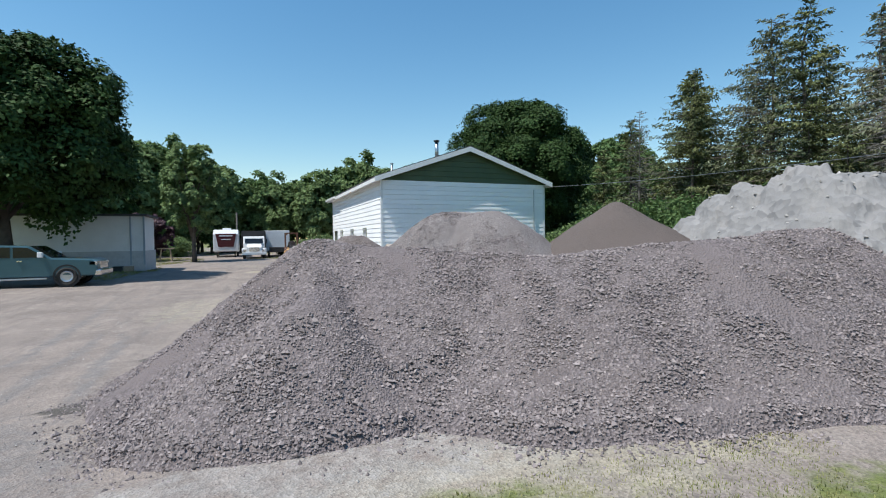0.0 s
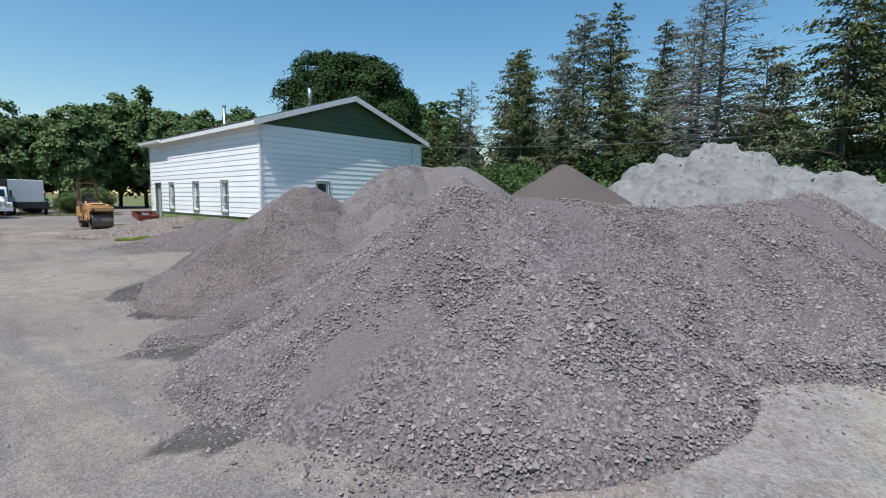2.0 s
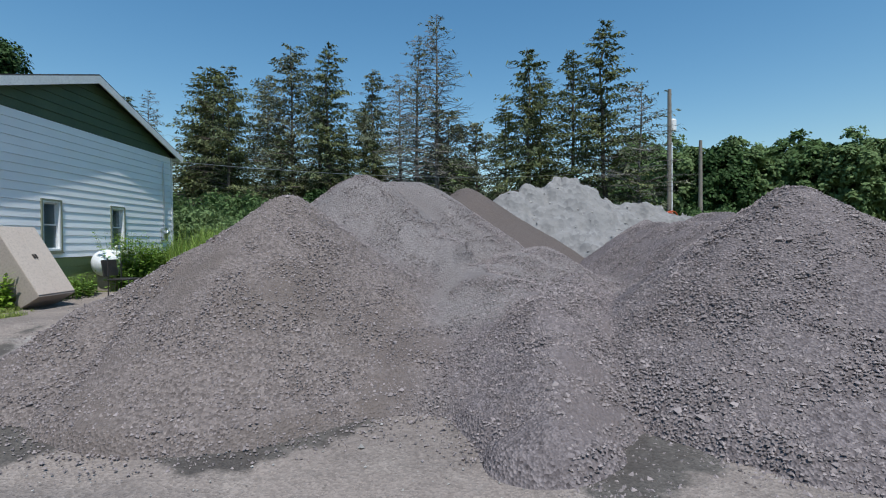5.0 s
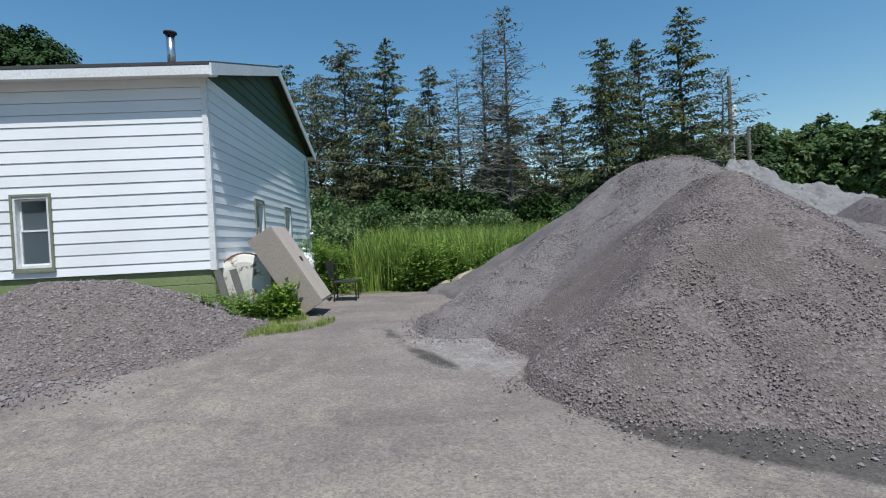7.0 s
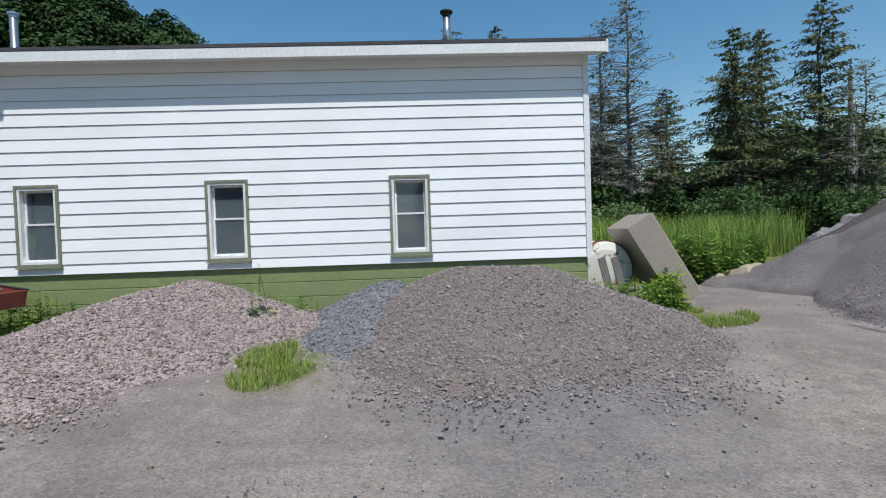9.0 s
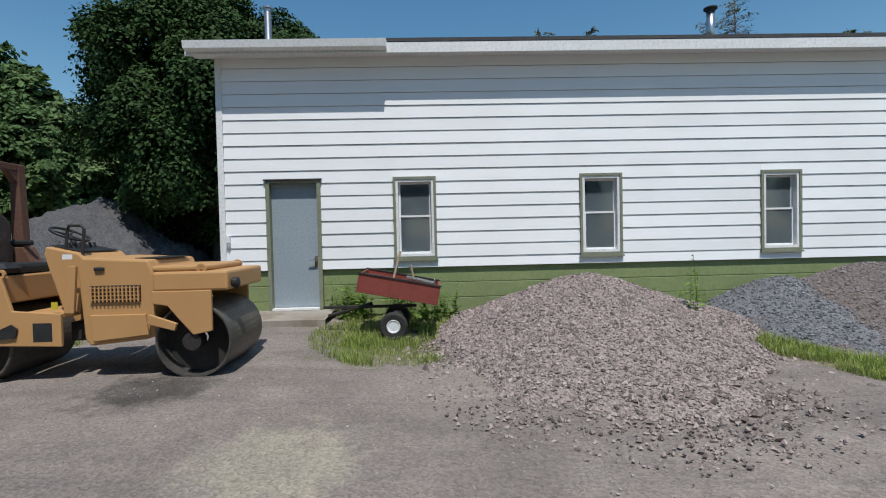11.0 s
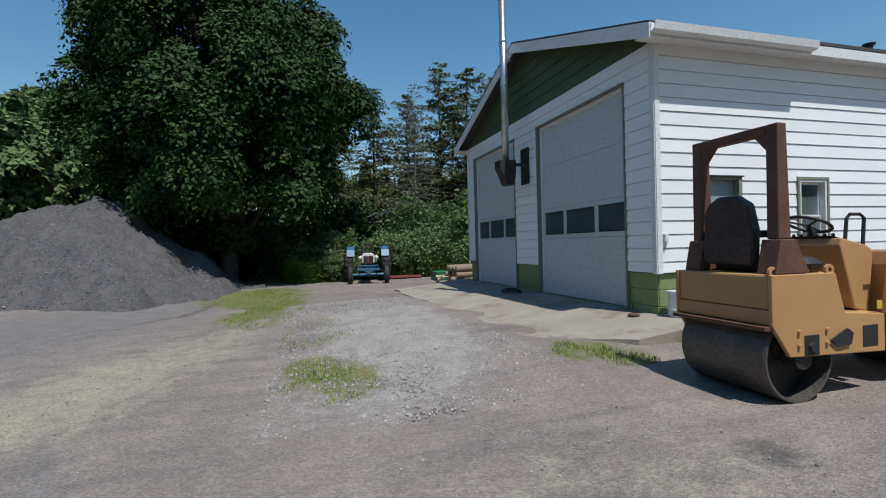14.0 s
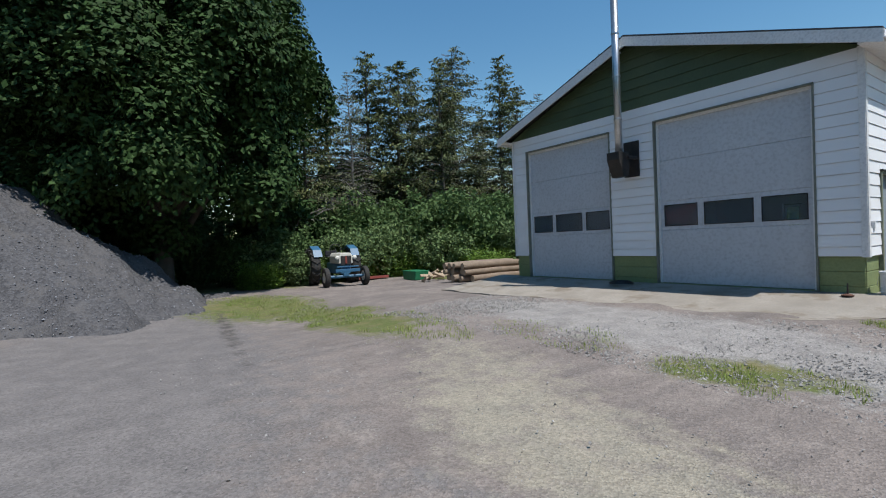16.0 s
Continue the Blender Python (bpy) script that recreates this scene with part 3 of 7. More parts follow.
PALE = dict(ridges=[((3.65, 11.1, 2.03), (4.35, 11.25, 2.1)), ((4.35, 11.25, 2.1), (4.5, 10.4, 2.1)), ((2.1, 9.7, .84), (3.0, 10.0, 1.15)), ((1.3, 9.3, .66), (2.1, 9.7, .84)), ((2.2, 9.6, .86), (3.6, 8.4, .95)),
                    ((4.3, 11.3, 2.06), (5.8, 12.9, .92)), ((5.8, 12.9, .92), (6.7, 14.3, .1)), ((3.65, 13.3, .82), (4.1, 11.8, 1.8)), ((3.0, 14.5, .16), (3.65, 13.3, .82))],
            slope=0.80, rough=0.03, seed=17, soft=0.35)


def massif_heights(x, y):
    """The three poured heaps that run into one another, their shared surface and the crust ledge on the saddle."""
    hs = np.stack([heap_height(x, y, **q) for q in (MAIN, BROWN, PALE)], -1)
    k = 0.09
    top = hs.max(-1)
    z = top + k * np.log(np.exp((hs - top[..., None]) / k).sum(-1))
    u = (y - 9.72) * 0.9 + (x - 2.2) * 0.35 + 0.12 * vnoise(x, y, .45, 91)
    inside = np.exp(-(((x - 2.3) / .75) ** 2 + ((y - 9.7) / .6) ** 2) ** 2)
    z = z + 0.10 * inside * np.clip(u / .05, -1, 1)
    return z, hs


def massif_z(x, y):
    return massif_heights(x, y)[0]


def damp_foot(x, y):
    """1 on the dark damp ground along the western foot of the heaps, in uneven bays."""
    out = np.zeros(np.shape(x))
    m = (x > -3.5) & (x < 1.6) & (y > 6.5) & (y < 14.2)
    d = ground_z(x[m], y[m]) - massif_z(x[m], y[m])
    w = 0.10 * fractal(x[m], y[m], .5, 33, 3)
    bay = np.maximum.reduce([np.exp(-((y[m] - c) / r) ** 4) for c, r in ((6.8, .35), (9.0, .4), (11.1, .75), (13.2, .75))])
    out[m] = np.clip((0.36 * bay + w - d) / 0.10, 0, 1) * (d > -0.2) * (bay > .05)
    return out


build_ground()


def stones_on(height, area, count, size, mat, name, label, seed, keep=None):
    """Loose angular stones lying in a surface: one mesh."""
    rng = np.random.default_rng(seed)
    x = rng.uniform(area[0], area[1], count)
    y = rng.uniform(area[2], area[3], count)
    z, g = height(x, y), ground_z(x, y)
    ok = z > g - 0.34 * rng.random(count) ** 3
    z = np.maximum(z, g + 0.002)
    if keep is not None:
        ok &= keep(x, y)
    x, y, z = x[ok], y[ok], z[ok]
    k = len(x)
    octa = np.array([(1, 0, 0), (0, 1, 0), (-1, 0, 0), (0, -1, 0), (0, 0, 1), (0, 0, -1)], float)
    s = size * np.exp(rng.normal(0, 0.32, k))
    v = octa[None] * s[:, None, None] * rng.uniform(0.55, 1.2, (k, 6, 3)) + rng.normal(0, 0.22, (k, 6, 3)) * s[:, None, None]
    a = rng.uniform(0, 6.28, k)
    c, sn = np.cos(a)[:, None], np.sin(a)[:, None]
    vx, vy = v[..., 0] * c - v[..., 1] * sn, v[..., 0] * sn + v[..., 1] * c
    v = np.stack([vx + x[:, None], vy + y[:, None], v[..., 2] * 0.9 + (z + 0.25 * s)[:, None]], -1)
    sh = Shape().add_many(v, [(0, 1, 4), (1, 2, 4), (2, 3, 4), (3, 0, 4), (1, 0, 5), (2, 1, 5), (3, 2, 5), (0, 3, 5)])
    ob = part(name, sh, mat)
    return tagged(ob, label, "gravel", kind="stuff")


def heap(name, area, ridges, slope, rough, seed, mat, label, step=0.07, stones=0, size=0.03, loose=None, jag=None, soft=0.12):
    def height(x, y):
        z = heap_height(x, y, ridges, slope, rough, seed, soft)
        return z if jag is None else jag(x, y, z)
    xs, ys = np.arange(area[0], area[1], step), np.arange(area[2], area[3], step)
    X, Y = np.meshgrid(xs, ys)
    Z, G = height(X, Y), ground_z(X, Y)
    flare = 0.16 * np.exp(-np.abs(Z - G) / 0.14)
    Z = Z + flare * 0.5
    nx = len(xs)
    keep = (Z > G - 0.06)
    cell = keep[:-1, :-1] | keep[1:, :-1] | keep[:-1, 1:] | keep[1:, 1:]
    Z = np.maximum(Z, G - 0.10)
    jj, ii = np.nonzero(cell)
    i = jj * nx + ii
    faces = np.stack([i, i + 1, i + nx + 1, i + nx], 1)
    used, inv = np.unique(faces, return_inverse=True)
    v = np.stack([X, Y, Z], -1).reshape(-1, 3)[used]
    me = bpy.data.meshes.new(name)
    me.from_pydata(v.tolist(), [], inv.reshape(faces.shape).tolist())
    me.polygons.foreach_set("use_smooth", [True] * len(me.polygons))
    me.materials.append(mat)
    ob = new(name, me)
    tagged(ob, label, "gravel pile")
    if stones:
        stones_on(lambda x, y: height(x, y) + 0.08 * np.exp(-np.abs(height(x, y) - ground_z(x, y)) / 0.14), area, stones, size, loose, "loose_stones", "loose angular crushed stones lying on a gravel pile", seed + 3)
    return ob


def build_massif(step=0.055):
    """One mesh a heap, cut where the next heap's stone takes over, all on one surface."""
    xs, ys = np.arange(-3.6, 9.2, step), np.arange(1.6, 17.0, step)
    X, Y = np.meshgrid(xs, ys)
    Z, hs = massif_heights(X, Y)
    G = ground_z(X, Y)
    Z = Z + 0.10 * np.exp(-np.abs(Z - G) / 0.16) + 0.012 * fractal(X, Y, .22, 55, 3)
    jit = 0.16 * fractal(X, Y, .7, 66, 4)
    lead = np.stack([hs[..., 0] + jit, hs[..., 1], hs[..., 2] - jit], -1)
    soft = np.exp((lead - lead.max(-1, keepdims=True)) / 0.14)
    soft /= soft.sum(-1, keepdims=True)
    keep = Z > G - 0.06
    cell = keep[:-1, :-1] | keep[1:, :-1] | keep[:-1, 1:] | keep[1:, 1:]
    Z = np.maximum(Z, G - 0.10)
    nx = len(xs)
    P = np.stack([X, Y, Z], -1).reshape(-1, 3)
    owner = lead.argmax(-1)[:-1, :-1]
    for k, label in enumerate(("large heap of dark purplish-grey crushed stone on the yard", "cone of brown-grey crushed stone beside the pale heap", "tall rounded heap of pale grey stone dust")):
        jj, ii = np.nonzero(cell & (owner == k))
        i = jj * nx + ii
        faces = np.stack([i, i + 1, i + nx + 1, i + nx], 1)
        used, inv = np.unique(faces, return_inverse=True)
        me = bpy.data.meshes.new("stone_mound")
        me.from_pydata(P[used].tolist(), [], inv.reshape(faces.shape).tolist())
        me.polygons.foreach_set("use_smooth", [True] * len(me.polygons))
        for name, w in (("brown", soft[..., 1]), ("pale", soft[..., 2])):
            at = me.attributes.new(name, "FLOAT", "POINT")
            at.data.foreach_set("value", np.ascontiguousarray(w.reshape(-1)[used], dtype=np.float32))
        me.materials.append(STONE_MASSIF)
        tagged(new("stone_mound", me), label, "gravel pile")


def massif_top(x, y):
    z, g = massif_z(x, y), ground_z(x, y)
    return z + 0.10 * np.exp(-np.abs(z - g) / 0.16)


def coarse_runs(x, y, gate=0.25):
    """True where coarse stone lies open; false in the runs of fines."""
    return fractal(x, y, 1.0, 88, 4) < gate + 0.35 * np.random.default_rng(7).random(len(x))


build_massif()
stones_on(massif_top, (-3.4, 4.6, 2.0, 9.4), 190000, 0.0095, LOOSE, "loose_stones", "loose angular crushed stones lying on a gravel pile", 5, coarse_runs)
stones_on(massif_top, (4.6, 8.4, 2.0, 6.6), 40000, 0.0095, LOOSE, "loose_stones", "loose angular crushed stones lying on a gravel pile", 6, coarse_runs)
stones_on(massif_top, (-2.4, 4.2, 9.4, 15.2), 80000, 0.0082, LOOSE, "loose_stones", "loose angular crushed stones lying on a gravel pile", 7, lambda x, y: coarse_runs(x, y, 0.0))
stones_on(massif_top, (-3.2, 2.2, 2.4, 6.2), 30000, 0.0125, LOOSE, "loose_stones", "coarse dark crushed stones at the foot of a gravel pile", 8, lambda x, y: (x + y < 6.6) & (massif_z(x, y) < 0.9))
heap("stone_mound", (2.8, 11, 5.2, 13.6), [((6.85, 9.3, 2.22), (7.0, 9.4, 2.22))], 0.68, 0.02, 23, FINES_BROWN, "cone of dark brown screened fines", 0.08)


def broken(x, y, z):
    """Slumped blocks: ridged at a metre, ledged and pitted below that."""
    big = 1 - np.abs(fractal(x, y, 1.5, 61, 3))
    ledge = np.round((z + 0.22 * fractal(x, y, 1.1, 63, 3)) / 0.34) * 0.34
    return 0.6 * z + 0.4 * ledge + 0.22 * (big - 0.7) - 0.17 * np.abs(fractal(x, y, 0.42, 71, 4)) + 0.09


heap("rubble_mound", (4.6, 14.5, -0.8, 12), [((7.7, 9.2, 1.5), (8.3, 8.0, 2.1)), ((8.3, 8.0, 2.2), (8.75, 6.5, 2.58)), ((8.75, 6.5, 2.58), (9.3, 5.8, 2.2)), ((9.3, 5.8, 2.2), (8.6, 4.2, 1.75)), ((8.6, 4.2, 1.75), (7.6, 2.8, 1.25)),
     ((7.6, 2.8, 1.25), (7.0, 2.0, .7)), ((9.0, 7.5, 2.0), (10.5, 8.2, 1.4)), ((9.3, 5.8, 2.2), (11, 5.0, 1.7))], 1.05, 0.08, 31, ROCKHEAP, "jagged heap of pale grey broken rock rubble", 0.06, 2600, 0.024, LOOSEPALE, broken, 0.3)
heap("stone_mound", (0.0, 4.12, 21.0, 26.8), [((3.75, 23.25, .66), (2.9, 23.5, .58)), ((2.9, 23.5, .58), (2.1, 23.7, .36)), ((2.1, 23.7, .36), (1.5, 23.6, .2)), ((3.75, 23.2, .64), (3.6, 22.6, .44)), ((2.9, 23.5, .55), (3.0, 24.1, .36))], 0.43, 0.03, 41, STONE_RED, "low heap of reddish-grey washed stone before the siding", 0.05, 52000, 0.012, LOOSERED, None, 0.3)
heap("stone_mound", (1.2, 4.12, 19.4, 23.0), [((3.0, 20.75, .34), (3.7, 20.7, .56)), ((2.3, 20.5, .08), (3.0, 20.75, .34))], 0.5, 0.025, 43, STONE_BLUE, "small heap of blue-grey crushed stone before the siding", 0.05, 14000, 0.0125, LOOSEBLUE, None, 0.2)
heap("stone_mound", (0.0, 4.12, 16.6, 22.0), [((3.5, 19.75, .71), (3.4, 18.85, .67)), ((3.3, 18.7, .62), (2.7, 18.0, .22)), ((2.1, 19.9, .24), (3.1, 19.6, .6)), ((1.6, 18.7, .03), (2.9, 19.0, .5))], 0.42, 0.03, 47, STONE_BROWN, "low heap of mixed grey stone before the siding", 0.05, 40000, 0.0115, LOOSE, None, 0.25)
stones_on(lambda x, y: ground_z(x, y) + 0.004, (-0.6, 3.4, 17.4, 21.2), 2500, .007, LOOSEBLUE, "loose_stones", "blue-grey stones strayed from a heap", 84, lambda x, y: fractal(x, y, .9, 45, 3) > .1)
heap("stone_mound", (10, 26, 33.0, 46), [((17.7, 38.5, 3.0), (18.4, 40.4, 2.8)), ((15.6, 38.4, 1.45), (17.3, 38.5, 2.7)), ((13.6, 36.7, .42), (14.8, 37.6, .75)), ((16.0, 36.4, .35), (15.0, 37.4, .7))], 0.72, 0.20, 53, STONE_SLATE, "large heap of dark blue-grey stone under the maple", 0.10, 12000, 0.018, LOOSEBLUE)

# ---- garage building ----
WX, EX, SY, NY = 4.15, 10.95, 17.89, 27.93        # outer faces of the walls
SILL, EAVE, RIDGE_X, RIDGE_Z = 0.77, 3.60, 7.57, 4.90
COURSE = 0.168
garage = thing("garage_building", (0, 0, 0), "white clapboard garage with green gables and green block base", "building")


def grid_panel(axis, at, thick, a0, a1, z0, z1, holes):
    """A wall standing in a plane, with openings that go through it. axis 0: plane of constant x."""
    ca = sorted({a0, a1, *[h[0] for h in holes], *[h[1] for h in holes]})
    cz = sorted({z0, z1, *[min(max(h[2], z0), z1) for h in holes], *[min(max(h[3], z0), z1) for h in holes]})
    solid = {(i, k) for i in range(len(ca) - 1) for k in range(len(cz) - 1)
             if not any(h[0] <= ca[i] and h[1] >= ca[i + 1] and h[2] <= cz[k] and h[3] >= cz[k + 1] for h in holes)}
    v, f, index = [], [], {}

    def vert(i, k, side):
        key = (i, k, side)
        if key not in index:
            index[key] = len(v)
            d = at + side * thick
            v.append((d, ca[i], cz[k]) if axis == 0 else (ca[i], d, cz[k]))
        return index[key]
    for i, k in sorted(solid):
        for side in (0, 1):
            f.append((vert(i, k, side), vert(i + 1, k, side), vert(i + 1, k + 1, side), vert(i, k + 1, side)))
        for (di, dk), (p, q) in (((-1, 0), ((i, k), (i, k + 1))), ((1, 0), ((i + 1, k), (i + 1, k + 1))), ((0, -1), ((i, k), (i + 1, k))), ((0, 1), ((i, k + 1), (i + 1, k + 1)))):
            if (i + di, k + dk) not in solid:
                f.append((vert(*p, 0), vert(*q, 0), vert(*q, 1), vert(*p, 1)))
    return Shape().add(v, f)


def wall_panel(name, axis, at, thick, a0, a1, z0, z1, holes, mat, label=""):
    return part(name, grid_panel(axis, at, thick, a0, a1, z0, z1, holes), mat, garage, label)


WINDOWS_W = [(25.085, 25.655), (22.585, 23.158), (20.12, 20.68)]
WZ0, WZ1 = 0.885, 1.975
WINDOWS_S = [(6.06, 6.60), (8.14, 8.68)]
DOOR = (26.61, 27.33, 0.24, 1.955)
BAYS = [(4.72, 7.19), (8.14, 10.48)]
BAY_TOP = 3.27
holes_w = [(a, b, WZ0, WZ1) for a, b in WINDOWS_W] + [DOOR]
holes_s = [(a, b, WZ0, WZ1) for a, b in WINDOWS_S]
holes_n = [(a, b, 0.27, BAY_TOP) for a, b in BAYS]
wall_w = wall_panel("wall", 0, WX + 0.03, 0.14, SY + 0.03, NY - 0.03, SILL, EAVE, [(h[0], h[1], max(h[2], SILL), h[3]) for h in holes_w], SIDING, "white horizontal lap siding wall")
wall_s = wall_panel("wall", 1, SY + 0.03, 0.14, WX + 0.17, EX - 0.17, SILL, EAVE, holes_s, SIDING, "white horizontal lap siding wall")
wall_n = wall_panel("wall", 1, NY - 0.17, 0.14, WX + 0.17, EX - 0.17, SILL, EAVE, [(h[0], h[1], SILL, h[3]) for h in holes_n], SIDING, "white horizontal lap siding wall")
wall_e = wall_panel("wall", 0, EX - 0.17, 0.14, SY + 0.03, NY - 0.03, SILL, EAVE, [], SIDING)
base_holes = [DOOR]
base_w = wall_panel("foundation", 0, WX + 0.05, 0.16, SY + 0.05, NY - 0.05, -0.4, SILL - 0.002, [(DOOR[0], DOOR[1], DOOR[2], SILL - 0.002)], GREEN, "olive green painted block foundation")
base_s = wall_panel("foundation", 1, SY + 0.05, 0.16, WX + 0.21, EX - 0.21, -0.4, SILL - 0.002, [], GREEN, "olive green painted block foundation")
base_n = wall_panel("foundation", 1, NY - 0.21, 0.16, WX + 0.21, EX - 0.21, -0.4, SILL - 0.002, [(a, b, 0.27, SILL - 0.002) for a, b in BAYS], GREEN, "olive green painted block foundation")
base_e = wall_panel("foundation", 0, EX - 0.21, 0.16, SY + 0.05, NY - 0.05, -0.4, SILL - 0.002, [], GREEN)


def intervals(a0, a1, holes, z0, z1):
    cuts = [(a0, a1)]
    for h in holes:
        if h[2] < z1 - 0.02 and h[3] > z0 + 0.02:
            nxt = []
            for p, q in cuts:
                if h[1] <= p or h[0] >= q:
                    nxt.append((p, q))
                else:
                    nxt += [(p, h[0])] * (h[0] - p > 0.02) + [(h[1], q)] * (q - h[1] > 0.02)
            cuts = nxt
    return cuts


def lap_boards(parent, axis, face, sign, a0, a1, holes, z_top=EAVE, mat=SIDING, z_first=SILL):
    """Courses of lap siding: thin at the top, proud and undercut at the bottom edge."""
    rng = random.Random(int(face * 100))
    joints = [z_first] + [z for z in (0.905 + COURSE * k for k in range(30)) if z_first + 0.05 < z < z_top - 0.03] + [z_top]
    for z0, z1 in zip(joints, joints[1:]):
        runs = [(p, q, z0, z1) for p, q in intervals(a0, a1, holes, z0, z1)]
        for h in holes:
            if z0 + 0.02 < h[3] < z1 - 0.025:
                runs.append((h[0], h[1], h[3], z1))
            if z0 + 0.025 < h[2] < z1 - 0.02:
                runs.append((h[0], h[1], z0, h[2]))
        for p, q, z0, z1 in runs:
            w = rng.uniform(-0.001, 0.002)
            f0, f1, fb = face + sign * (0.001 + w), face - sign * 0.010, face - sign * 0.028
            prof = [(f0, z0 + 0.003), (f1, z1 - 0.004), (fb, z1 - 0.004), (fb, z0 + 0.003)]
            sag = rng.uniform(-0.002, 0.002)
            sh = Shape()
            n = len(prof)
            v = []
            for end, dz in ((p, 0.0), (q, sag)):
                for d, z in prof:
                    v.append((d, end, z + dz) if axis == 0 else (end, d, z + dz))
            sh.add(v, [(i, (i + 1) % n, n + (i + 1) % n, n + i) for i in range(n)] + [tuple(reversed(range(n))), tuple(range(n, 2 * n))])
            part("siding_board", sh, mat, parent)


def box_part(name, mat, parent, *dims, label="", bevel=0.0):
    return part(name, Shape().box(*dims), mat, parent, label, bevel=bevel)


def corner_post(x, y, sx, sy):
    part("corner_trim", Shape().box(min(x, x - sx * 0.012), max(x, x - sx * 0.012), min(y, y + sy * 0.07), max(y, y + sy * 0.07), SILL - 0.01, EAVE)
         .box(min(x, x + sx * 0.07), max(x, x + sx * 0.07), min(y, y - sy * 0.012), max(y, y - sy * 0.012), SILL - 0.01, EAVE), TRIM, garage, "white corner trim")


corner_post(WX, SY, 1, 1)
corner_post(WX, NY, 1, -1)
corner_post(EX, SY, -1, 1)
corner_post(EX, NY, -1, -1)

# roof
roof = part("roof", Shape().prism([(3.90, 3.655), (RIDGE_X, RIDGE_Z), (11.20, 3.655), (11.20, 3.70), (RIDGE_X, RIDGE_Z + 0.055), (3.90, 3.70)], 1, SY - 0.19, NY + 0.26), SHINGLE, garage, "dark shingle gable roof")
for side, x0 in ((1, 3.905), (-1, 11.195)):
    part("fascia", Shape().box(min(x0, x0 + side * 0.025), max(x0, x0 + side * 0.025), SY - 0.185, NY + 0.255, 3.52, 3.65), TRIM, roof, "white eave fascia board")
    part("soffit", Shape().box(min(x0 + side * .03, x0 + side * 0.25), max(x0 + side * .03, x0 + side * 0.25), SY - 0.18, NY + 0.25, 3.56, 3.58), TRIM, roof)
    for y0 in (SY - 0.20, NY + 0.235):
        xe = x0 - side * 0.008
        part("rake_board", Shape().prism([(xe, 3.50), (RIDGE_X, RIDGE_Z - 0.155), (RIDGE_X, RIDGE_Z + 0.02), (xe, 3.675)], 1, y0, y0 + 0.028), TRIM, roof, "white rake board")
part("gutter", Shape().prism([(3.80, 3.66), (3.815, 3.57), (3.895, 3.55), (3.895, 3.665), (3.885, 3.665), (3.885, 3.565), (3.825, 3.582), (3.812, 3.66)], 1, 25.67, NY + 0.25), TRIM, roof, "white metal eave gutter")
ceiling = part("ceiling", Shape().box(WX + 0.18, EX - 0.18, SY + 0.18, NY - 0.18, 3.42, 3.45), INTERIOR)
tagged(ceiling, "unlit plywood ceiling inside the garage", "ceiling", kind="structure")
inner_floor = part("floor", Shape().box(WX + 0.22, EX - 0.22, SY + 0.22, NY - 0.22, 0.1, 0.262), CONCRETE)
tagged(inner_floor, "grey concrete floor inside the garage", "floor", kind="structure")
for y0, y1, sgn in ((SY + 0.03, SY + 0.1, -1), (NY - 0.1, NY - 0.03, 1)):
    gable = part("gable", Shape().prism([(WX + 0.02, 3.62), (EX - 0.02, 3.62), (RIDGE_X, RIDGE_Z - 0.04)], 1, y0, y1), GABLE, garage, "dark green painted gable")
    face = SY if sgn < 0 else NY
    z = EAVE
    while z < RIDGE_Z - 0.12:
        z1 = min(z + 0.19, RIDGE_Z - 0.06)
        def edge(zz):
            k = (RIDGE_Z - 0.02 - zz) / (RIDGE_Z - 3.66)
            return max(RIDGE_X - k * (RIDGE_X - WX - 0.0), WX), min(RIDGE_X + k * (EX - RIDGE_X), EX)
        (a, b), (c, d) = edge(z), edge(z1)
        f0, f1, fb = face + sgn * 0.002, face - sgn * 0.016, face - sgn * 0.03
        part("gable_board", Shape().add([(a, f0, z + .004), (b, f0, z + .004), (d, f1, z1), (c, f1, z1), (a, fb, z + .004), (b, fb, z + .004), (d, fb, z1), (c, fb, z1)],
             [(0, 1, 2, 3), (4, 7, 6, 5), (0, 4, 5, 1), (3, 2, 6, 7), (0, 3, 7, 4), (1, 5, 6, 2)]), GABLE, gable)
        z = z1


def framed(axis, face, sgn):
    """Maker of boxes by place along the wall, depth out of its face, and height."""
    def make(sh, a0, a1, d0, d1, z0, z1):
        lo, hi = sorted((face + sgn * d0, face + sgn * d1))
        return sh.box(lo, hi, a0, a1, z0, z1) if axis == 0 else sh.box(a0, a1, lo, hi, z0, z1)
    return make


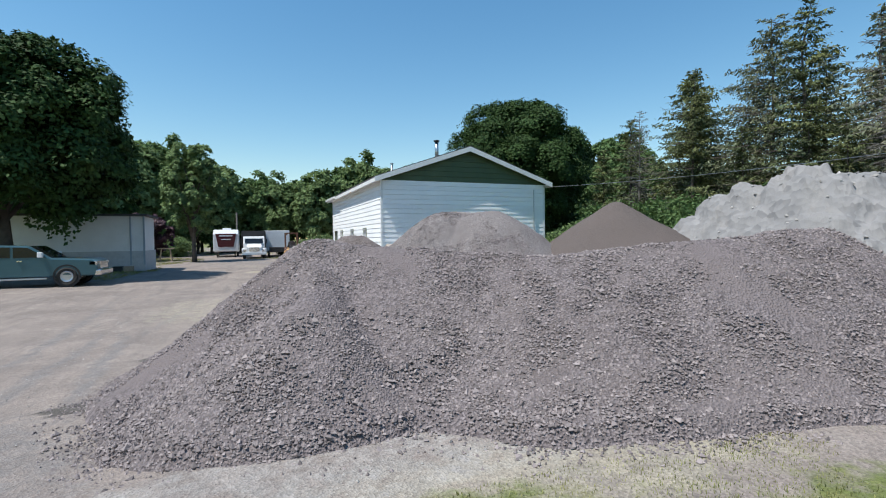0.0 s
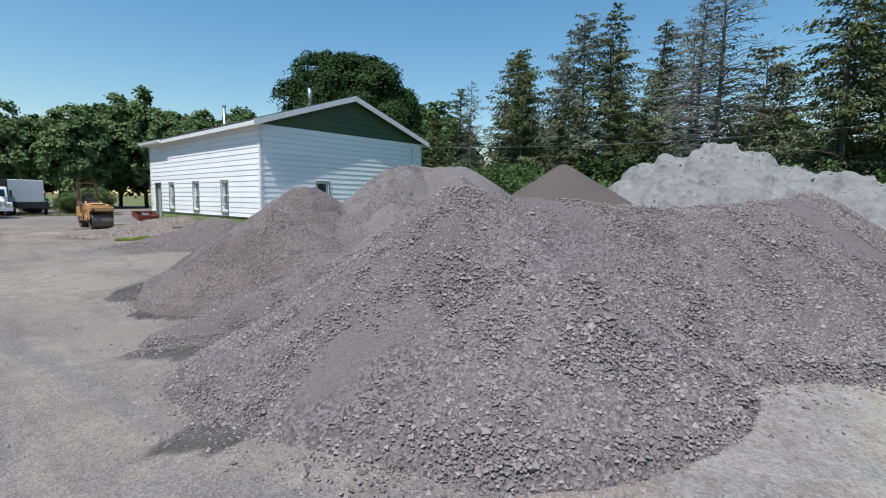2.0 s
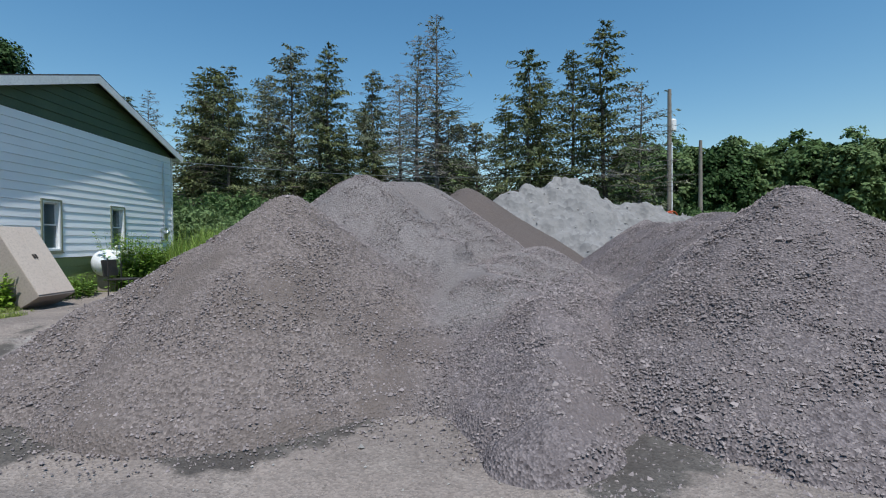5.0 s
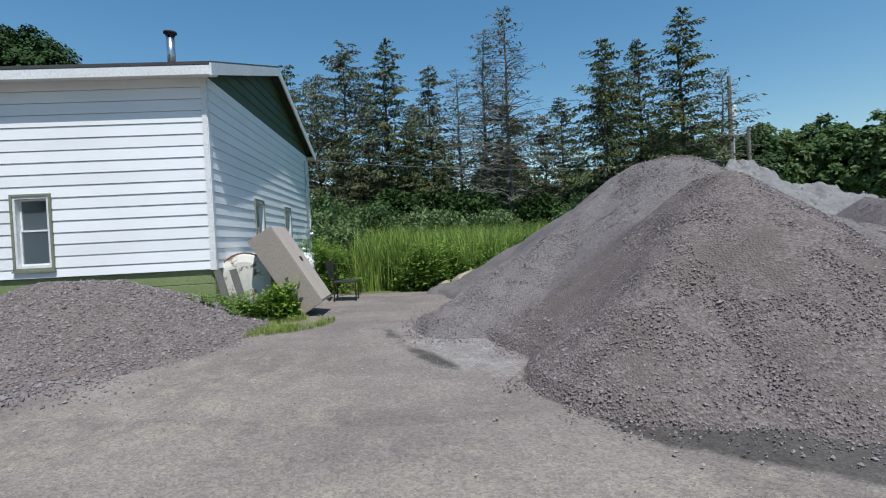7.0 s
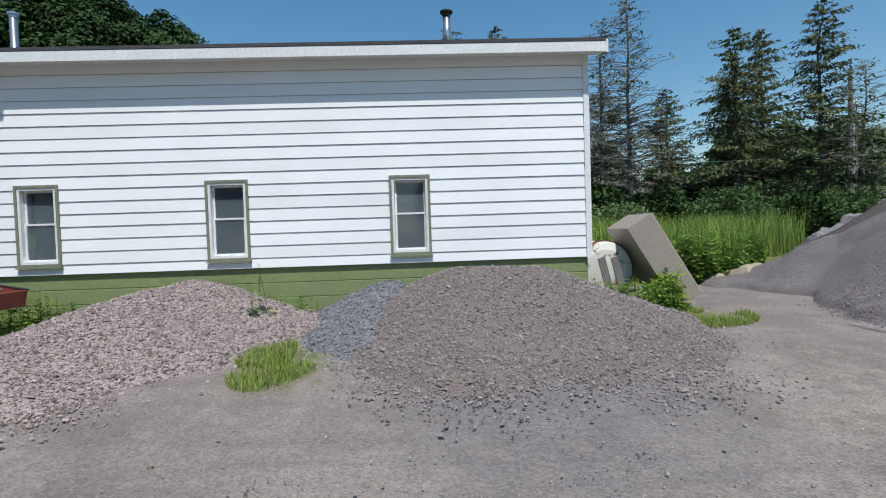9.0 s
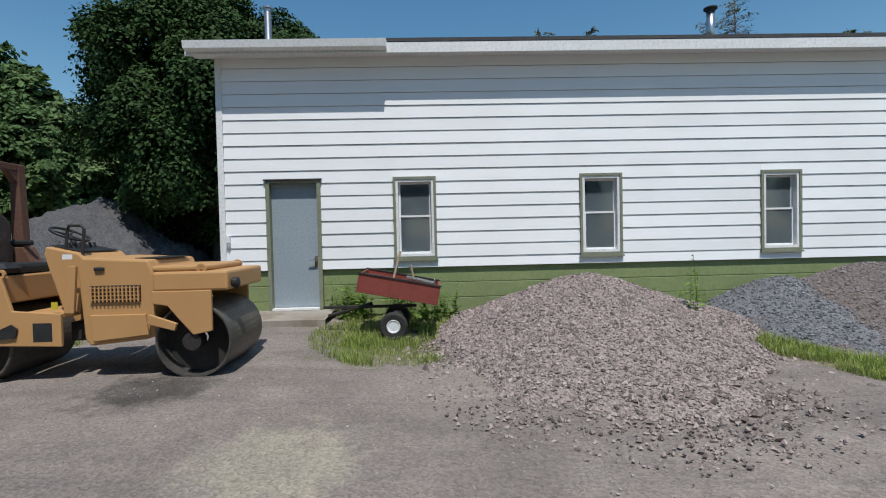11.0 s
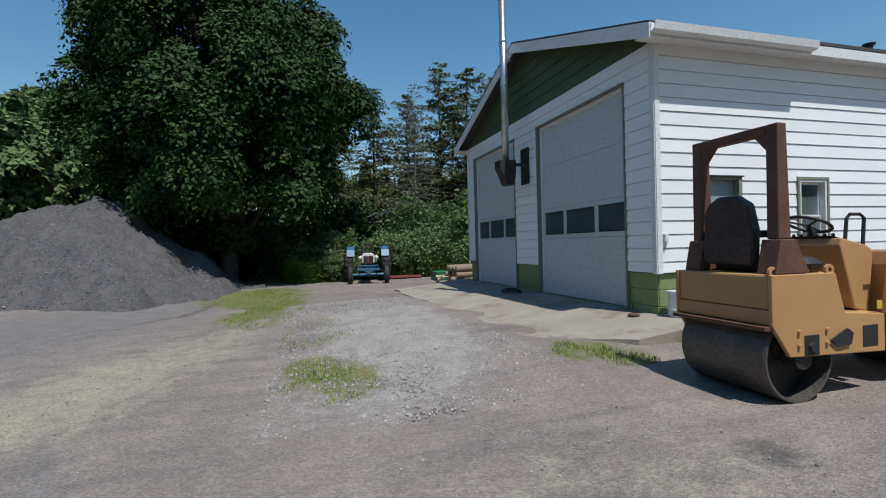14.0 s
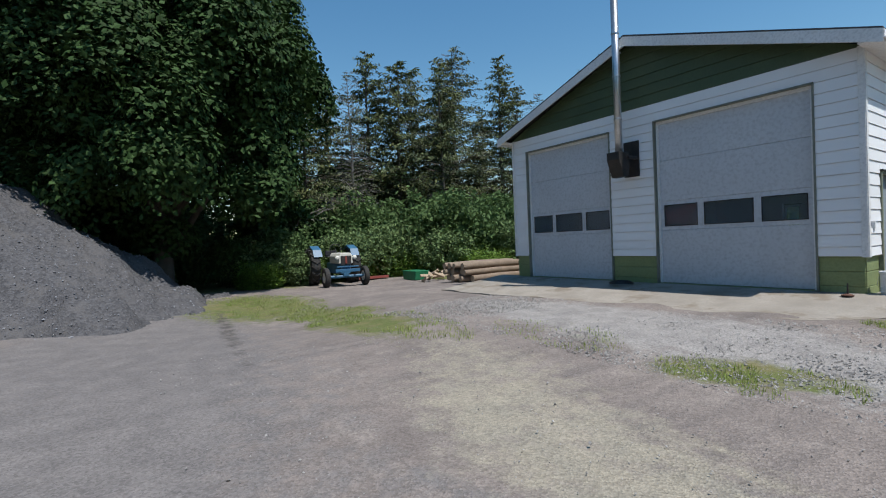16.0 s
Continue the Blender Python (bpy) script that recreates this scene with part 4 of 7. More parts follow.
def ring(make, a0, a1, d0, d1, z0, z1, w, sill=None):
    """A four-sided frame in one piece."""
    probe = [make(Shape(), 0, 1, d, d + .001, 0, 1).v[0] for d in (d0, d1)]
    along = 1 if abs(probe[0][:, 1].max() - 1) < 1e-9 and abs(probe[0][:, 1].min()) < 1e-9 else 0
    v = []
    for d, pr in zip((d0, d1), probe):
        depth = float(pr[0][1 - along]) if along == 1 else float(pr[0][1])
        lo, hi = float(pr[:, 1 - along].min()), float(pr[:, 1 - along].max())
        depth = lo if abs(lo - depth) < 1e-9 else hi
        for a, z in ((a0, z0), (a1, z0), (a1, z1), (a0, z1), (a0 + w, z0 + (sill or w)), (a1 - w, z0 + (sill or w)), (a1 - w, z1 - w), (a0 + w, z1 - w)):
            v.append((depth, a, z) if along == 1 else (a, depth, z))
    f = []
    for k in range(4):
        n = (k + 1) % 4
        f += [(k, n, 4 + n, 4 + k), (8 + k, 8 + n, 12 + n, 12 + k), (k, n, 8 + n, 8 + k), (4 + k, 4 + n, 12 + n, 12 + k)]
    return Shape().add(v, f)


def sash_window(axis, face, sgn, a, b, z0=WZ0, z1=WZ1):
    mk = framed(axis, face, sgn)
    win = part("window", ring(mk, a, b, -0.03, 0.022, z0, z1, 0.033), CASING, garage, "double-hung window with green casing and white sashes")
    part("window_frame", ring(mk, a + .034, b - .034, -0.09, 0.010, z0 + .034, z1 - .034, 0.032), TRIM, win, "white vinyl frame")
    mid = (z0 + z1) / 2 + 0.02
    for lo, hi, d in ((z0 + .068, mid + .016, -0.045), (mid - .016, z1 - .068, -0.07)):
        s = part("sash", ring(mk, a + .068, b - .068, d - 0.02, d, lo, hi, 0.026), TRIM, win, "white sash")
        p = part("pane", mk(Shape(), a + .094, b - .094, d - 0.012, d - 0.008, lo + .026, hi - .026), GLASS, s)
        p.visible_shadow = False
    part("window_sill", mk(Shape(), a - .012, b + .012, 0.0, 0.04, z0 - .026, z0 - .002), CASING, win, "green sill")


for a, b in WINDOWS_W:
    sash_window(0, WX, -1, a, b)
for a, b in WINDOWS_S:
    sash_window(1, SY, -1, a, b)

# entry door
mk = framed(0, WX, -1)
entry = part("door", mk(Shape(), DOOR[0] + .05, DOOR[1] - .05, -0.115, -0.075, DOOR[2] + .03, DOOR[3] - .03), DOORPAINT, garage, "closed grey-blue steel entry door", bevel=0.003)
sh = Shape()
mk(sh, DOOR[0], DOOR[0] + .05, -0.16, 0.015, DOOR[2], DOOR[3])
mk(sh, DOOR[1] - .05, DOOR[1], -0.16, 0.015, DOOR[2], DOOR[3])
mk(sh, DOOR[0] + .05, DOOR[1] - .05, -0.16, 0.012, DOOR[3] - .035, DOOR[3])
part("door_frame", sh, CASING, entry, "olive green door frame")
part("threshold", mk(Shape(), DOOR[0] + .05, DOOR[1] - .05, -0.16, 0.03, DOOR[2], DOOR[2] + .025), TRIM, entry, "white sill strip")
lever = part("door_handle", Shape().tube([(WX + .06, 26.705, .905), (WX + .02, 26.705, .905)], [.022, .022], 12).tube([(WX + .022, 26.705, .905), (WX + .018, 26.80, .90)], [.011, .009], 8).box(WX + .066, WX + .074, 26.685, 26.725, .80, .95), CHROME, entry, "silver lever handle")
part("drip_edge", mk(Shape(), DOOR[0] - .02, DOOR[1] + .02, 0.0, 0.035, DOOR[3] + .001, DOOR[3] + .018), BLACKMETAL, entry)
part("wall_box", mk(Shape(), 27.80, 27.845, 0.004, 0.05, 1.15, 1.24).tube([(WX - .03, 27.82, 1.15), (WX - .03, 27.82, 1.09)], [.014, .008], 8), PLASTICWHITE, garage, "small grey outdoor socket box", bevel=0.006)

# overhead doors
for a, b in BAYS:
    mk = framed(1, NY, 1)
    door = part("overhead_door", Shape(), GDOOR, garage, "closed pale grey overhead garage door with a window row")
    n, z = 4, 0.275
    zs = [0.275, 1.24, 1.78, 2.52, BAY_TOP - .03]
    bounds = [(0.05, 0.30), (0.345, 0.66), (0.705, 0.95)]
    for k, (lo, hi) in enumerate(zip(zs, zs[1:])):
        if k == 1:
            holes = [(a + (b - a) * p, a + (b - a) * q, 1.315, 1.705) for p, q in bounds]
            sh = grid_panel(1, NY - .13, .04, a + .02, b - .02, lo + .004, hi, holes)
            part("door_section", sh, GDOOR, door)
            for h in holes:
                pane = part("pane", mk(Shape(), h[0] - .005, h[1] + .005, -0.115, -0.108, h[2] - .005, h[3] + .005), GLASS_CLEAR, door)
                pane.visible_shadow = False
                part("pane_bead", ring(mk, h[0] - .001, h[1] + .001, -0.092, -0.084, h[2] - .001, h[3] + .001, 0.014), BLACK, door)
        else:
            part("door_section", mk(Shape(), a + .02, b - .02, -0.13, -0.09, lo + .004, hi), GDOOR, door, bevel=0.004)
    sh = Shape()
    mk(sh, a - .005, a + .02, -0.16, 0.012, 0.27, BAY_TOP)
    mk(sh, b - .02, b + .005, -0.16, 0.012, 0.27, BAY_TOP)
    mk(sh, a - .005, b + .005, -0.16, 0.012, BAY_TOP - .02, BAY_TOP + .005)
    part("door_jamb", sh, TAUPE, door, "grey-green jamb")
    sh = Shape()
    mk(sh, a + .02, a + .06, -0.088, -0.06, 0.275, BAY_TOP - .02)
    mk(sh, b - .06, b - .02, -0.088, -0.06, 0.275, BAY_TOP - .02)
    mk(sh, a + .06, b - .06, -0.088, -0.06, BAY_TOP - .07, BAY_TOP - .02)
    part("weather_strip", sh, TRIM, door, "cream weather strip")

# flues and stove outlet
def roof_z(x):
    return RIDGE_Z + 0.05 - abs(x - RIDGE_X) * (RIDGE_Z - 3.655) / (RIDGE_X - 3.90)


vent = part("roof_flue", Shape().tube([(6.99, 19.65, roof_z(6.99) - .05), (6.99, 19.65, 5.40)], [.075, .075], 20), STEEL, garage, "silver metal roof flue", smooth=True)
part("flashing", Shape().lathe([(.16, -.06), (.085, .07), (.078, .09)], Matrix.Translation((6.99, 19.65, roof_z(6.99) + .01)), 20), BLACKMETAL, vent)
part("flue_cap", Shape().lathe([(.085, 0), (.085, .03), (.125, .05), (.125, .075), (.05, .10)], Matrix.Translation((6.99, 19.65, 5.40)), 20), BLACKMETAL, vent, "black rain cap")
duct = part("stove_pipe", Shape().tube([(7.64, 28.34, 2.62), (7.64, 28.34, 5.78)], [.068, .068], 20), STEEL, garage, "tall shiny metal stove pipe on the gable", smooth=True)
for z in (3.35, 4.15, 4.95):
    part("pipe_band", Shape().lathe([(.068, 0), (.076, .006), (.076, .03), (.068, .036)], Matrix.Translation((7.64, 28.34, z)), 20), STEEL, duct)
part("pipe_cap", Shape().lathe([(.07, 0), (.07, .05), (.10, .06), (.10, .10), (.04, .13)], Matrix.Translation((7.64, 28.34, 5.78)), 20), STEEL, duct)
part("ash_hood", Shape().prism([(28.18, 2.74), (28.50, 2.74), (28.50, 2.60), (28.36, 2.28), (28.22, 2.28), (28.18, 2.5)], 0, 7.53, 7.80), BLACKMETAL, duct, "black cleanout hood", bevel=0.006)
part("wall_plate", Shape().box(7.48, 7.80, NY + .002, NY + .03, 2.30, 2.98).box(7.50, 7.56, NY + .03, 28.24, 2.62, 2.68), BLACKMETAL, duct, "black wall plate", bevel=0.004)
part("pipe_strap", Shape().box(7.625, 7.655, NY + .26, 28.30, 4.62, 4.65), STEEL, duct)
meter = part("meter_box", Shape().box(10.30, 10.48, SY - .10, SY + .0, 1.15, 1.5).tube([(10.42, SY - .04, 1.5), (10.42, SY - .04, 3.4)], [.02, .02], 8).lathe([(.07, 0), (.07, .06), (.05, .09)], pose(10.39, SY - .10, 1.36, 90, 0, 0), 16), STEEL, garage, "grey electric meter and conduit", bevel=0.005)

for w, ax, fc, sg, a0, a1, hs in ((wall_w, 0, WX, -1, SY + .07, NY - .07, holes_w), (wall_s, 1, SY, -1, WX + .07, EX - .07, holes_s), (wall_n, 1, NY, 1, WX + .07, EX - .07, holes_n)):
    lap_boards(w, ax, fc, sg, a0, a1, hs)

# block courses of the foundation
for parent, ax, fc, sg, a0, a1, hs in ((base_w, 0, WX + .05, -1, SY + .05, NY - .05, [DOOR]), (base_s, 1, SY + .05, -1, WX + .05, EX - .05, []), (base_n, 1, NY - .05, 1, WX + .05, EX - .05, holes_n)):
    for k, z0 in enumerate((0.15, 0.355, 0.56)):
        z1 = z0 + 0.199
        for p, q in intervals(a0, a1, hs, z0, z1):
            mk = framed(ax, fc, sg)
            part("block_course", mk(Shape(), p, q, -0.01, 0.012, z0, min(z1, SILL - .004)), GREEN, parent, bevel=0.006)

# concrete apron
def slab(label, xs, y0, edge, top, n=14):
    """Slab between a straight back line and a worn front edge, following the given top."""
    v, f = [], []
    for x in xs:
        for k in range(n + 1):
            y = y0 + (edge(x) - y0) * k / n
            v.append((x, y, top(x, y)))
    m = len(v)
    v += [(x, y, z - .22) for x, y, z in v]
    for i in range(len(xs) - 1):
        for k in range(n):
            a = i * (n + 1) + k
            f.append((a, a + n + 1, a + n + 2, a + 1))
        a, b = i * (n + 1) + n, (i + 1) * (n + 1) + n
        f.append((a, b, b + m, a + m))
    for i in (0, len(xs) - 1):
        for k in range(n):
            a = i * (n + 1) + k
            f.append((a, a + 1, a + 1 + m, a + m))
    tagged(part("pavement", Shape().add(v, f), CONCRETE), label, "pavement", kind="structure")


def wob(x, seed):
    return float(vnoise(np.array([x]), np.array([seed * 3.7]), .55, seed)[0])


slab("stained worn concrete apron before the overhead doors", np.linspace(3.42, 11.6, 60), NY - .20, lambda x: 29.55 + .12 * wob(x, 5) - max(0, 4.4 - x) * .75 + .02 * x,
     lambda x, y: max(.262 - max(0, y - NY) * .112, gz(x, y) + .01))
slab("small worn concrete pad before the entry door", np.linspace(3.48, 4.19, 8), 26.45, lambda x: NY - .201, lambda x, y: .236 - max(0, 3.9 - x) * .05)

# ---- trees ----


def leaf_cloud(sh, centres, per, spread, size, rng, flat=0.5, aspect=1.0):
    """Leaves as small bent diamonds round clump centres."""
    c = np.repeat(centres, per, 0)
    k = len(c)
    p = c + rng.normal(0, 1, (k, 3)) * spread * np.array([1, 1, 0.7])
    nrm = rng.normal(0, 1, (k, 3)) + np.array([0, 0, flat * 2])
    nrm /= np.linalg.norm(nrm, axis=1)[:, None]
    u = np.cross(nrm, rng.normal(0, 1, (k, 3)))
    u /= np.linalg.norm(u, axis=1)[:, None] + 1e-9
    w = np.cross(nrm, u)
    s = (size * rng.uniform(0.6, 1.3, k))[:, None]
    q = np.stack([p - u * s, p + w * s * 0.55 * aspect + nrm * s * .12, p + u * s, p - w * s * 0.55 * aspect + nrm * s * .12], 1)
    sh.add_many(q, [(0, 1, 2, 3)])


def boughs(sh, centres, outward, per, reach, size, rng):
    """Leaves laid like shingles on drooping bough ends, each end a shallow dome that faces out and up."""
    n = outward * 0.75 + np.array([0, 0, 0.75]) + rng.normal(0, .25, outward.shape)
    n /= np.linalg.norm(n, axis=1)[:, None]
    a = np.cross(n, rng.normal(0, 1, n.shape))
    a /= np.linalg.norm(a, axis=1)[:, None] + 1e-9
    b = np.cross(n, a)
    wide = reach * rng.uniform(.6, 1.35, len(n))
    c, n, a, b, wide = (np.repeat(q, per, 0) for q in (centres, n, a, b, wide))
    k = len(c)
    r, t = np.sqrt(rng.uniform(0, 1, k)), rng.uniform(0, 6.283, k)
    out = a * np.cos(t)[:, None] + b * np.sin(t)[:, None]
    p = c + out * (r * wide)[:, None] - n * (r * r * wide * .55)[:, None] - np.array([0, 0, 1]) * (r * r * wide * .25)[:, None] + rng.normal(0, .12, (k, 3)) * wide[:, None]
    f = n + out * (.7 * r)[:, None] + rng.normal(0, .38, (k, 3))
    f /= np.linalg.norm(f, axis=1)[:, None]
    u = np.cross(f, rng.normal(0, 1, (k, 3)))
    u /= np.linalg.norm(u, axis=1)[:, None] + 1e-9
    w = np.cross(f, u)
    s = (size * rng.uniform(.6, 1.3, k))[:, None]
    sh.add_many(np.stack([p - u * s, p + w * s * .62 - f * s * .1, p + u * s, p - w * s * .62 - f * s * .1], 1), [(0, 1, 2, 3)])


def broadleaf(name, at, height, radius, seed, mat, label, clumps=260, per=70, size=0.13, low=0.18, trunk=0.28, group="", spread=0.07):
    rng = np.random.default_rng(seed)
    tree = thing(name, at, label, "tree", group)
    sh = Shape()
    h0 = height * low
    lean = rng.normal(0, 0.02 * height, 2)
    sh.tube([(0, 0, -.15), (lean[0] * .2, lean[1] * .2, h0), (lean[0] * .6, lean[1] * .6, height * .5), (lean[0], lean[1], height * .82)], [trunk, trunk * .8, trunk * .45, trunk * .1], 9)
    zc, zr = height * (1 + low) / 2, height * (1 - low) / 2
    lobes = []
    for k in range(96):
        a, e = 2.39996 * k + rng.normal(0, .2), math.asin(np.clip(-0.84 + 1.82 * (k + .5) / 96 + rng.normal(0, .06), -1, 1))
        r = rng.uniform(0.55, 0.80)
        c = np.array([math.cos(a) * math.cos(e) * r * radius, math.sin(a) * math.cos(e) * r * radius, zc + math.sin(e) * r * zr])
        lobes.append((c, radius * rng.uniform(0.15, 0.26)))
        if k % 4 == 0:
            s0 = Vector((lean[0] * .4, lean[1] * .4, rng.uniform(h0, height * .55)))
            tip = Vector(c)
            mid = s0.lerp(tip, .5) + Vector((0, 0, .12 * radius))
            sh.tube([s0, mid, tip], [trunk * .32, trunk * .2, trunk * .05], 6)
    part("trunk", sh, BARK, tree, smooth=True)
    pts, outs = [], []
    m = clumps // len(lobes)
    for c, r in lobes:
        away = (c - np.array([0, 0, zc])) / np.array([radius, radius, zr])
        d = rng.normal(0, 1, (m, 3)) + away * 1.1 + np.array([0, 0, .25])
        d /= np.linalg.norm(d, axis=1)[:, None]
        pts.append(c + d * np.array([1, 1, .85]) * r * rng.uniform(.75, 1.08, (m, 1)))
        outs.append(d)
    inner = np.clip(rng.normal(0, .28, (clumps // 5, 3)), -.55, .55)
    pts.append(np.array([0, 0, zc]) + inner * np.array([radius, radius, zr]))
    outs.append(rng.normal(0, 1, inner.shape))
    cs = Shape()
    boughs(cs, np.concatenate(pts), np.concatenate(outs), per, radius * spread * 1.5, size, rng)
    part("crown", cs, mat, tree)
    return tree


def conifer(name, at, height, radius, seed, mat, label, density=1.0, bare=0.0, start=0.12, size=0.2, group="", whorls=None):
    """Spruce: whorls of drooping limbs with hanging sprays; bare leaves limbs naked."""
    rng = np.random.default_rng(seed)
    tree = thing(name, at, label, "tree", group)
    sh, cs = Shape(), Shape()
    tr = height * 0.014
    sway = rng.normal(0, height * .006, (6, 2))
    zs = np.linspace(-.2, height, 6)
    sh.tube([(sway[i, 0], sway[i, 1], zs[i]) for i in range(6)], [tr * (1 - .93 * i / 5) for i in range(6)], 7)
    n = whorls or int(height * 3.2)
    pos, nrm = [], []
    for i in range(n):
        f = start + (1 - start) * (i / n) ** 0.9
        z = height * f
        length = radius * (1 - f) ** 0.62 * rng.uniform(.7, 1.2) * .95 + .15
        if f < start + .12:
            length *= rng.uniform(.5, .9)
        k = rng.integers(4, 7)
        for j in range(k):
            a = rng.uniform(0, 6.28)
            ll = length * rng.uniform(.55, 1.15)
            droop = rng.uniform(.1, .45) * (1 - f * .8) - .25 * f
            tip = np.array([math.cos(a) * ll, math.sin(a) * ll, z - ll * droop + .12 * ll])
            base = np.array([0, 0, z])
            mid = (base + tip) / 2 + np.array([0, 0, ll * .08])
            sh.tube([base, mid, tip], [tr * .28 * (1 - f) + .006, tr * .16 * (1 - f) + .004, .003], 3, False)
            if rng.random() < bare:
                for q in range(7):
                    b0 = mid + (tip - mid) * rng.uniform(0, .8)
                    side = np.array([-math.sin(a), math.cos(a), rng.uniform(-.5, .3)]) * rng.choice([-1, 1]) * ll * rng.uniform(.12, .34)
                    sh.tube([b0, b0 + side + (tip - mid) * .25], [.009, .004], 3, False)
                continue
            m = max(3, int(ll * 11 * density))
            tt = rng.uniform(.12, 1.0, m)[:, None]
            p = np.where(tt < .5, base + (mid - base) * tt * 2, mid + (tip - mid) * (tt - .5) * 2)
            pos.append(p + rng.normal(0, 1, (m, 3)) * np.array([.09, .09, .03]) * (ll * .9 + .25))
            nrm.append(np.repeat(np.array([[math.cos(a), math.sin(a), -.55]]), m, 0))
    if pos:
        p, d = np.concatenate(pos), np.concatenate(nrm)
        k = len(p)
        d = d + rng.normal(0, .55, (k, 3))
        d /= np.linalg.norm(d, axis=1)[:, None]
        u = np.cross(d, rng.normal(0, .55, (k, 3)) + np.array([0, 0, 1]))
        u /= np.linalg.norm(u, axis=1)[:, None] + 1e-9
        s = (size * rng.uniform(.6, 1.35, k))[:, None]
        q = np.stack([p - d * s * .5, p + u * s * .26, p + d * s, p - u * s * .26], 1)
        cs.add_many(q, [(0, 1, 2, 3)])
    part("trunk", sh, DEADWOOD if bare > .5 else BARK, tree)
    if pos:
        part("crown", cs, mat, tree)
    return tree


MAPLE_NE = broadleaf("maple_tree", (20.1, 34.9, gz(20.1, 34.9)), 13.7, 5.9, 14, MAPLEDARK, "large dark green maple beside the stone heap", 1750, 110, 0.088, 0.07, .4, spread=0.078)
MAPLE_W = broadleaf("maple_tree", (-9.3, 26.4, gz(-9.3, 26.4)), 10.6, 4.9, 8, MAPLEDARK, "large dark green maple over a parked pickup", 1300, 90, 0.10, 0.14, .33, spread=0.075)

# spruces along the east edge
PLACES_E = [  # x, y, top height, radius, kind
    (26.5, 24.0, 12.0, 2.6, "s"), (25.8, 18.5, 13.0, 3.4, "p"), (24.4, 16.0, 12.6, 2.3, "s"), (25.5, 13.6, 11.4, 2.6, "p"), (21.4, 9.8, 12.8, 2.6, "d"), (22.3, 10.8, 12.0, 2.2, "d"), (25.0, 12.0, 11.0, 2.0, "d"),
    (19.9, 5.26, 10.6, 2.3, "s"), (21.5, 4.4, 10.0, 2.1, "s"), (22.1, 2.44, 11.3, 2.3, "s"), (18.9, 1.9, 11.4, 2.5, "s"), (18.4, 0.4, 8.4, 2.4, "d"), (22.5, 7.6, 7.5, 2.2, "p"),
    (25.3, 28.2, 9.9, 2.3, "s"), (24.2, 26.2, 9.9, 1.6, "d"), (25.0, 22.9, 11.3, 2.6, "s"), (23.3, 21.3, 10.9, 2.3, "s"), (27.5, 20.5, 11.8, 2.8, "p"), (28.5, 17.5, 11.5, 2.6, "p"), (29, 25.5, 10.8, 2.6, "s"), (27, 9, 9.5, 2.6, "p"), (26, 5.5, 9.5, 2.5, "s"),
    (23.0, 15.0, 7.6, 2.6, "s"), (22.2, 13.2, 6.6, 2.4, "s"), (23.6, 18.6, 7.2, 2.6, "s"), (28, 14.5, 10, 2.6, "s"), (24.6, 30.2, 8.0, 2.3, "s")]
NEEDLE = {"s": (SPRUCE, 3.4, 0.10, 0.08, 0.145), "p": (SPRUCEPALE, 3.2, 0.20, 0.14, 0.145), "d": (SPRUCEPALE, 1.6, 0.72, 0.20, 0.13)}
proto = {}
for i, (x, y, top, r, kind) in enumerate(PLACES_E):
    mat, dens, bare, start, size = NEEDLE[kind]
    h = top - gz(x, y)
    at = (x, y, gz(x, y) - .05)
    key = (kind, i % 4)
    if key not in proto:
        name = "dead_spruce_tree" if kind == "d" else "spruce_tree"
        label = {"s": "tall dark green spruce at the yard's edge", "p": "tall thinning pale green spruce at the yard's edge", "d": "tall dying spruce with bare grey limbs"}[kind]
        proto[key] = (conifer(name, at, h, r * 1.36, 100 + i, mat, label, dens, bare, start, size, whorls=int(h * (4.2 if kind == "d" else 3.6))), h, r)
    else:
        src, h0, r0 = proto[key]
        s = h / h0
        copy_thing(src, pose(*at, 0, 0, 67 * i) @ Matrix.Diagonal((s * r / r0, s * r / r0, s, 1)))

# far woods and undergrowth
WOOD = [broadleaf("broadleaf_tree", (-30 - 7 * k, 78 + 2 * k, 0), 11.0, 3.6, 200 + k, m, "mid-green woodland tree behind the yard", 460, 44, 0.19, 0.04, .22, "woods behind the yard", 0.11) for k, m in enumerate((MAPLE, POPLAR, MAPLEDARK, POPLAR, MAPLE))]
rng = random.Random(4)


def wood_tree(k, x, y, s, squash=1.0):
    copy_thing(WOOD[k % len(WOOD)], pose(x, y, gz(x, y) - .1, 0, 0, rng.uniform(0, 360)) @ Matrix.Diagonal((s, s, s * squash, 1)))


for k in range(26):
    wood_tree(k, -24 + k * 2.6 + rng.uniform(-1, 1), 72 + rng.uniform(-3, 8), rng.uniform(1.0, 1.35), rng.uniform(.85, 1.1))
for k in range(12):
    wood_tree(k + 2, -22 + k * 1.6, 50 + k * 1.9 + rng.uniform(-1, 1), rng.uniform(1.0, 1.35))
for k in range(14):
    wood_tree(k + 1, 30 + rng.uniform(-2, 6), 28 - k * 2.6 + rng.uniform(-1, 1), rng.uniform(.5, .72))
for k in range(16):
    wood_tree(k, 38 + rng.uniform(-3, 6) - k * 0.7, -9 - k * 2.4 + rng.uniform(-1, 1), rng.uniform(.8, 1.05))
for k in range(10):
    wood_tree(k + 3, 24 + k * 1.6 + rng.uniform(-1, 1), 50 - k * 1.2 + rng.uniform(-1, 2), rng.uniform(.8, 1.05))
for k in range(8):
    wood_tree(k, 14 + rng.uniform(0, 14), 50 + k * 2, rng.uniform(.7, .95))
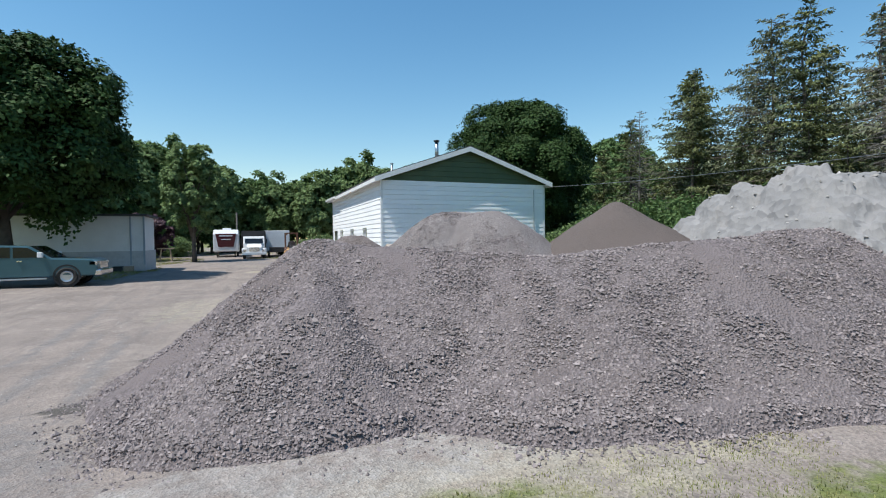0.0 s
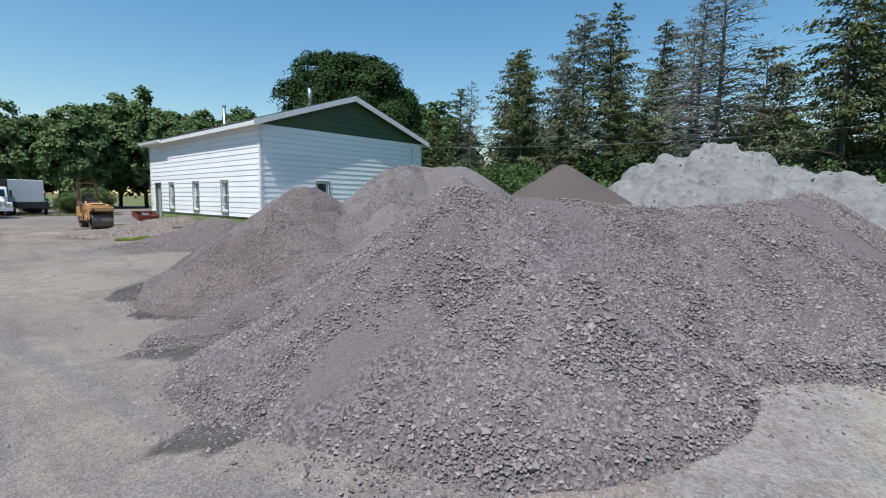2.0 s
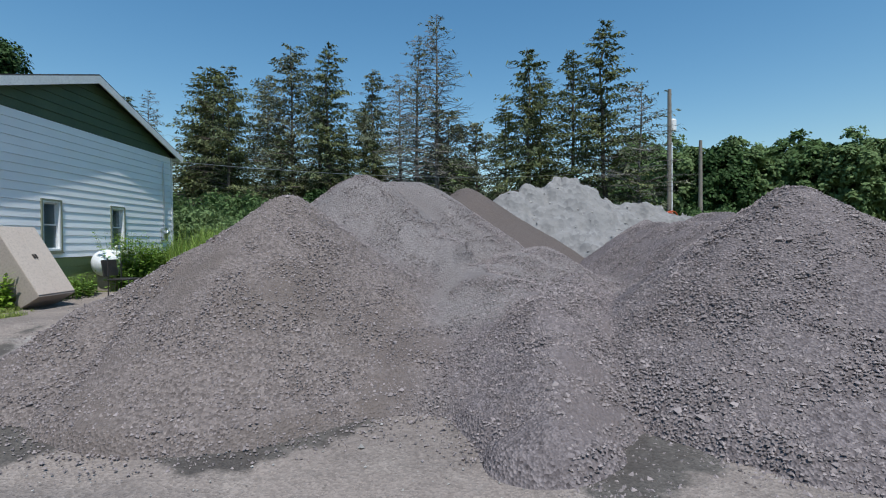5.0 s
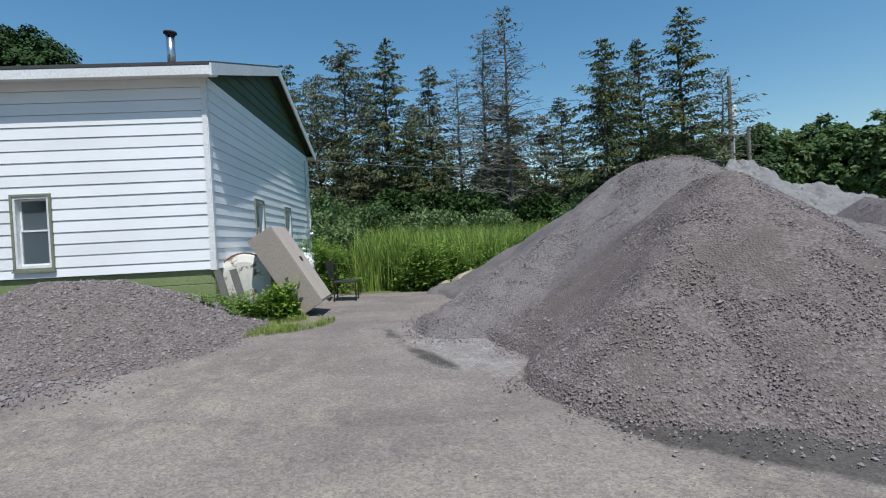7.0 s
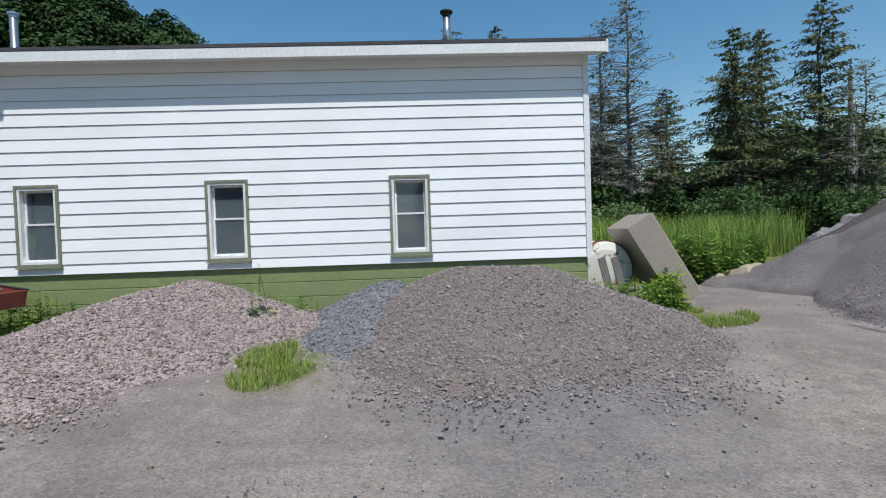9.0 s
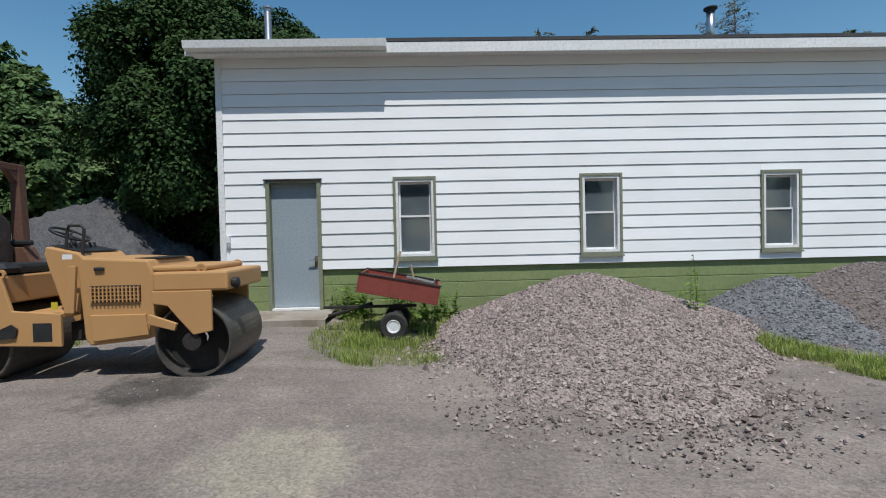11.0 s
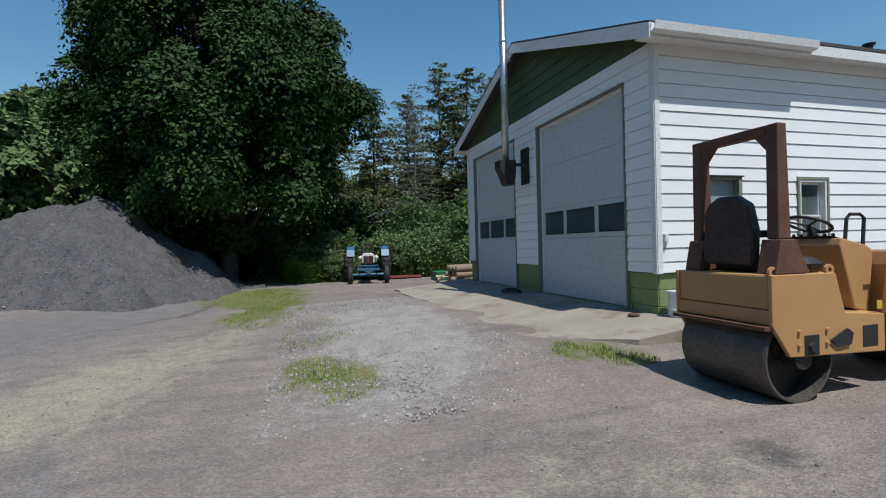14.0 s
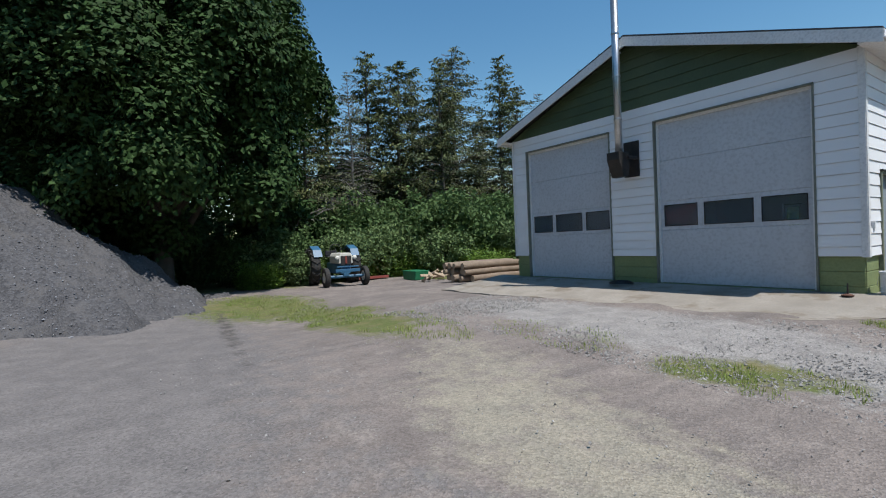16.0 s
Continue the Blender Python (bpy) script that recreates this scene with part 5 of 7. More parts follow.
for k in range(12):
    a = radians(150 + k * 13)
    wood_tree(k, 4 + math.cos(a) * 52, 15 + math.sin(a) * 52, rng.uniform(.8, 1.1))
for k, (x, y) in enumerate(((38, 58), (42, 55), (46, 62), (36, 64), (44, 50), (34, 56))):
    wood_tree(k, x, y, 1.25 + .05 * k)
tree = broadleaf("poplar_tree", (-4.0, 43.5, gz(-4, 43.5)), 10.6, 2.6, 31, POPLAR, "light green poplar behind the white trailer", 320, 50, 0.13, 0.1, .2)
plum = broadleaf("plum_tree", (-8.0, 47, gz(-8, 47)), 4.2, 2.4, 33, PLUM, "dark purple-leaved ornamental tree on the lawn", 220, 40, 0.12, 0.1, .14)


def shrub(at, h, r, seed, mat, label, clumps=120, per=26, size=0.1):
    rg = np.random.default_rng(seed)
    ob = thing("shrub", at, label, "shrub")
    st = Shape()
    for k in range(9):
        a, rr = rg.uniform(0, 6.28), rg.uniform(.2, .8) * r
        st.tube([(0, 0, -.05), (math.cos(a) * rr * .5, math.sin(a) * rr * .5, h * .45), (math.cos(a) * rr, math.sin(a) * rr, h * rg.uniform(.6, .95))], [.03, .018, .006], 5)
    part("stem", st, BARK, ob)
    d = rg.normal(0, 1, (clumps, 3))
    d /= np.linalg.norm(d, axis=1)[:, None]
    rad = rg.uniform(.45, 1.05, clumps) * (1 + .25 * vnoise(d[:, 0] * 3, d[:, 1] * 3 + d[:, 2], .8, seed))
    c = np.stack([d[:, 0] * r * rad, d[:, 1] * r * rad, h * .48 + d[:, 2] * h * .48 * rad], 1)
    c = c[c[:, 2] > 0.02]
    sh = Shape()
    leaf_cloud(sh, c, per, r * .11, size, rg, .4)
    part("foliage", sh, mat, ob)
    return ob


BUSH = [shrub((13.6, 18.6, gz(13.6, 18.6)), 2.3, 1.5, 301, POPLAR, "dense green shrub behind the garage", 200, 40, .085), shrub((21, 20, gz(21, 20)), 3.8, 2.2, 302, MAPLE, "dense dark shrub under the spruces", 240, 40, .12),
        shrub((21.4, 12.2, gz(21.4, 12.2)), 3.4, 2.1, 303, MAPLEDARK, "dense dark shrub under the spruces", 240, 40, .12)]
for k, (x, y, b, s) in enumerate([(20, 23.5, 1, 1.0), (19.5, 17, 1, .8), (22.6, 15.2, 2, 1.1), (21.5, 8.4, 2, .85), (18.6, 6.6, 1, .75), (18.5, 3.8, 2, .72), (17.2, 2.2, 1, .66), (17.3, 0.3, 2, .62), (16.9, -2, 1, .6), (23.5, 26, 1, 1.0), (24.5, 29.5, 2, 1.1), (21.0, 30.8, 1, .6),
                                  (20.6, 32.4, 2, .55), (26, 10, 2, 1.2), (20.5, 26.5, 0, 1.0), (22, 24.6, 0, .95), (20.2, 28.4, 0, .9), (18.6, 24.8, 0, .85), (16.2, 19.6, 0, 1.1), (15, 21.5, 0, .9), (12.8, 17.2, 0, .8), (23, 5.6, 2, 1.0), (20, -3.5, 2, .7), (14.2, -1.2, 0, .7), (12.6, 1.2, 0, .62),
                                  (23, 38.5, 1, 1.1), (25.5, 36, 2, 1.1), (26, 33, 1, 1.0), (20.5, 39.5, 2, .9), (24, 34.5, 1, .8), (28, 38, 2, 1.3), (19.3, 11.2, 0, 1.0), (18.5, 14.2, 0, 1.1), (-7, 58, 0, 1.0), (-9.5, 52, 1, .6), (3.6, 56, 0, .7), (5.5, 52, 0, .8), (7.4, 54, 0, 1.0), (19.5, 30.6, 0, .55), (20.6, 31.8, 0, .8), (17.5, 21, 0, 1.0), (11.9, 25.5, 0, .55), (13, 23.8, 0, .7)]):
    copy_thing(BUSH[b], pose(x, y, gz(x, y) - .05, 0, 0, 50 * k) @ Matrix.Diagonal((s, s, s, 1)))


def blades(name, label, n, where, height, width, mat, seed, lean=0.35, cat="grass"):
    """Grass: single bent blades rooted in the ground inside soft ellipses."""
    rg = np.random.default_rng(seed)
    pts = []
    for cx, cy, rx, ry, share in where:
        m = int(n * share)
        r, a = np.sqrt(rg.uniform(0, 1, m)), rg.uniform(0, 6.28, m)
        p = np.stack([cx + rx * r * np.cos(a), cy + ry * r * np.sin(a)], 1)
        ok = vnoise(p[:, 0], p[:, 1], .35, seed) + vnoise(p[:, 0], p[:, 1], 1.1, seed + 1) * .6 > -.1
        pts.append(p[ok])
    p = np.concatenate(pts)
    k = len(p)
    z = ground_z(p[:, 0], p[:, 1])
    h = height * rg.uniform(.4, 1.2, k)
    a = rg.uniform(0, 6.28, k)
    dx, dy = np.cos(a), np.sin(a)
    ln = h * rg.uniform(0, lean * 2, k)
    b = np.stack([p[:, 0], p[:, 1], z - .01], 1)
    side = np.stack([-dy, dx, dx * 0], 1) * width
    mid = b + np.stack([dx * ln * .35, dy * ln * .35, h * .6], 1)
    tip = b + np.stack([dx * ln, dy * ln, h], 1)
    v = np.stack([b - side, b + side, mid + side * .7, mid - side * .7, tip], 1)
    sh = Shape().add_many(v, [(0, 1, 2, 3), (3, 2, 4)])
    return tagged(part(name, sh, mat), label, cat, kind="stuff")


def weeds(name, label, n, where, height, size, mat, seed, leaves=16, cat="weeds"):
    """Leafy weeds: upright stems with leaves all the way up."""
    rg = np.random.default_rng(seed)
    st, lf = [], []
    for cx, cy, rx, ry, share in where:
        m = int(n * share)
        r, a = np.sqrt(rg.uniform(0, 1, m)), rg.uniform(0, 6.28, m)
        st.append(np.stack([cx + rx * r * np.cos(a), cy + ry * r * np.sin(a)], 1))
    p = np.concatenate(st)
    k = len(p)
    z = ground_z(p[:, 0], p[:, 1])
    h = height * rg.uniform(.55, 1.15, k) * (1 + .25 * vnoise(p[:, 0], p[:, 1], 1.2, seed))
    lean = rg.normal(0, .12, (k, 2)) * h[:, None]
    f = rg.uniform(.12, 1.0, (k, leaves))
    a = rg.uniform(0, 6.28, (k, leaves))
    s = size * rg.uniform(.6, 1.3, (k, leaves)) * (1.15 - .6 * f)
    base = np.stack([p[:, :1] + lean[:, :1] * f, p[:, 1:] + lean[:, 1:] * f, z[:, None] + h[:, None] * f], -1)
    d = np.stack([np.cos(a), np.sin(a), rg.uniform(-.4, .5, a.shape)], -1)
    sd = np.stack([-np.sin(a), np.cos(a), rg.uniform(-.2, .2, a.shape)], -1)
    s = s[..., None]
    q = np.stack([base, base + d * s * .5 + sd * s * .2, base + d * s, base + d * s * .5 - sd * s * .2], 2).reshape(-1, 4, 3)
    sh = Shape().add_many(q, [(0, 1, 2, 3)])
    b = np.stack([p[:, 0], p[:, 1], z - .02], 1)
    t = np.stack([p[:, 0] + lean[:, 0], p[:, 1] + lean[:, 1], z + h], 1)
    w = np.array([[.006, 0, 0]])
    sh.add_many(np.stack([b - w, b + w, t + w * .3, t - w * .3], 1), [(0, 1, 2, 3)])
    w = np.array([[0, .006, 0]])
    sh.add_many(np.stack([b - w, b + w, t + w * .3, t - w * .3], 1), [(0, 1, 2, 3)])
    return tagged(part(name, sh, mat), label, cat, kind="stuff")


weeds("weeds", "tall dense green weeds beyond the garage corner", 9000, [(10.5, 14.4, 3.6, 1.9, .34), (14.0, 13.0, 3.5, 3.0, .3), (12.5, 11.2, 2.0, 1.2, .1), (15.5, 16.5, 2.5, 2.0, .14), (8.0, 14.9, 1.0, .8, .05), (8.6, 17.1, 1.6, .45, .07)], 1.0, .17, WEED, 61, 15)
weeds("weeds", "green weeds along the garage foundation", 520, [(3.75, 17.55, .38, .6, .45), (5.9, 17.3, .7, .4, .25), (3.8, 21.9, .2, .3, .03), (3.95, 25.3, .1, .5, .08), (4.0, 26.2, .1, .2, .05), (7.2, 16.5, .5, .5, .05)], .42, .11, WEED, 62, 16)
weeds("vine_leaves", "yellow-green broad leaves before the rusty tank", 70, [(3.95, 16.95, .22, .22, 1)], .5, .15, WEEDYELLOW, 63, 18)
weeds("weeds", "green weeds and shrubs around the parked tractor", 4200, [(20.3, 29.0, 1.0, 2.6, .35), (20.5, 25.5, 2.0, 2.2, .35), (17.5, 23.8, 1.6, 1.0, .15), (19.5, 32.0, 1.0, .8, .15)], .9, .16, WEED, 64, 15)
weeds("weeds", "roadside weeds beside the rock rubble", 2600, [(12.5, 1.2, 2.6, 1.4, .5), (15.5, 0, 2.5, 2.0, .5)], .8, .15, WEED, 65, 14)
blades("tall_grass", "tall bright green meadow grass beyond the garage corner", 26000, [(10.5, 14.4, 3.6, 1.9, .36), (14.0, 13.0, 3.5, 3.0, .36), (15.5, 16.5, 2.5, 2.0, .14), (8.6, 15.6, 1.3, .9, .08), (12.5, 11.2, 2.0, 1.2, .06), (14.5, 8.8, 2.2, 1.6, .16)], 1.35, .012, TALLGRASS, 77, .22)
blades("grass", "lush green grass tufts by the heaps and cart", 26000, [(2.2, 21.6, 1.0, .42, .26), (3.0, 25.6, 1.0, .8, .34), (3.5, 16.9, .7, .8, .28), (3.6, 24.9, .4, .5, .12)], .10, .004, LUSH, 78)
blades("grass", "dry patchy lawn grass at the yard's edge", 42000, [(0.8, 2.9, 3.2, .8, .55), (4.0, 2.2, 3.0, .8, .25), (-2, 3.2, 1.2, .8, .1), (6.4, 2.2, 1, .6, .1)], .03, .0028, GRASS, 71)
blades("grass", "tufts of green grass in the stone dust", 30000, [(10.5, 32.8, 3.8, .8, .26), (14.5, 33.4, 2.6, 1.6, .2), (4.0, 31.9, .8, .5, .07), (3.3, 29.3, .65, .45, .09), (3.0, 25.6, 1.0, .9, .18), (3.5, 17.0, .75, .85, .12), (6.2, 31.9, 1.0, .5, .03)], .06, .0035, LUSH, 72)
blades("grass", "mown green lawn beyond the drive", 30000, [(-8.5, 46, 5, 8, .6), (-6, 30, 1.5, 6, .15), (4, 48, 4, 3, .25)], .08, .015, GRASS, 73)
stones_on(lambda x, y: ground_z(x, y) + 0.004, (-3.5, 8.5, 4, 36), 15000, .006, LOOSEPALE, "loose_stones", "scattered pale stone chips on the yard", 81)
stones_on(lambda x, y: ground_z(x, y) + 0.004, (2.5, 9.8, 29.8, 32.4), 16000, .009, LOOSEPALE, "loose_stones", "pale crushed stone strip before the apron", 82)
weeds("weed_stalk", "tall lone weed stalk before the siding", 4, [(3.2, 22.15, .12, .15, 1)], .95, .10, WEED, 66, 26)

# ---- vehicles and yard things ----
XT = Matrix.Rotation(radians(90), 4, "Y")        # turns z to x


def wheel(parent, at, r, w, hub, mat_hub, axis="x", lugs=0, name="wheel"):
    """Tyre with rounded shoulders and a dished rim."""
    m = Matrix.Translation(at) @ (Matrix.Rotation(radians(90), 4, "Y") if axis == "x" else Matrix.Rotation(radians(90), 4, "X"))
    wh = part(name, Shape().lathe([(hub, -w * .42), (r * .86, -w * .5), (r * .96, -w * .42), (r, -w * .2), (r, w * .2), (r * .96, w * .42), (r * .86, w * .5), (hub, w * .42)], m, 28, True), RUBBER, parent, "black rubber tyre", smooth=False)
    part("rim", Shape().lathe([(hub * 1.02, -w * .36), (hub * .9, -w * .44), (hub * .5, -w * .30), (hub * .3, -w * .36), (hub * .3, w * .36), (hub * .5, w * .30), (hub * .9, w * .44), (hub * 1.02, w * .36)], m, 24), mat_hub, wh)
    for k in range(lugs):
        a = 2 * math.pi * k / lugs
        for s in (-1, 1):
            mm = m @ Matrix.Rotation(a + (.06 if s > 0 else 0), 4, "Z") @ Matrix.Translation((r * .99, 0, s * w * .24)) @ Matrix.Rotation(radians(38 * s), 4, "X")
            part("lug", Shape().box(-.03, .035, -.022, .022, -w * .27, w * .27, mm), RUBBER, wh)
    return wh


# tandem roller
TORNSEAT = material("torn brown-black vinyl", (0.035, 0.025, 0.024), 0.6, vary=(0.07, 0.045, 0.04), scale=7, fine=30, bump=0.3, bump_scale=20)
RX, RZ = 2.10, 0.055
roller = thing("tandem_roller", (RX - .03, 28.03, RZ), "tan-yellow tandem roller with a rust-brown roll bar", "road roller")


def R(x, y, z):
    return (x - RX, y - 28.0, z - RZ)


def rbox(name, mat, x0, x1, y0, y1, z0, z1, label="", bevel=0.012, parent=None):
    a, b = R(x0, y0, z0), R(x1, y1, z1)
    return part(name, Shape().box(a[0], b[0], a[1], b[1], a[2], b[2]), mat, parent or roller, label, bevel=bevel)


def rplate(name, mat, poly, x0, x1, label="", bevel=0.006, parent=None):
    return part(name, Shape().prism([(y - 28.0, z - RZ) for y, z in poly], 0, x0 - RX, x1 - RX), mat, parent or roller, label, bevel=bevel)


REAR = [(29.15, .93), (29.15, .60), (29.00, .385), (28.12, .355), (28.12, .62), (28.50, .65), (28.585, .925)]
for x0, x1 in ((1.685, 1.715), (2.485, 2.515)):
    rplate("side_plate", YELLOW, REAR, x0, x1, "tan-yellow rear side plate")
rear = rbox("rear_tank", YELLOW, 1.716, 2.484, 28.60, 29.14, .70, .93, "tan-yellow rear body", .015)
rbox("rear_panel", YELLOW, 1.716, 2.484, 29.10, 29.145, .60, .698, "", .004)
rbox("scraper", RUST, 1.70, 2.50, 29.06, 29.20, .565, .595, "rusty scraper blade", .004)
rbox("deck", YELLOW, 1.716, 2.484, 28.12, 28.50, .58, .625, "worn tan foot deck", .008)
# black sheet on the plate paints the shade inside the tan step recess
rbox("step_pocket", BLACK, 1.682, 1.70, 28.19, 28.34, .40, .55, "black sheet painting the shade in a step pocket", .003)
for yy, zz in ((28.93, .55), (28.93, .46), (28.68, .55), (28.68, .46)):
    part("bolt", Shape().tube([R(1.688, yy, zz), R(1.668, yy, zz)], [.014, .012], 6), YELLOW, roller)
# no recess is cut here: a black sheet paints its shade
rbox("axle_block", BLACK, 1.68, 1.70, 28.75, 28.88, .385, .52, "black sheet painting the shade of the axle recess", .003)
part("axle_hub", Shape().tube([R(1.70, 28.82, .44), R(1.66, 28.82, .44)], [.038, .03], 10), BLACKMETAL, roller)
part("torn_flap", Shape().prism([(.47, .38), (.59, .37), (.66, .42), (.50, .49), (.45, .455)], 0, -.432, -.42), BLACK, roller, "torn black rubber flap")
for yc, zc, r in ((28.855, .36, .305), (27.105, .365, .31)):
    m = Matrix.Translation(R(1.74, yc, zc)) @ XT
    L = .72
    drum = part("drum", Shape().lathe([(r - .022, .0), (r - .006, .0), (r, .008), (r, L - .008), (r - .006, L), (r - .022, L)], m, 40, True), DRUM, roller, "worn steel drum")
    part("drum_rim", Shape().lathe([(r - .02, -.004), (r - .004, -.004), (r - .004, .0), (r - .02, .0)], m, 40, True), DRUM, drum)
    part("drum_web", Shape().lathe([(.05, .16), (r - .022, .14), (r - .022, .16), (.05, .18)], m, 30, True), BLACKMETAL, drum)
    part("drum_hub", Shape().lathe([(.075, -.03), (.075, .08), (.04, .1)], m, 16), BLACKMETAL, drum)
# front half
hood = rplate("engine_hood", YELLOW, [(28.0, .96), (27.97, 1.065), (27.44, 1.035), (27.40, .93), (27.40, .41), (27.47, .39), (27.92, .345), (27.96, .40)], 1.72, 2.48, "tan-yellow engine hood", .018)
side = rplate("service_panel", YELLOW, [(27.90, .60), (27.46, .60), (27.44, .43), (27.88, .385)], 1.695, 1.719, "tan-yellow service panel", .006, hood)
# hand slot drawn as a black block, its inner shade put into the colour
rbox("panel_handle", BLACK, 1.70, 1.722, 27.78, 27.86, .955, .985, "black block painting the shade in a hand slot", .008, hood)
grille = rbox("grille", BLACK, 1.708, 1.722, 27.50, 27.90, .70, .835, "slotted black grille", .003, hood)
for k in range(13):
    part("grille_bar", Shape().box(-.406, -.396, -.495 + k * .031, -.484 + k * .031, .648, .775), YELLOW, grille)
for k in range(4):
    part("grille_bar", Shape().box(-.404, -.394, -.5, -.1, .665 + k * .031, .672 + k * .031), YELLOW, grille)
front = rbox("front_frame", YELLOW, 1.70, 2.50, 26.80, 27.40, .775, .935, "tan-yellow front frame", .02)
for x0, x1 in ((1.69, 1.72), (2.48, 2.51)):
    rplate("fork_plate", YELLOW, [(27.40, .78), (26.93, .78), (26.93, .45), (27.08, .42), (27.2, .56), (27.28, .66), (27.40, .68)], x0, x1, "tan-yellow drum fork")
rplate("hose_guard", YELLOW, [(27.42, .60), (27.20, .52), (27.22, .46), (27.44, .52)], 1.67, 1.70)
rbox("hood_shoulder", YELLOW, 1.73, 2.47, 26.98, 27.42, .936, .982, "tan-yellow hood shoulder", .016, front)
front_grille = rbox("vent_screen", BLACK, 1.85, 2.35, 27.42, 27.62, 1.040, 1.050, "black screen", .003, hood)
for x in (1.72, 2.46):
    part("lifting_eye", Shape().lathe([(.02, -.012), (.04, -.012), (.04, .012), (.02, .012)], Matrix.Translation(R(x + .02, 27.02, .955)) @ XT, 14, True), YELLOW, front)
part("headlamp", Shape().lathe([(.03, 0), (.045, .015), (.045, .05), (.02, .06)], Matrix.Translation(R(1.80, 26.80, .83)) @ Matrix.Rotation(radians(90), 4, "X"), 14), BLACK, front, "black lamp")
rbox("articulation", BLACKMETAL, 1.9, 2.3, 27.90, 28.2, .36, .52, "greasy articulation joint", .01)
# console, wheel, seat
rplate("console", YELLOW, [(28.06, .60), (28.00, 1.04), (28.06, 1.10), (28.32, 1.16), (28.34, 1.10), (28.20, .64)], 1.82, 2.40, "tan-yellow control console", .012)
rplate("dash", BLACK, [(28.06, 1.108), (28.32, 1.168), (28.33, 1.175), (28.06, 1.118)], 1.88, 2.34, "dark instrument panel", .003)
rplate("kick_plate", YELLOW, [(28.02, .62), (28.10, .62), (28.04, 1.0), (27.99, 1.0)], 1.69, 1.72, "", .004)
for k in range(6):
    part("lever_knob", Shape().tube([R(1.95 + .06 * k, 28.2, 1.14), R(1.95 + .06 * k, 28.22, 1.19)], [.008, .012], 6), BLACK, roller)
part("grab_rail", Shape().tube([R(1.86, 28.05, 1.08), R(1.86, 28.03, 1.30), R(1.87, 28.06, 1.33), R(1.87, 28.16, 1.33), R(1.88, 28.18, 1.30), R(1.88, 28.2, 1.13)], [.013] * 6, 8), BLACKMETAL, roller, "black grab rail")
wm = Matrix.Translation(R(2.07, 28.30, 1.265)) @ Matrix.Rotation(radians(24), 4, "X")
pts = [tuple(wm @ Vector((.145 * math.cos(a), .145 * math.sin(a), 0))) for a in np.linspace(0, 2 * math.pi, 25)]
sw = part("steering_wheel", Shape().tube(pts, [.012] * 25, 8, False), BLACK, roller, "black steering wheel")
for a in (0.5, 2.6, 4.7):
    part("spoke", Shape().tube([tuple(wm @ Vector((0, 0, -.01))), tuple(wm @ Vector((.14 * math.cos(a), .14 * math.sin(a), 0)))], [.01, .008], 6), BLACK, sw)
part("steering_column", Shape().tube([tuple(wm @ Vector((0, 0, -.005))), R(2.07, 28.22, 1.10)], [.02, .022], 8), BLACK, roller)
seat = part("operator_seat", Shape().box(-.20, .20, .62, .98, .88, .97), BLACK, roller, "torn black operator seat", bevel=.03)
part("backrest", Shape().prism([(-.20, .93), (.20, .93), (.22, 1.10), (.19, 1.14), (.20, 1.30), (.15, 1.38), (.06, 1.43), (-.08, 1.42), (-.17, 1.36), (-.21, 1.18)], 1, .98, 1.08), TORNSEAT, seat, "torn black seat back", bevel=.03)
for x in (-.245, .245):
    part("armrest", Shape().box(x - .02, x + .02, .84, 1.06, 1.12, 1.17), BLACK, seat, bevel=.015)
# roll bar
for x in (1.70, 2.33):
    rplate("roll_bar_foot", RUST, [(28.80, .932), (29.10, .932), (29.05, 1.16), (28.92, 1.16)], x - .005, x + .135, "flared rust-brown bracket", .006)
    rplate("roll_bar_post", RUST, [(28.93, 1.161), (29.04, 1.161), (29.035, 1.93), (28.955, 1.93)], x + .02, x + .105, "rust-brown roll bar post", .008)
rbox("roll_bar_beam", RUST, 1.806, 2.349, 28.955, 29.035, 1.865, 1.93, "rust-brown roll bar beam", .008)
for s, x in ((1, 1.806), (-1, 2.349)):
    part("gusset", Shape().prism([(x - RX, 1.76 - RZ), (x - RX + s * .09, 1.864 - RZ), (x - RX, 1.864 - RZ)], 1, .96, 1.03), RUST, roller)
part("plastic_bag", Shape().lathe([(.02, 0), (.12, .02), (.15, .06), (.09, .10), (.03, .11)], Matrix.Translation(R(1.84, 28.72, .93)), 9), BLACK, roller, "crumpled dark plastic sheet")
part("decal", Shape().box(-.412, -.4105, .01, .09, 1.00, 1.04), PLASTICWHITE, roller, "small white decal")
part("decal", Shape().box(-.4135, -.4105, .14, .19, .60, .66), material("yellow decal", (.55, .42, .03), .5), roller, "small yellow warning decal")
for yy in (28.60, 29.10):
    part("lifting_eye", Shape().lathe([(.018, -.01), (.038, -.01), (.038, .01), (.018, .01)], Matrix.Translation(R(1.72, yy, .945)) @ XT, 12, True), YELLOW, roller)

# yard cart
cart = thing("garden_cart", (3.2, 25.55, gz(3.2, 25.55)), "faded red tipping yard cart with white wheels", "cart")
c0 = gz(3.2, 25.55)
tilt = Matrix.Translation((0, 0, .44)) @ Matrix.Rotation(radians(11), 4, "X")
tub = part("tub", Shape(), CARTRED, cart, "faded red steel tub")
for dims, nm in (((-.36, .36, -.44, .44, 0, .02), "tub_floor"), ((-.36, -.34, -.44, .44, .02, .20), "tub_side"), ((.34, .36, -.44, .44, .02, .20), "tub_side"), ((-.34, .34, -.44, -.42, .02, .20), "tub_end"), ((-.34, .34, .42, .44, .02, .20), "tub_end")):
    part(nm, Shape().box(*dims, tilt), CARTRED, tub, bevel=.004)
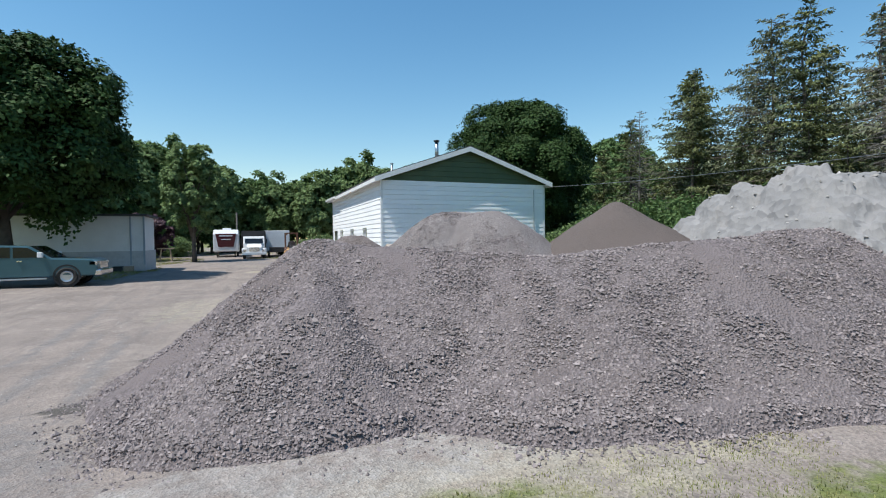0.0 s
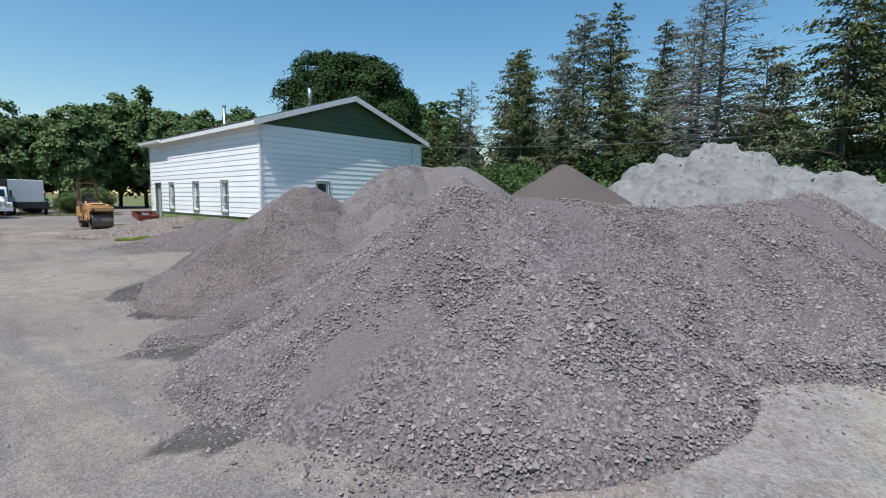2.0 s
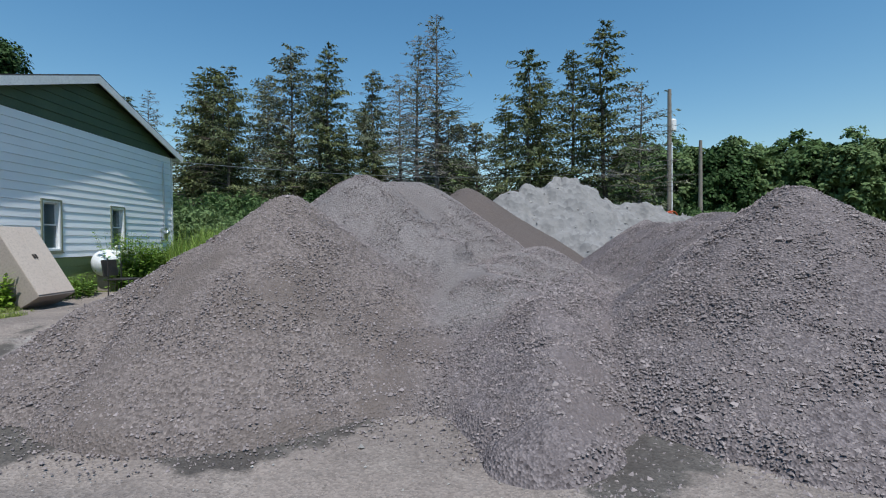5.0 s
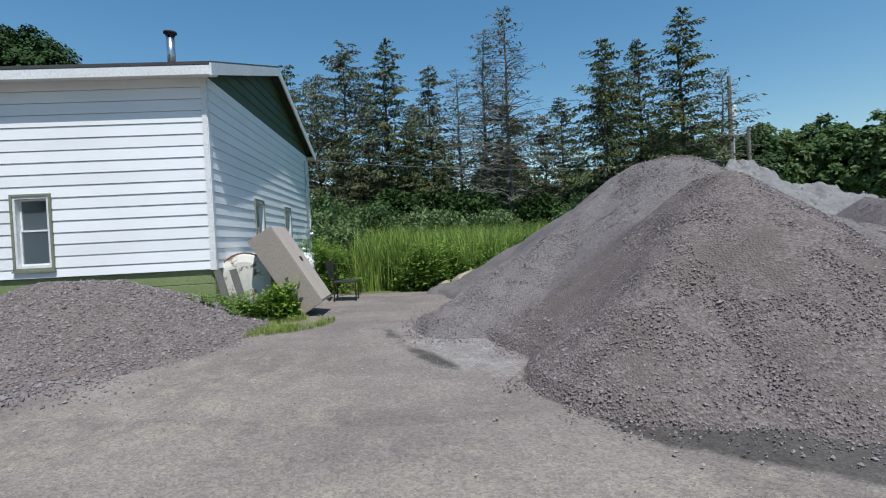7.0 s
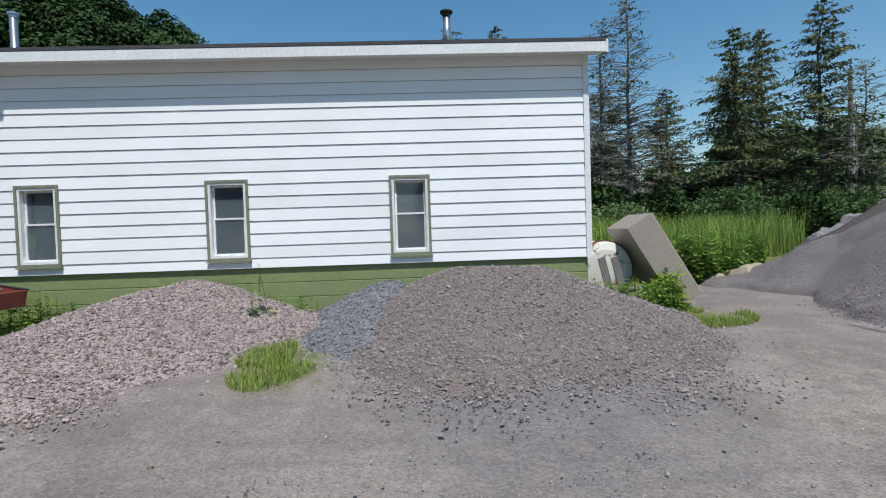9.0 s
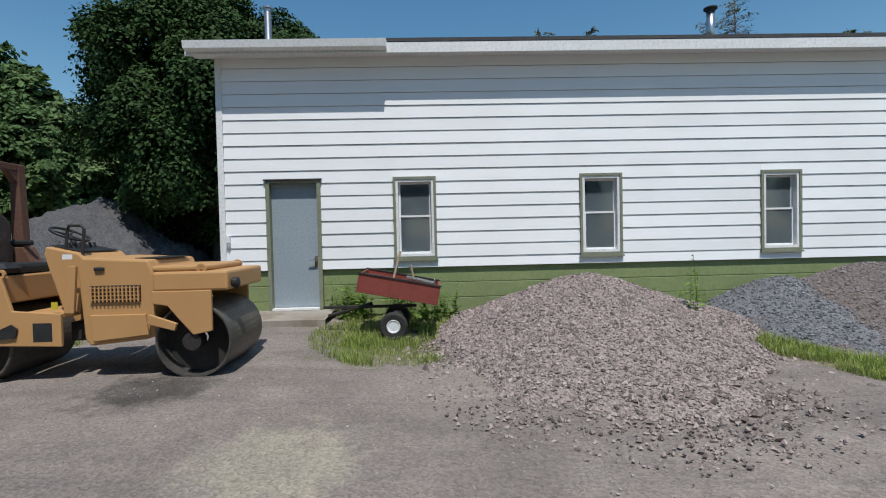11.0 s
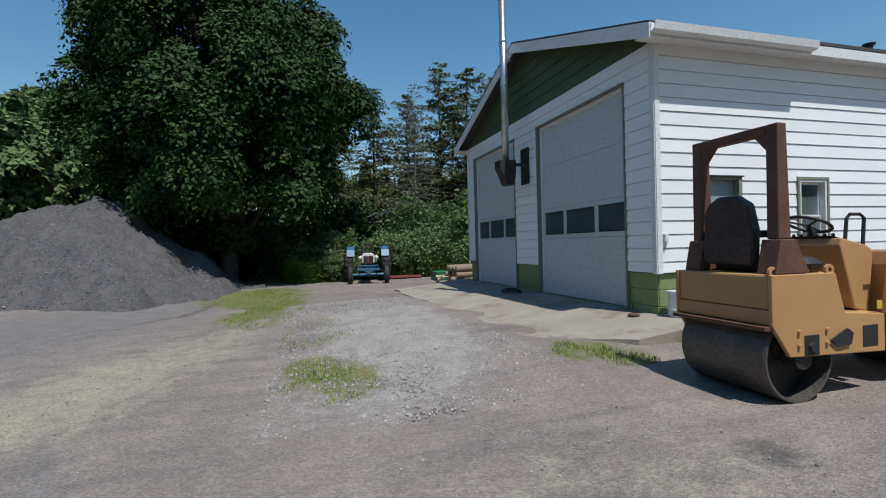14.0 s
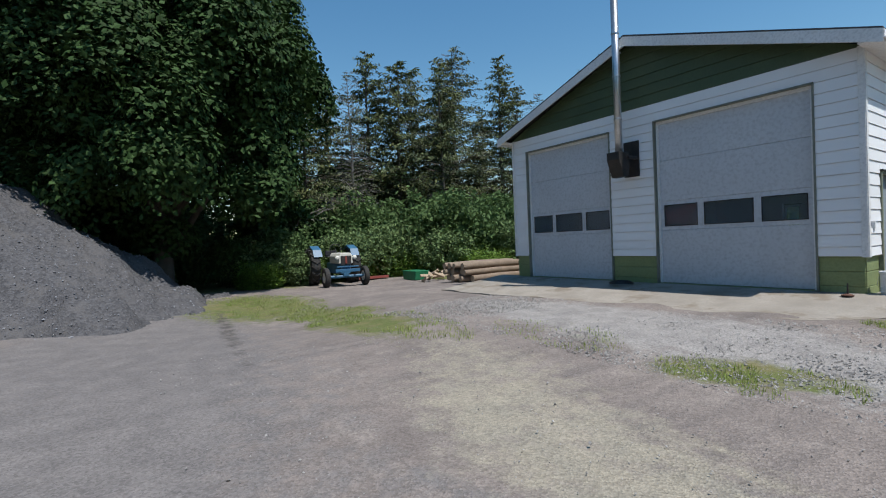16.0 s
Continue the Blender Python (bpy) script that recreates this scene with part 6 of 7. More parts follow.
for x in (-.352, .352):
    part("rim_rail", Shape().box(x - .018, x + .018, -.45, .45, .20, .215, tilt), BLACKMETAL, tub)
for x in (-.33, .33):
    wheel(cart, (x, .04, .145), .15, .11, .075, PLASTICWHITE)
part("axle", Shape().tube([(-.33, .04, .145), (.33, .04, .145)], [.016, .016], 8).box(-.02, .02, -.2, .85, .30, .33), BLACKMETAL, cart)
part("tow_bar", Shape().tube([(0, .3, .35), (0, .8, .22)], [.02, .02], 8), BLACKMETAL, cart)
for (x, y, z, dx, dy, dz) in ((.1, .1, .5, .08, -.12, .45), (-.1, -.2, .5, -.05, .05, .3)):
    h = thing("tool_handle", (3.2 + x, 25.55 + y, c0 + z - .02), "pale wooden tool handle standing in the red cart", "tool")
    part("shaft", Shape().tube([(0, 0, 0), (dx, dy, dz)], [.014, .014], 8), LOGEND, h)
tray = thing("metal_tray", (3.15, 25.3, c0 + .60), "shiny metal tray lying on the red cart", "tray")
part("tray_body", Shape().box(-.12, .12, -.16, .16, 0, .015, Matrix.Rotation(radians(14), 4, "X")).box(-.12, .12, -.16, -.15, .015, .05, Matrix.Rotation(radians(14), 4, "X")), STEEL, tray)

# steel cabinet leaning on the tank
CB = Matrix.Translation((4.09, 16.71, 0.0)) @ Matrix(((1, 0, 0, 0), (0, -.855, .52, 0), (0, .52, .855, 0), (0, 0, 0, 1)))
cab = thing("steel_cabinet", (4.09, 16.71, 0.0), "tan two-door steel cabinet tipped back against a tank", "cabinet")
CBL = Matrix.Translation((-4.09, -16.71, 0)) @ CB
part("carcass", Shape().box(0, .78, 0, .40, 0, 1.34, CBL), CABINET, cab, "taupe steel carcass", bevel=.006)
for x0, x1 in ((.004, .388), (.392, .776)):
    d = part("cabinet_door", Shape().box(x0, x1, .402, .416, .03, 1.33, CBL), CABINETDOOR, cab, "beige steel door", bevel=.003)
    hx = .365 if x0 < .2 else .415
    part("handle", Shape().box(hx - .012, hx + .012, .416, .432, .70, .78, CBL), BLACKMETAL, d)
tank = thing("oil_tank", (4.62, 17.50, .10), "flaking rusty white steel tank on end", "tank")
tm = Matrix.Rotation(radians(-12), 4, "X") @ Matrix.Translation((-.22, 0, .46)) @ XT
part("shell", Shape().lathe([(.10, 0), (.30, .01), (.40, .05), (.42, .08), (.42, .9), (.40, .95), (.1, 1.0)], tm, 30), RUSTYWHITE, tank, "flaking white shell", smooth=False)
part("tank_ring", Shape().lathe([(.42, .075), (.44, .08), (.44, .11), (.42, .115)], tm, 30, True), RUST, tank, "rusty ring")
for (a, b, c, d) in ((4.0, 17.62, 4.06, 17.75), (4.05, 17.42, 4.10, 17.8)):
    pl = thing("plank", (a, b, -.02), "grey weathered board leaning on the wall", "plank")
    part("board", Shape().box(-.012, .012, -.05, .05, 0, .80, Matrix.Rotation(radians(-14), 4, "X")), DEADWOOD, pl)
prop = thing("propane_tank", (7.6, 17.35, 0.0), "white horizontal propane tank beside the wall", "tank")
part("vessel", Shape().lathe([(.02, 0), (.18, .04), (.28, .14), (.30, .26), (.30, 1.1), (.28, 1.22), (.18, 1.32), (.02, 1.36)], Matrix.Translation((-.68, 0, .62)) @ XT, 26), PLASTICWHITE, prop, "white vessel", smooth=True)
for x in (-.4, .4):
    part("foot", Shape().box(x - .05, x + .05, -.2, .2, 0, .40), CONCRETE, prop)
part("valve_dome", Shape().lathe([(.09, 0), (.09, .08), (.05, .12)], Matrix.Translation((0, 0, .90)), 16), PLASTICWHITE, prop)
chair = thing("metal_chair", (6.13, 16.3, gz(6.13, 16.3)), "rusty black metal chair among weeds", "chair")
part("seat", Shape().box(-.22, .22, -.22, .22, .34, .365), BLACKMETAL, chair, bevel=.006)
part("backrest", Shape().box(-.22, .22, .20, .225, .45, .78, Matrix.Rotation(radians(-8), 4, "X")), BLACKMETAL, chair, bevel=.006)
for x in (-.2, .2):
    for y in (-.2, .2):
        part("leg", Shape().tube([(x, y, 0), (x, y, .78 if y > 0 else .35)], [.012, .012], 6), BLACKMETAL, chair)
for k, (x, y, s, dark) in enumerate(((6.65, 13.85, .36, 0), (7.0, 14.35, .2, 0), (9.6, 16.9, .16, 0), (9.9, 16.7, .12, 1), (8.9, 16.6, .13, 0))):
    rg = np.random.default_rng(500 + k)
    bm = bmesh.new()
    bmesh.ops.create_icosphere(bm, subdivisions=3, radius=1)
    for v in bm.verts:
        n = noise.fractal(v.co * 1.3 + Vector((k * 9, 0, 0)), .8, 2, 4)
        v.co = Vector((v.co.x * 1.25, v.co.y, v.co.z * .72)) * s * (1 + .25 * n)
    me = bpy.data.meshes.new("boulder")
    bm.to_mesh(me)
    bm.free()
    ob = part("boulder", me, material("tan boulder", (.40, .33, .24), .9, vary=(.28, .24, .19), scale=5, fine=40, bump=.4))
    ob.matrix_basis = pose(x, y, gz(x, y) + s * .45, 0, 0, 30 * k)
    tagged(ob, "rounded tan boulder lying beside the weeds", "boulder")


def bucket(at, turn, label):
    b = thing("bucket", at, label, "bucket", "white buckets by the door", turn=turn)
    m = Matrix.Identity(4)
    body = part("pail", Shape().lathe([(.118, 0), (.123, .02), (.138, .30), (.146, .30), (.146, .322), (.132, .322), (.130, .30), (.112, .02)], m, 30), PLASTICWHITE, b)
    for z in (.045, .075, .105):
        part("rib", Shape().lathe([(.124, z - .008), (.137, z - .006), (.137, z + .004), (.126, z + .006)], m, 30, True), PLASTICWHITE, body)
    part("bail", Shape().tube([(.142, 0, .26), (.155, -.05, .14), (.10, -.13, .055), (-.06, -.155, .05), (-.142, -.03, .12), (-.142, 0, .26)], [.004] * 6, 6), STEEL, b)
    return b


bucket((3.94, 27.80, .246), 20, "white plastic pail on the concrete by the door")
b2 = bucket((3.64, 27.62, .236), 110, "white plastic pail with a printed label by the door")
for k in range(5):
    part("label_bar", Shape().prism([(.1365 * math.cos(a), .1365 * math.sin(a)) for a in np.linspace(2.2, 2.9, 6)] + [(.1325 * math.cos(a), .1325 * math.sin(a)) for a in np.linspace(2.9, 2.2, 6)], 2, .15 + k * .025, .162 + k * .025), DOORPAINT, b2, "grey printed bar")
peg = thing("jack_stand", (4.33, 28.15, .25), "small rusty stand on the concrete apron", "stand")
part("base_disc", Shape().lathe([(.07, 0), (.07, .012), (.02, .03)], Matrix.Identity(4), 16), RUST, peg)
part("rod", Shape().tube([(0, 0, .02), (0, 0, .17)], [.011, .009], 8), BLACKMETAL, peg)
hose = thing("cable_coil", (7.75, 28.25, .255), "dark coiled cable on the concrete apron", "cable")
for k in range(4):
    rr = .18 - .02 * k
    part("loop", Shape().tube([(rr * math.cos(a) * 1.3, rr * math.sin(a), .015 + .012 * k) for a in np.linspace(0, 6.28, 21)], [.012] * 21, 6, False), BLACK, hose)

# fallen dead limbs beside the maple
limbs = thing("dead_branch", (23.2, 29.6, gz(23.2, 29.6)), "bare grey dead branch arching out of the bushes", "branch")
rg = random.Random(21)
part("limb", Shape().tube([(0.4, .3, 0), (.1, .2, 1.5), (-.3, -.3, 2.6), (-.7, -1.3, 3.0)], [.07, .06, .04, .012], 7), DEADWOOD, limbs)
for k in range(11):
    f = k / 10
    p0 = Vector((.1 - .7 * f, .2 - 1.3 * f, 1.5 + 1.4 * f))
    d = Vector((rg.uniform(-.5, .3), rg.uniform(-1.1, .4), rg.uniform(-.5, .4)))
    part("twig", Shape().tube([p0, p0 + d * .5 + Vector((0, 0, .08)), p0 + d], [.022, .014, .005], 5), DEADWOOD, limbs)

# old tractor, facing the yard
tz = gz(18.3, 29.6)
tractor = thing("farm_tractor", (18.2, 29.6, tz), "old blue and off-white farm tractor parked by weeds", "tractor", turn=-6)
for y in (-.68, .68):
    wheel(tractor, (.85, y * 1.09, .65), .65, .34, .33, OFFWHITE, "y", 18, "rear_wheel")
    wheel(tractor, (-.72, y, .33), .33, .17, .18, OFFWHITE, "y", 0, "front_wheel")
    part("fender", Shape().prism([(.25, 1.02), (.42, 1.27), (.85, 1.41), (1.28, 1.27), (1.46, 1.02), (1.38, 1.02), (1.22, 1.21), (.85, 1.35), (.48, 1.21), (.33, 1.02)], 1, y - .17, y + .13), BLUE, tractor, "faded blue fender")
part("chassis", Shape().box(-.75, 1.0, -.17, .17, .42, .78), BLUE, tractor, "blue engine block", bevel=.03)
part("bonnet", Shape().prism([(-.24, .78), (.24, .78), (.24, 1.02), (.17, 1.14), (-.17, 1.14), (-.24, 1.02)], 0, -.80, .35), OFFWHITE, tractor, "off-white bonnet", bevel=.02)
part("radiator_grille", Shape().box(-.825, -.795, -.18, .18, .74, 1.04), BLACKMETAL, tractor, "dark radiator grille", bevel=.005)
part("grille_bar", Shape().box(-.84, -.826, -.03, .03, .78, 1.02), CARTRED, tractor)
part("front_bumper", Shape().box(-1.02, -.93, -.42, .42, .50, .60).box(-.93, -.7, -.36, -.30, .50, .56).box(-.93, -.7, .30, .36, .50, .56).box(-.99, -.95, -.38, .38, .66, .70), BLUE, tractor, "blue front bumper", bevel=.008)
part("front_axle", Shape().tube([(-.72, -.62, .34), (-.72, .62, .34)], [.05, .05], 8).box(-.8, -.6, -.1, .1, .34, .45), BLUE, tractor, "blue front axle")
for y in (-.30, .30):
    part("headlamp", Shape().lathe([(.03, 0), (.07, .02), (.075, .06), (.03, .10)], Matrix.Translation((-.76, y, .98)) @ Matrix.Rotation(radians(-90), 4, "Y"), 14), OFFWHITE, tractor)
part("tractor_seat", Shape().box(.75, 1.05, -.2, .2, .98, 1.03).box(1.02, 1.07, -.2, .2, 1.03, 1.22), BLACK, tractor, bevel=.02)
part("steering_wheel", Shape().tube([(.40 + .05 * math.cos(a), .2 * math.sin(a), 1.28 + .17 * math.cos(a)) for a in np.linspace(0, 6.28, 19)], [.014] * 19, 6, False).tube([(.4, 0, 1.28), (.2, 0, 1.1)], [.015, .015], 6), BLACK, tractor)

# log stack and scrap behind the garage
rg = random.Random(9)
for k in range(16):
    lv, i = divmod(k, 6) if k < 6 else (1 + (k - 6) // 5, (k - 6) % 5)
    r = rg.uniform(.09, .13)
    x, y, z = 13.7 + i * .24 + lv * .1, 26.0, gz(14, 26) + .10 + lv * .19
    lg = thing("log", (x, y, z), "barked timber log lying in a stack", "log", "log stack behind the garage", turn=rg.uniform(-5, 5))
    L = rg.uniform(1.1, 1.5)
    part("bark", Shape().tube([(0, -L, 0), (rg.uniform(-.03, .03), 0, .01), (0, L, 0)], [r, r * 1.03, r * .9], 12, False), LOGWOOD, lg, smooth=True)
    for yy, q in ((-L, r), (L, r * .9)):
        part("cut_end", Shape().tube([(0, yy - .004, 0), (0, yy + .004, 0)], [q * .97, q * .97], 12), LOGEND, lg, "pale sawn end")
for k in range(14):
    x, y = 16.6 + rg.uniform(-.5, .5), 26.7 + rg.uniform(-.6, .6)
    fw = thing("firewood", (x, y, gz(x, y) + rg.uniform(.05, .22)), "pale split firewood piece in a loose pile", "firewood", "firewood pile")
    fw.rotation_euler = (rg.uniform(-.6, .6), rg.uniform(-.6, .6), rg.uniform(0, 3))
    part("split", Shape().prism([(0, 0), (.12, .02), (.05, .11)], 1, -.2, .2), LOGEND, fw, bevel=.006)
GREENPLASTIC = material("green plastic", (.02, .16, .07), .5, vary=(.03, .2, .09))
gb = thing("green_bin", (17.6, 26.8, gz(17.6, 26.8)), "green plastic box among weeds", "bin")
part("tub", Shape().prism([(-.42, 0), (.42, 0), (.48, .34), (-.48, .34)], 1, -.3, .3), GREENPLASTIC, gb, bevel=.02)
rp = thing("red_panel", (19.2, 28.0, gz(19.2, 28)), "faded red sheet lying on the ground", "panel")
part("sheet", Shape().box(-.4, .4, -.7, .7, .02, .12, Matrix.Rotation(radians(6), 4, "Y")), CARTRED, rp, bevel=.01)
# porch stair with rails
stair = thing("wooden_stair", (22.6, 30.8, gz(22.6, 30.8)), "weathered wooden stair with pale rails in bushes", "stair", turn=20)
for k in range(5):
    part("tread", Shape().box(.28 * k, .28 * k + .3, -.5, .5, .16 * k + .12, .16 * k + .16), DEADWOOD, stair)
for y in (-.5, .5):
    part("stringer", Shape().prism([(0, 0), (.3, 0), (1.5, .72), (1.5, .9)], 1, y - .02, y + .02), DEADWOOD, stair)
    part("handrail", Shape().tube([(0, y, .95), (1.4, y, 1.65), (2.4, y, 1.65)], [.03, .03, .03], 6), POLEWOOD, stair)
    for k in range(4):
        part("post", Shape().box(.1 + .42 * k - .03, .1 + .42 * k + .03, y - .03, y + .03, .1 + .2 * k, .98 + .21 * k), POLEWOOD, stair)


def house(name, at, size, turn, wall_mat, roof_mat, label, wins=2):
    ob = thing(name, at, label, "house", turn=turn)
    w, d, h = size
    part("wall", Shape().prism([(-d / 2, 0), (d / 2, 0), (d / 2, h), (0, h + d * .28), (-d / 2, h)], 0, -w / 2, w / 2), wall_mat, ob)
    part("roof", Shape().prism([(-d / 2 - .3, h - .12), (0, h + d * .29), (d / 2 + .3, h - .12), (d / 2 + .3, h - .02), (0, h + d * .29 + .12), (-d / 2 - .3, h - .02)], 0, -w / 2 - .3, w / 2 + .3), roof_mat, ob)
    for k in range(wins):
        x = -w / 2 + w * (k + 1) / (wins + 1)
        for s in (-1, 1):
            wn_ = part("window", Shape().box(x - .45, x + .45, s * d / 2 - .03, s * d / 2 + .03, h * .42, h * .82), TRIM, ob)
            part("pane", Shape().box(x - .38, x + .38, s * (d / 2 + .031) - .003, s * (d / 2 + .031) + .003, h * .46, h * .79), BLACK, wn_)
    return ob


REDROOF = material("red metal roof", (.22, .045, .035), .5, vary=(.18, .04, .03))
BEIGE = material("beige siding", (.48, .42, .33), .7, vary=(.42, .37, .3))
house("house", (27.0, 25.6, gz(27, 25.6)), (3.2, 4.4, 2.6), 70, SIDING, SHINGLE, "pale house half hidden behind spruces", 1)
house("cottage", (19.4, 48.5, gz(19, 48)), (5.5, 3.4, 1.9), 10, BEIGE, REDROOF, "low beige cottage with a red metal roof")
house("house", (31, 12.2, gz(31, 12)), (5, 4, 2.2), 90, BEIGE, SHINGLE, "low house with a grey roof beyond the weeds")

# utility poles, sign, cable, pipe coil
for k, (x, y, h, trans) in enumerate(((23.2, -3.35, 9.3, 1), (27.4, -7.5, 7.2, 0))):
    pl = thing("utility_pole", (x, y, gz(x, y) - .1), "weathered wooden utility pole" + (" with a grey transformer" if trans else " by the road"), "utility pole")
    part("pole", Shape().tube([(0, 0, 0), (0, 0, h)], [.15, .10], 12), POLEWOOD, pl)
    for z in (h - .25, h - 1.6):
        part("insulator", Shape().tube([(0, 0, z), (.22, -.22, z + .03)], [.025, .02], 6), BLACKMETAL, pl)
    if trans:
        part("transformer", Shape().lathe([(.14, 0), (.19, .03), (.19, .6), (.16, .66), (.05, .7)], Matrix.Translation((.18, -.28, h - 2.3)), 18), PLASTICWHITE, pl, "pale grey transformer can")
        part("conduit", Shape().tube([(-.14, -.08, 0), (-.12, -.08, h - 3)], [.035, .035], 8), PLASTICWHITE, pl)
wire = thing("overhead_cable", (10.9, 17.8, 3.5), "thin overhead service cable from gable to pole", "cable")
a, b = Vector((0, 0, 0)), Vector((23.2 - 10.9, -3.35 - 17.8, 5.3 - 3.5))
part("wire", Shape().tube([a.lerp(b, f) - Vector((0, 0, 2.4 * f * (1 - f))) for f in np.linspace(0, 1, 25)], [.008] * 25, 5), STEEL, wire)
sign = thing("road_sign", (19.5, -3.6, gz(19.5, -3.6)), "small yellow marker sign on a thin post", "sign")
part("post", Shape().tube([(0, 0, 0), (0, 0, 1.1)], [.02, .02], 6), STEEL, sign)
part("plate", Shape().box(-.012, .012, -.14, .14, -.14, .14, Matrix.Translation((-.03, 0, 1.15)) @ Matrix.Rotation(radians(45), 4, "X")), material("yellow sign paint", (.65, .62, .03), .4), sign, "yellow diamond plate")
ORANGE = material("orange plastic pipe", (.62, .10, .03), .45, vary=(.5, .08, .03))
coil = thing("pipe_coil", (11.2, 2.9, .9), "flat coil of bright orange plastic pipe beyond rubble", "pipe coil")
cm = Matrix.Rotation(radians(35), 4, "Z") @ Matrix.Rotation(radians(60), 4, "Y")
for k in range(5):
    part("turn", Shape().tube([tuple(Matrix.Translation((0, 0, .38)) @ cm @ Vector(((.46 + .07 * k) * math.cos(t), (.46 + .07 * k) * math.sin(t), .04 * (k % 2)))) for t in np.linspace(0, 6.2832, 29)], [.019] * 29, 6, False), ORANGE, coil)
road = Shape()
rp_ = [(-80 + k * 5.0, -7.0 - max(0, -80 + k * 5.0 - 20) * .34) for k in range(48)]
v, f = [], []
for k, (x, y) in enumerate(rp_):
    for s in (-1, 1):
        xx, yy = x, y + s * 1.9
        v += [(xx, yy, gz(xx, yy) + .06), (xx, yy, gz(xx, yy) - .3)]
n = len(rp_)
for k in range(n - 1):
    a = 4 * k
    f += [(a, a + 2, a + 6, a + 4), (a, a + 4, a + 5, a + 1), (a + 2, a + 3, a + 7, a + 6)]
ASPHALT = material("grey asphalt", (.10, .10, .105), .9, vary=(.13, .13, .13), scale=2, fine=60, bump=.2)
tagged(part("road", road.add(v, f), ASPHALT), "grey asphalt country road past the yard", "road", kind="structure")

# parked vehicles beyond
TEAL = material("teal metallic paint", (.06, .125, .15), .28, .3, vary=(.065, .135, .16), scale=2)
CARGLASS = material("dark vehicle glass", (.01, .012, .014), .06, spec=.6)
WHITEPAINT = material("white vehicle paint", (.75, .76, .77), .35, vary=(.68, .69, .7), scale=2)
DARKRED = material("maroon vehicle paint", (.07, .012, .018), .35, vary=(.09, .016, .02))
pk = thing("pickup_truck", (-7.6, 22.85, gz(-7.6, 22.85) + .02), "dark teal crew cab pickup parked under a maple", "pickup truck")
prof = [(2.35, .34), (2.42, .52), (2.38, .86), (2.2, .93), (1.05, .99), (.45, 1.42), (-.9, 1.46), (-1.05, 1.0), (-2.55, 1.0), (-2.55, .36)]
part("body", Shape().prism(prof, 1, -.82, .82), TEAL, pk, "dark teal body", bevel=.05)
for s in (-1, 1):
    for (p0, p1, p2, p3) in (((.92, 1.02), (.42, 1.36), (.02, 1.38), (.02, 1.02)), ((-.06, 1.02), (-.06, 1.38), (-.82, 1.40), (-.88, 1.02))):
        part("side_window", Shape().prism([p0, p1, p2, p3], 1, s * .822 - .006, s * .822 + .006), CARGLASS, pk)
    part("mirror", Shape().box(.72, .86, s * .90 - .08, s * .90 + .08, 1.02, 1.2), PLASTICWHITE, pk, bevel=.02)
    part("running_board", Shape().box(-.95, .95, s * .84 - .06, s * .84 + .06, .26, .31), STEEL, pk, bevel=.01)
    part("headlight", Shape().box(2.15, 2.395, s * .66 - .16, s * .66 + .165, .70, .86), CHROME, pk, bevel=.02)
    for x in (1.5, -1.65):
        wheel(pk, (x, s * .74, .33), .33, .22, .2, STEEL, "y")
        part("wheel_arch", Shape().lathe([(.34, -.02), (.40, -.02), (.40, .02), (.34, .02)], Matrix.Translation((x, s * .815, .36)) @ Matrix.Rotation(radians(90), 4, "X"), 24, True), BLACK, pk)
    part("door_handle", Shape().box(.12, .26, s * .83 - .02, s * .83 + .02, .88, .92).box(-.78, -.64, s * .83 - .02, s * .83 + .02, .88, .92), CHROME, pk)
part("windscreen", Shape().prism([(1.05, 1.0), (.48, 1.40), (.47, 1.42), (1.08, 1.02)], 1, -.7, .7), CARGLASS, pk)
part("radiator_grille", Shape().box(2.38, 2.43, -.5, .5, .58, .84), CHROME, pk, bevel=.01)
part("bumper", Shape().box(2.30, 2.52, -.82, .82, .34, .55), CHROME, pk, "chrome bumper", bevel=.04)
trailer = thing("mobile_home", (-9.15, 31.2, gz(-9, 31)), "white mobile home with grey trim behind a maple", "mobile home")
part("wall", Shape().box(-3.6, 4.1, -1.5, 1.5, .25, 2.7), WHITEPAINT, trailer)
part("skirting", Shape().box(-3.65, 4.15, -1.55, 1.55, -.1, .95), material("grey skirting", (.5, .5, .5), .7, vary=(.42, .42, .42)), trailer)
part("roof", Shape().box(-3.8, 4.3, -1.7, 1.7, 2.7, 2.8), SHINGLE, trailer)
part("corner_trim", Shape().box(3.5, 3.58, -1.56, -1.50, .25, 2.7).box(4.08, 4.16, -1.56, -1.50, .25, 2.7), DOORPAINT, trailer)
for k, (x, m) in enumerate(((-5.5, BLACK), (-5.05, LOGEND))):
    bx = thing("storage_box", (x - .6, 29.3, gz(x - .6, 29.3)), "small box standing beside the mobile home", "box")
    part("case", Shape().box(-.2, .2, -.15, .15, 0, .26), m, bx, bevel=.01)
tk = thing("dump_truck", (.4, 48.2, gz(0, 48)), "white dump truck with a black box", "truck")
part("hood", Shape().prism([(-1.6, .55), (-1.6, 1.0), (-1.45, 1.15), (-.35, 1.3), (-.35, .55)], 0, -.62, .62), WHITEPAINT, tk, bevel=.05)
part("cab", Shape().prism([(-.34, .5), (-.34, 1.3), (-.1, 1.95), (.9, 1.98), (.9, .5)], 0, -.9, .9), WHITEPAINT, tk, bevel=.05)
part("windscreen", Shape().prism([(-.365, 1.34), (-.13, 1.85), (-.10, 1.85), (-.335, 1.34)], 0, -.76, .76), CARGLASS, tk)
part("radiator_grille", Shape().box(-.42, .42, -1.63, -1.60, .62, 1.0), CHROME, tk)
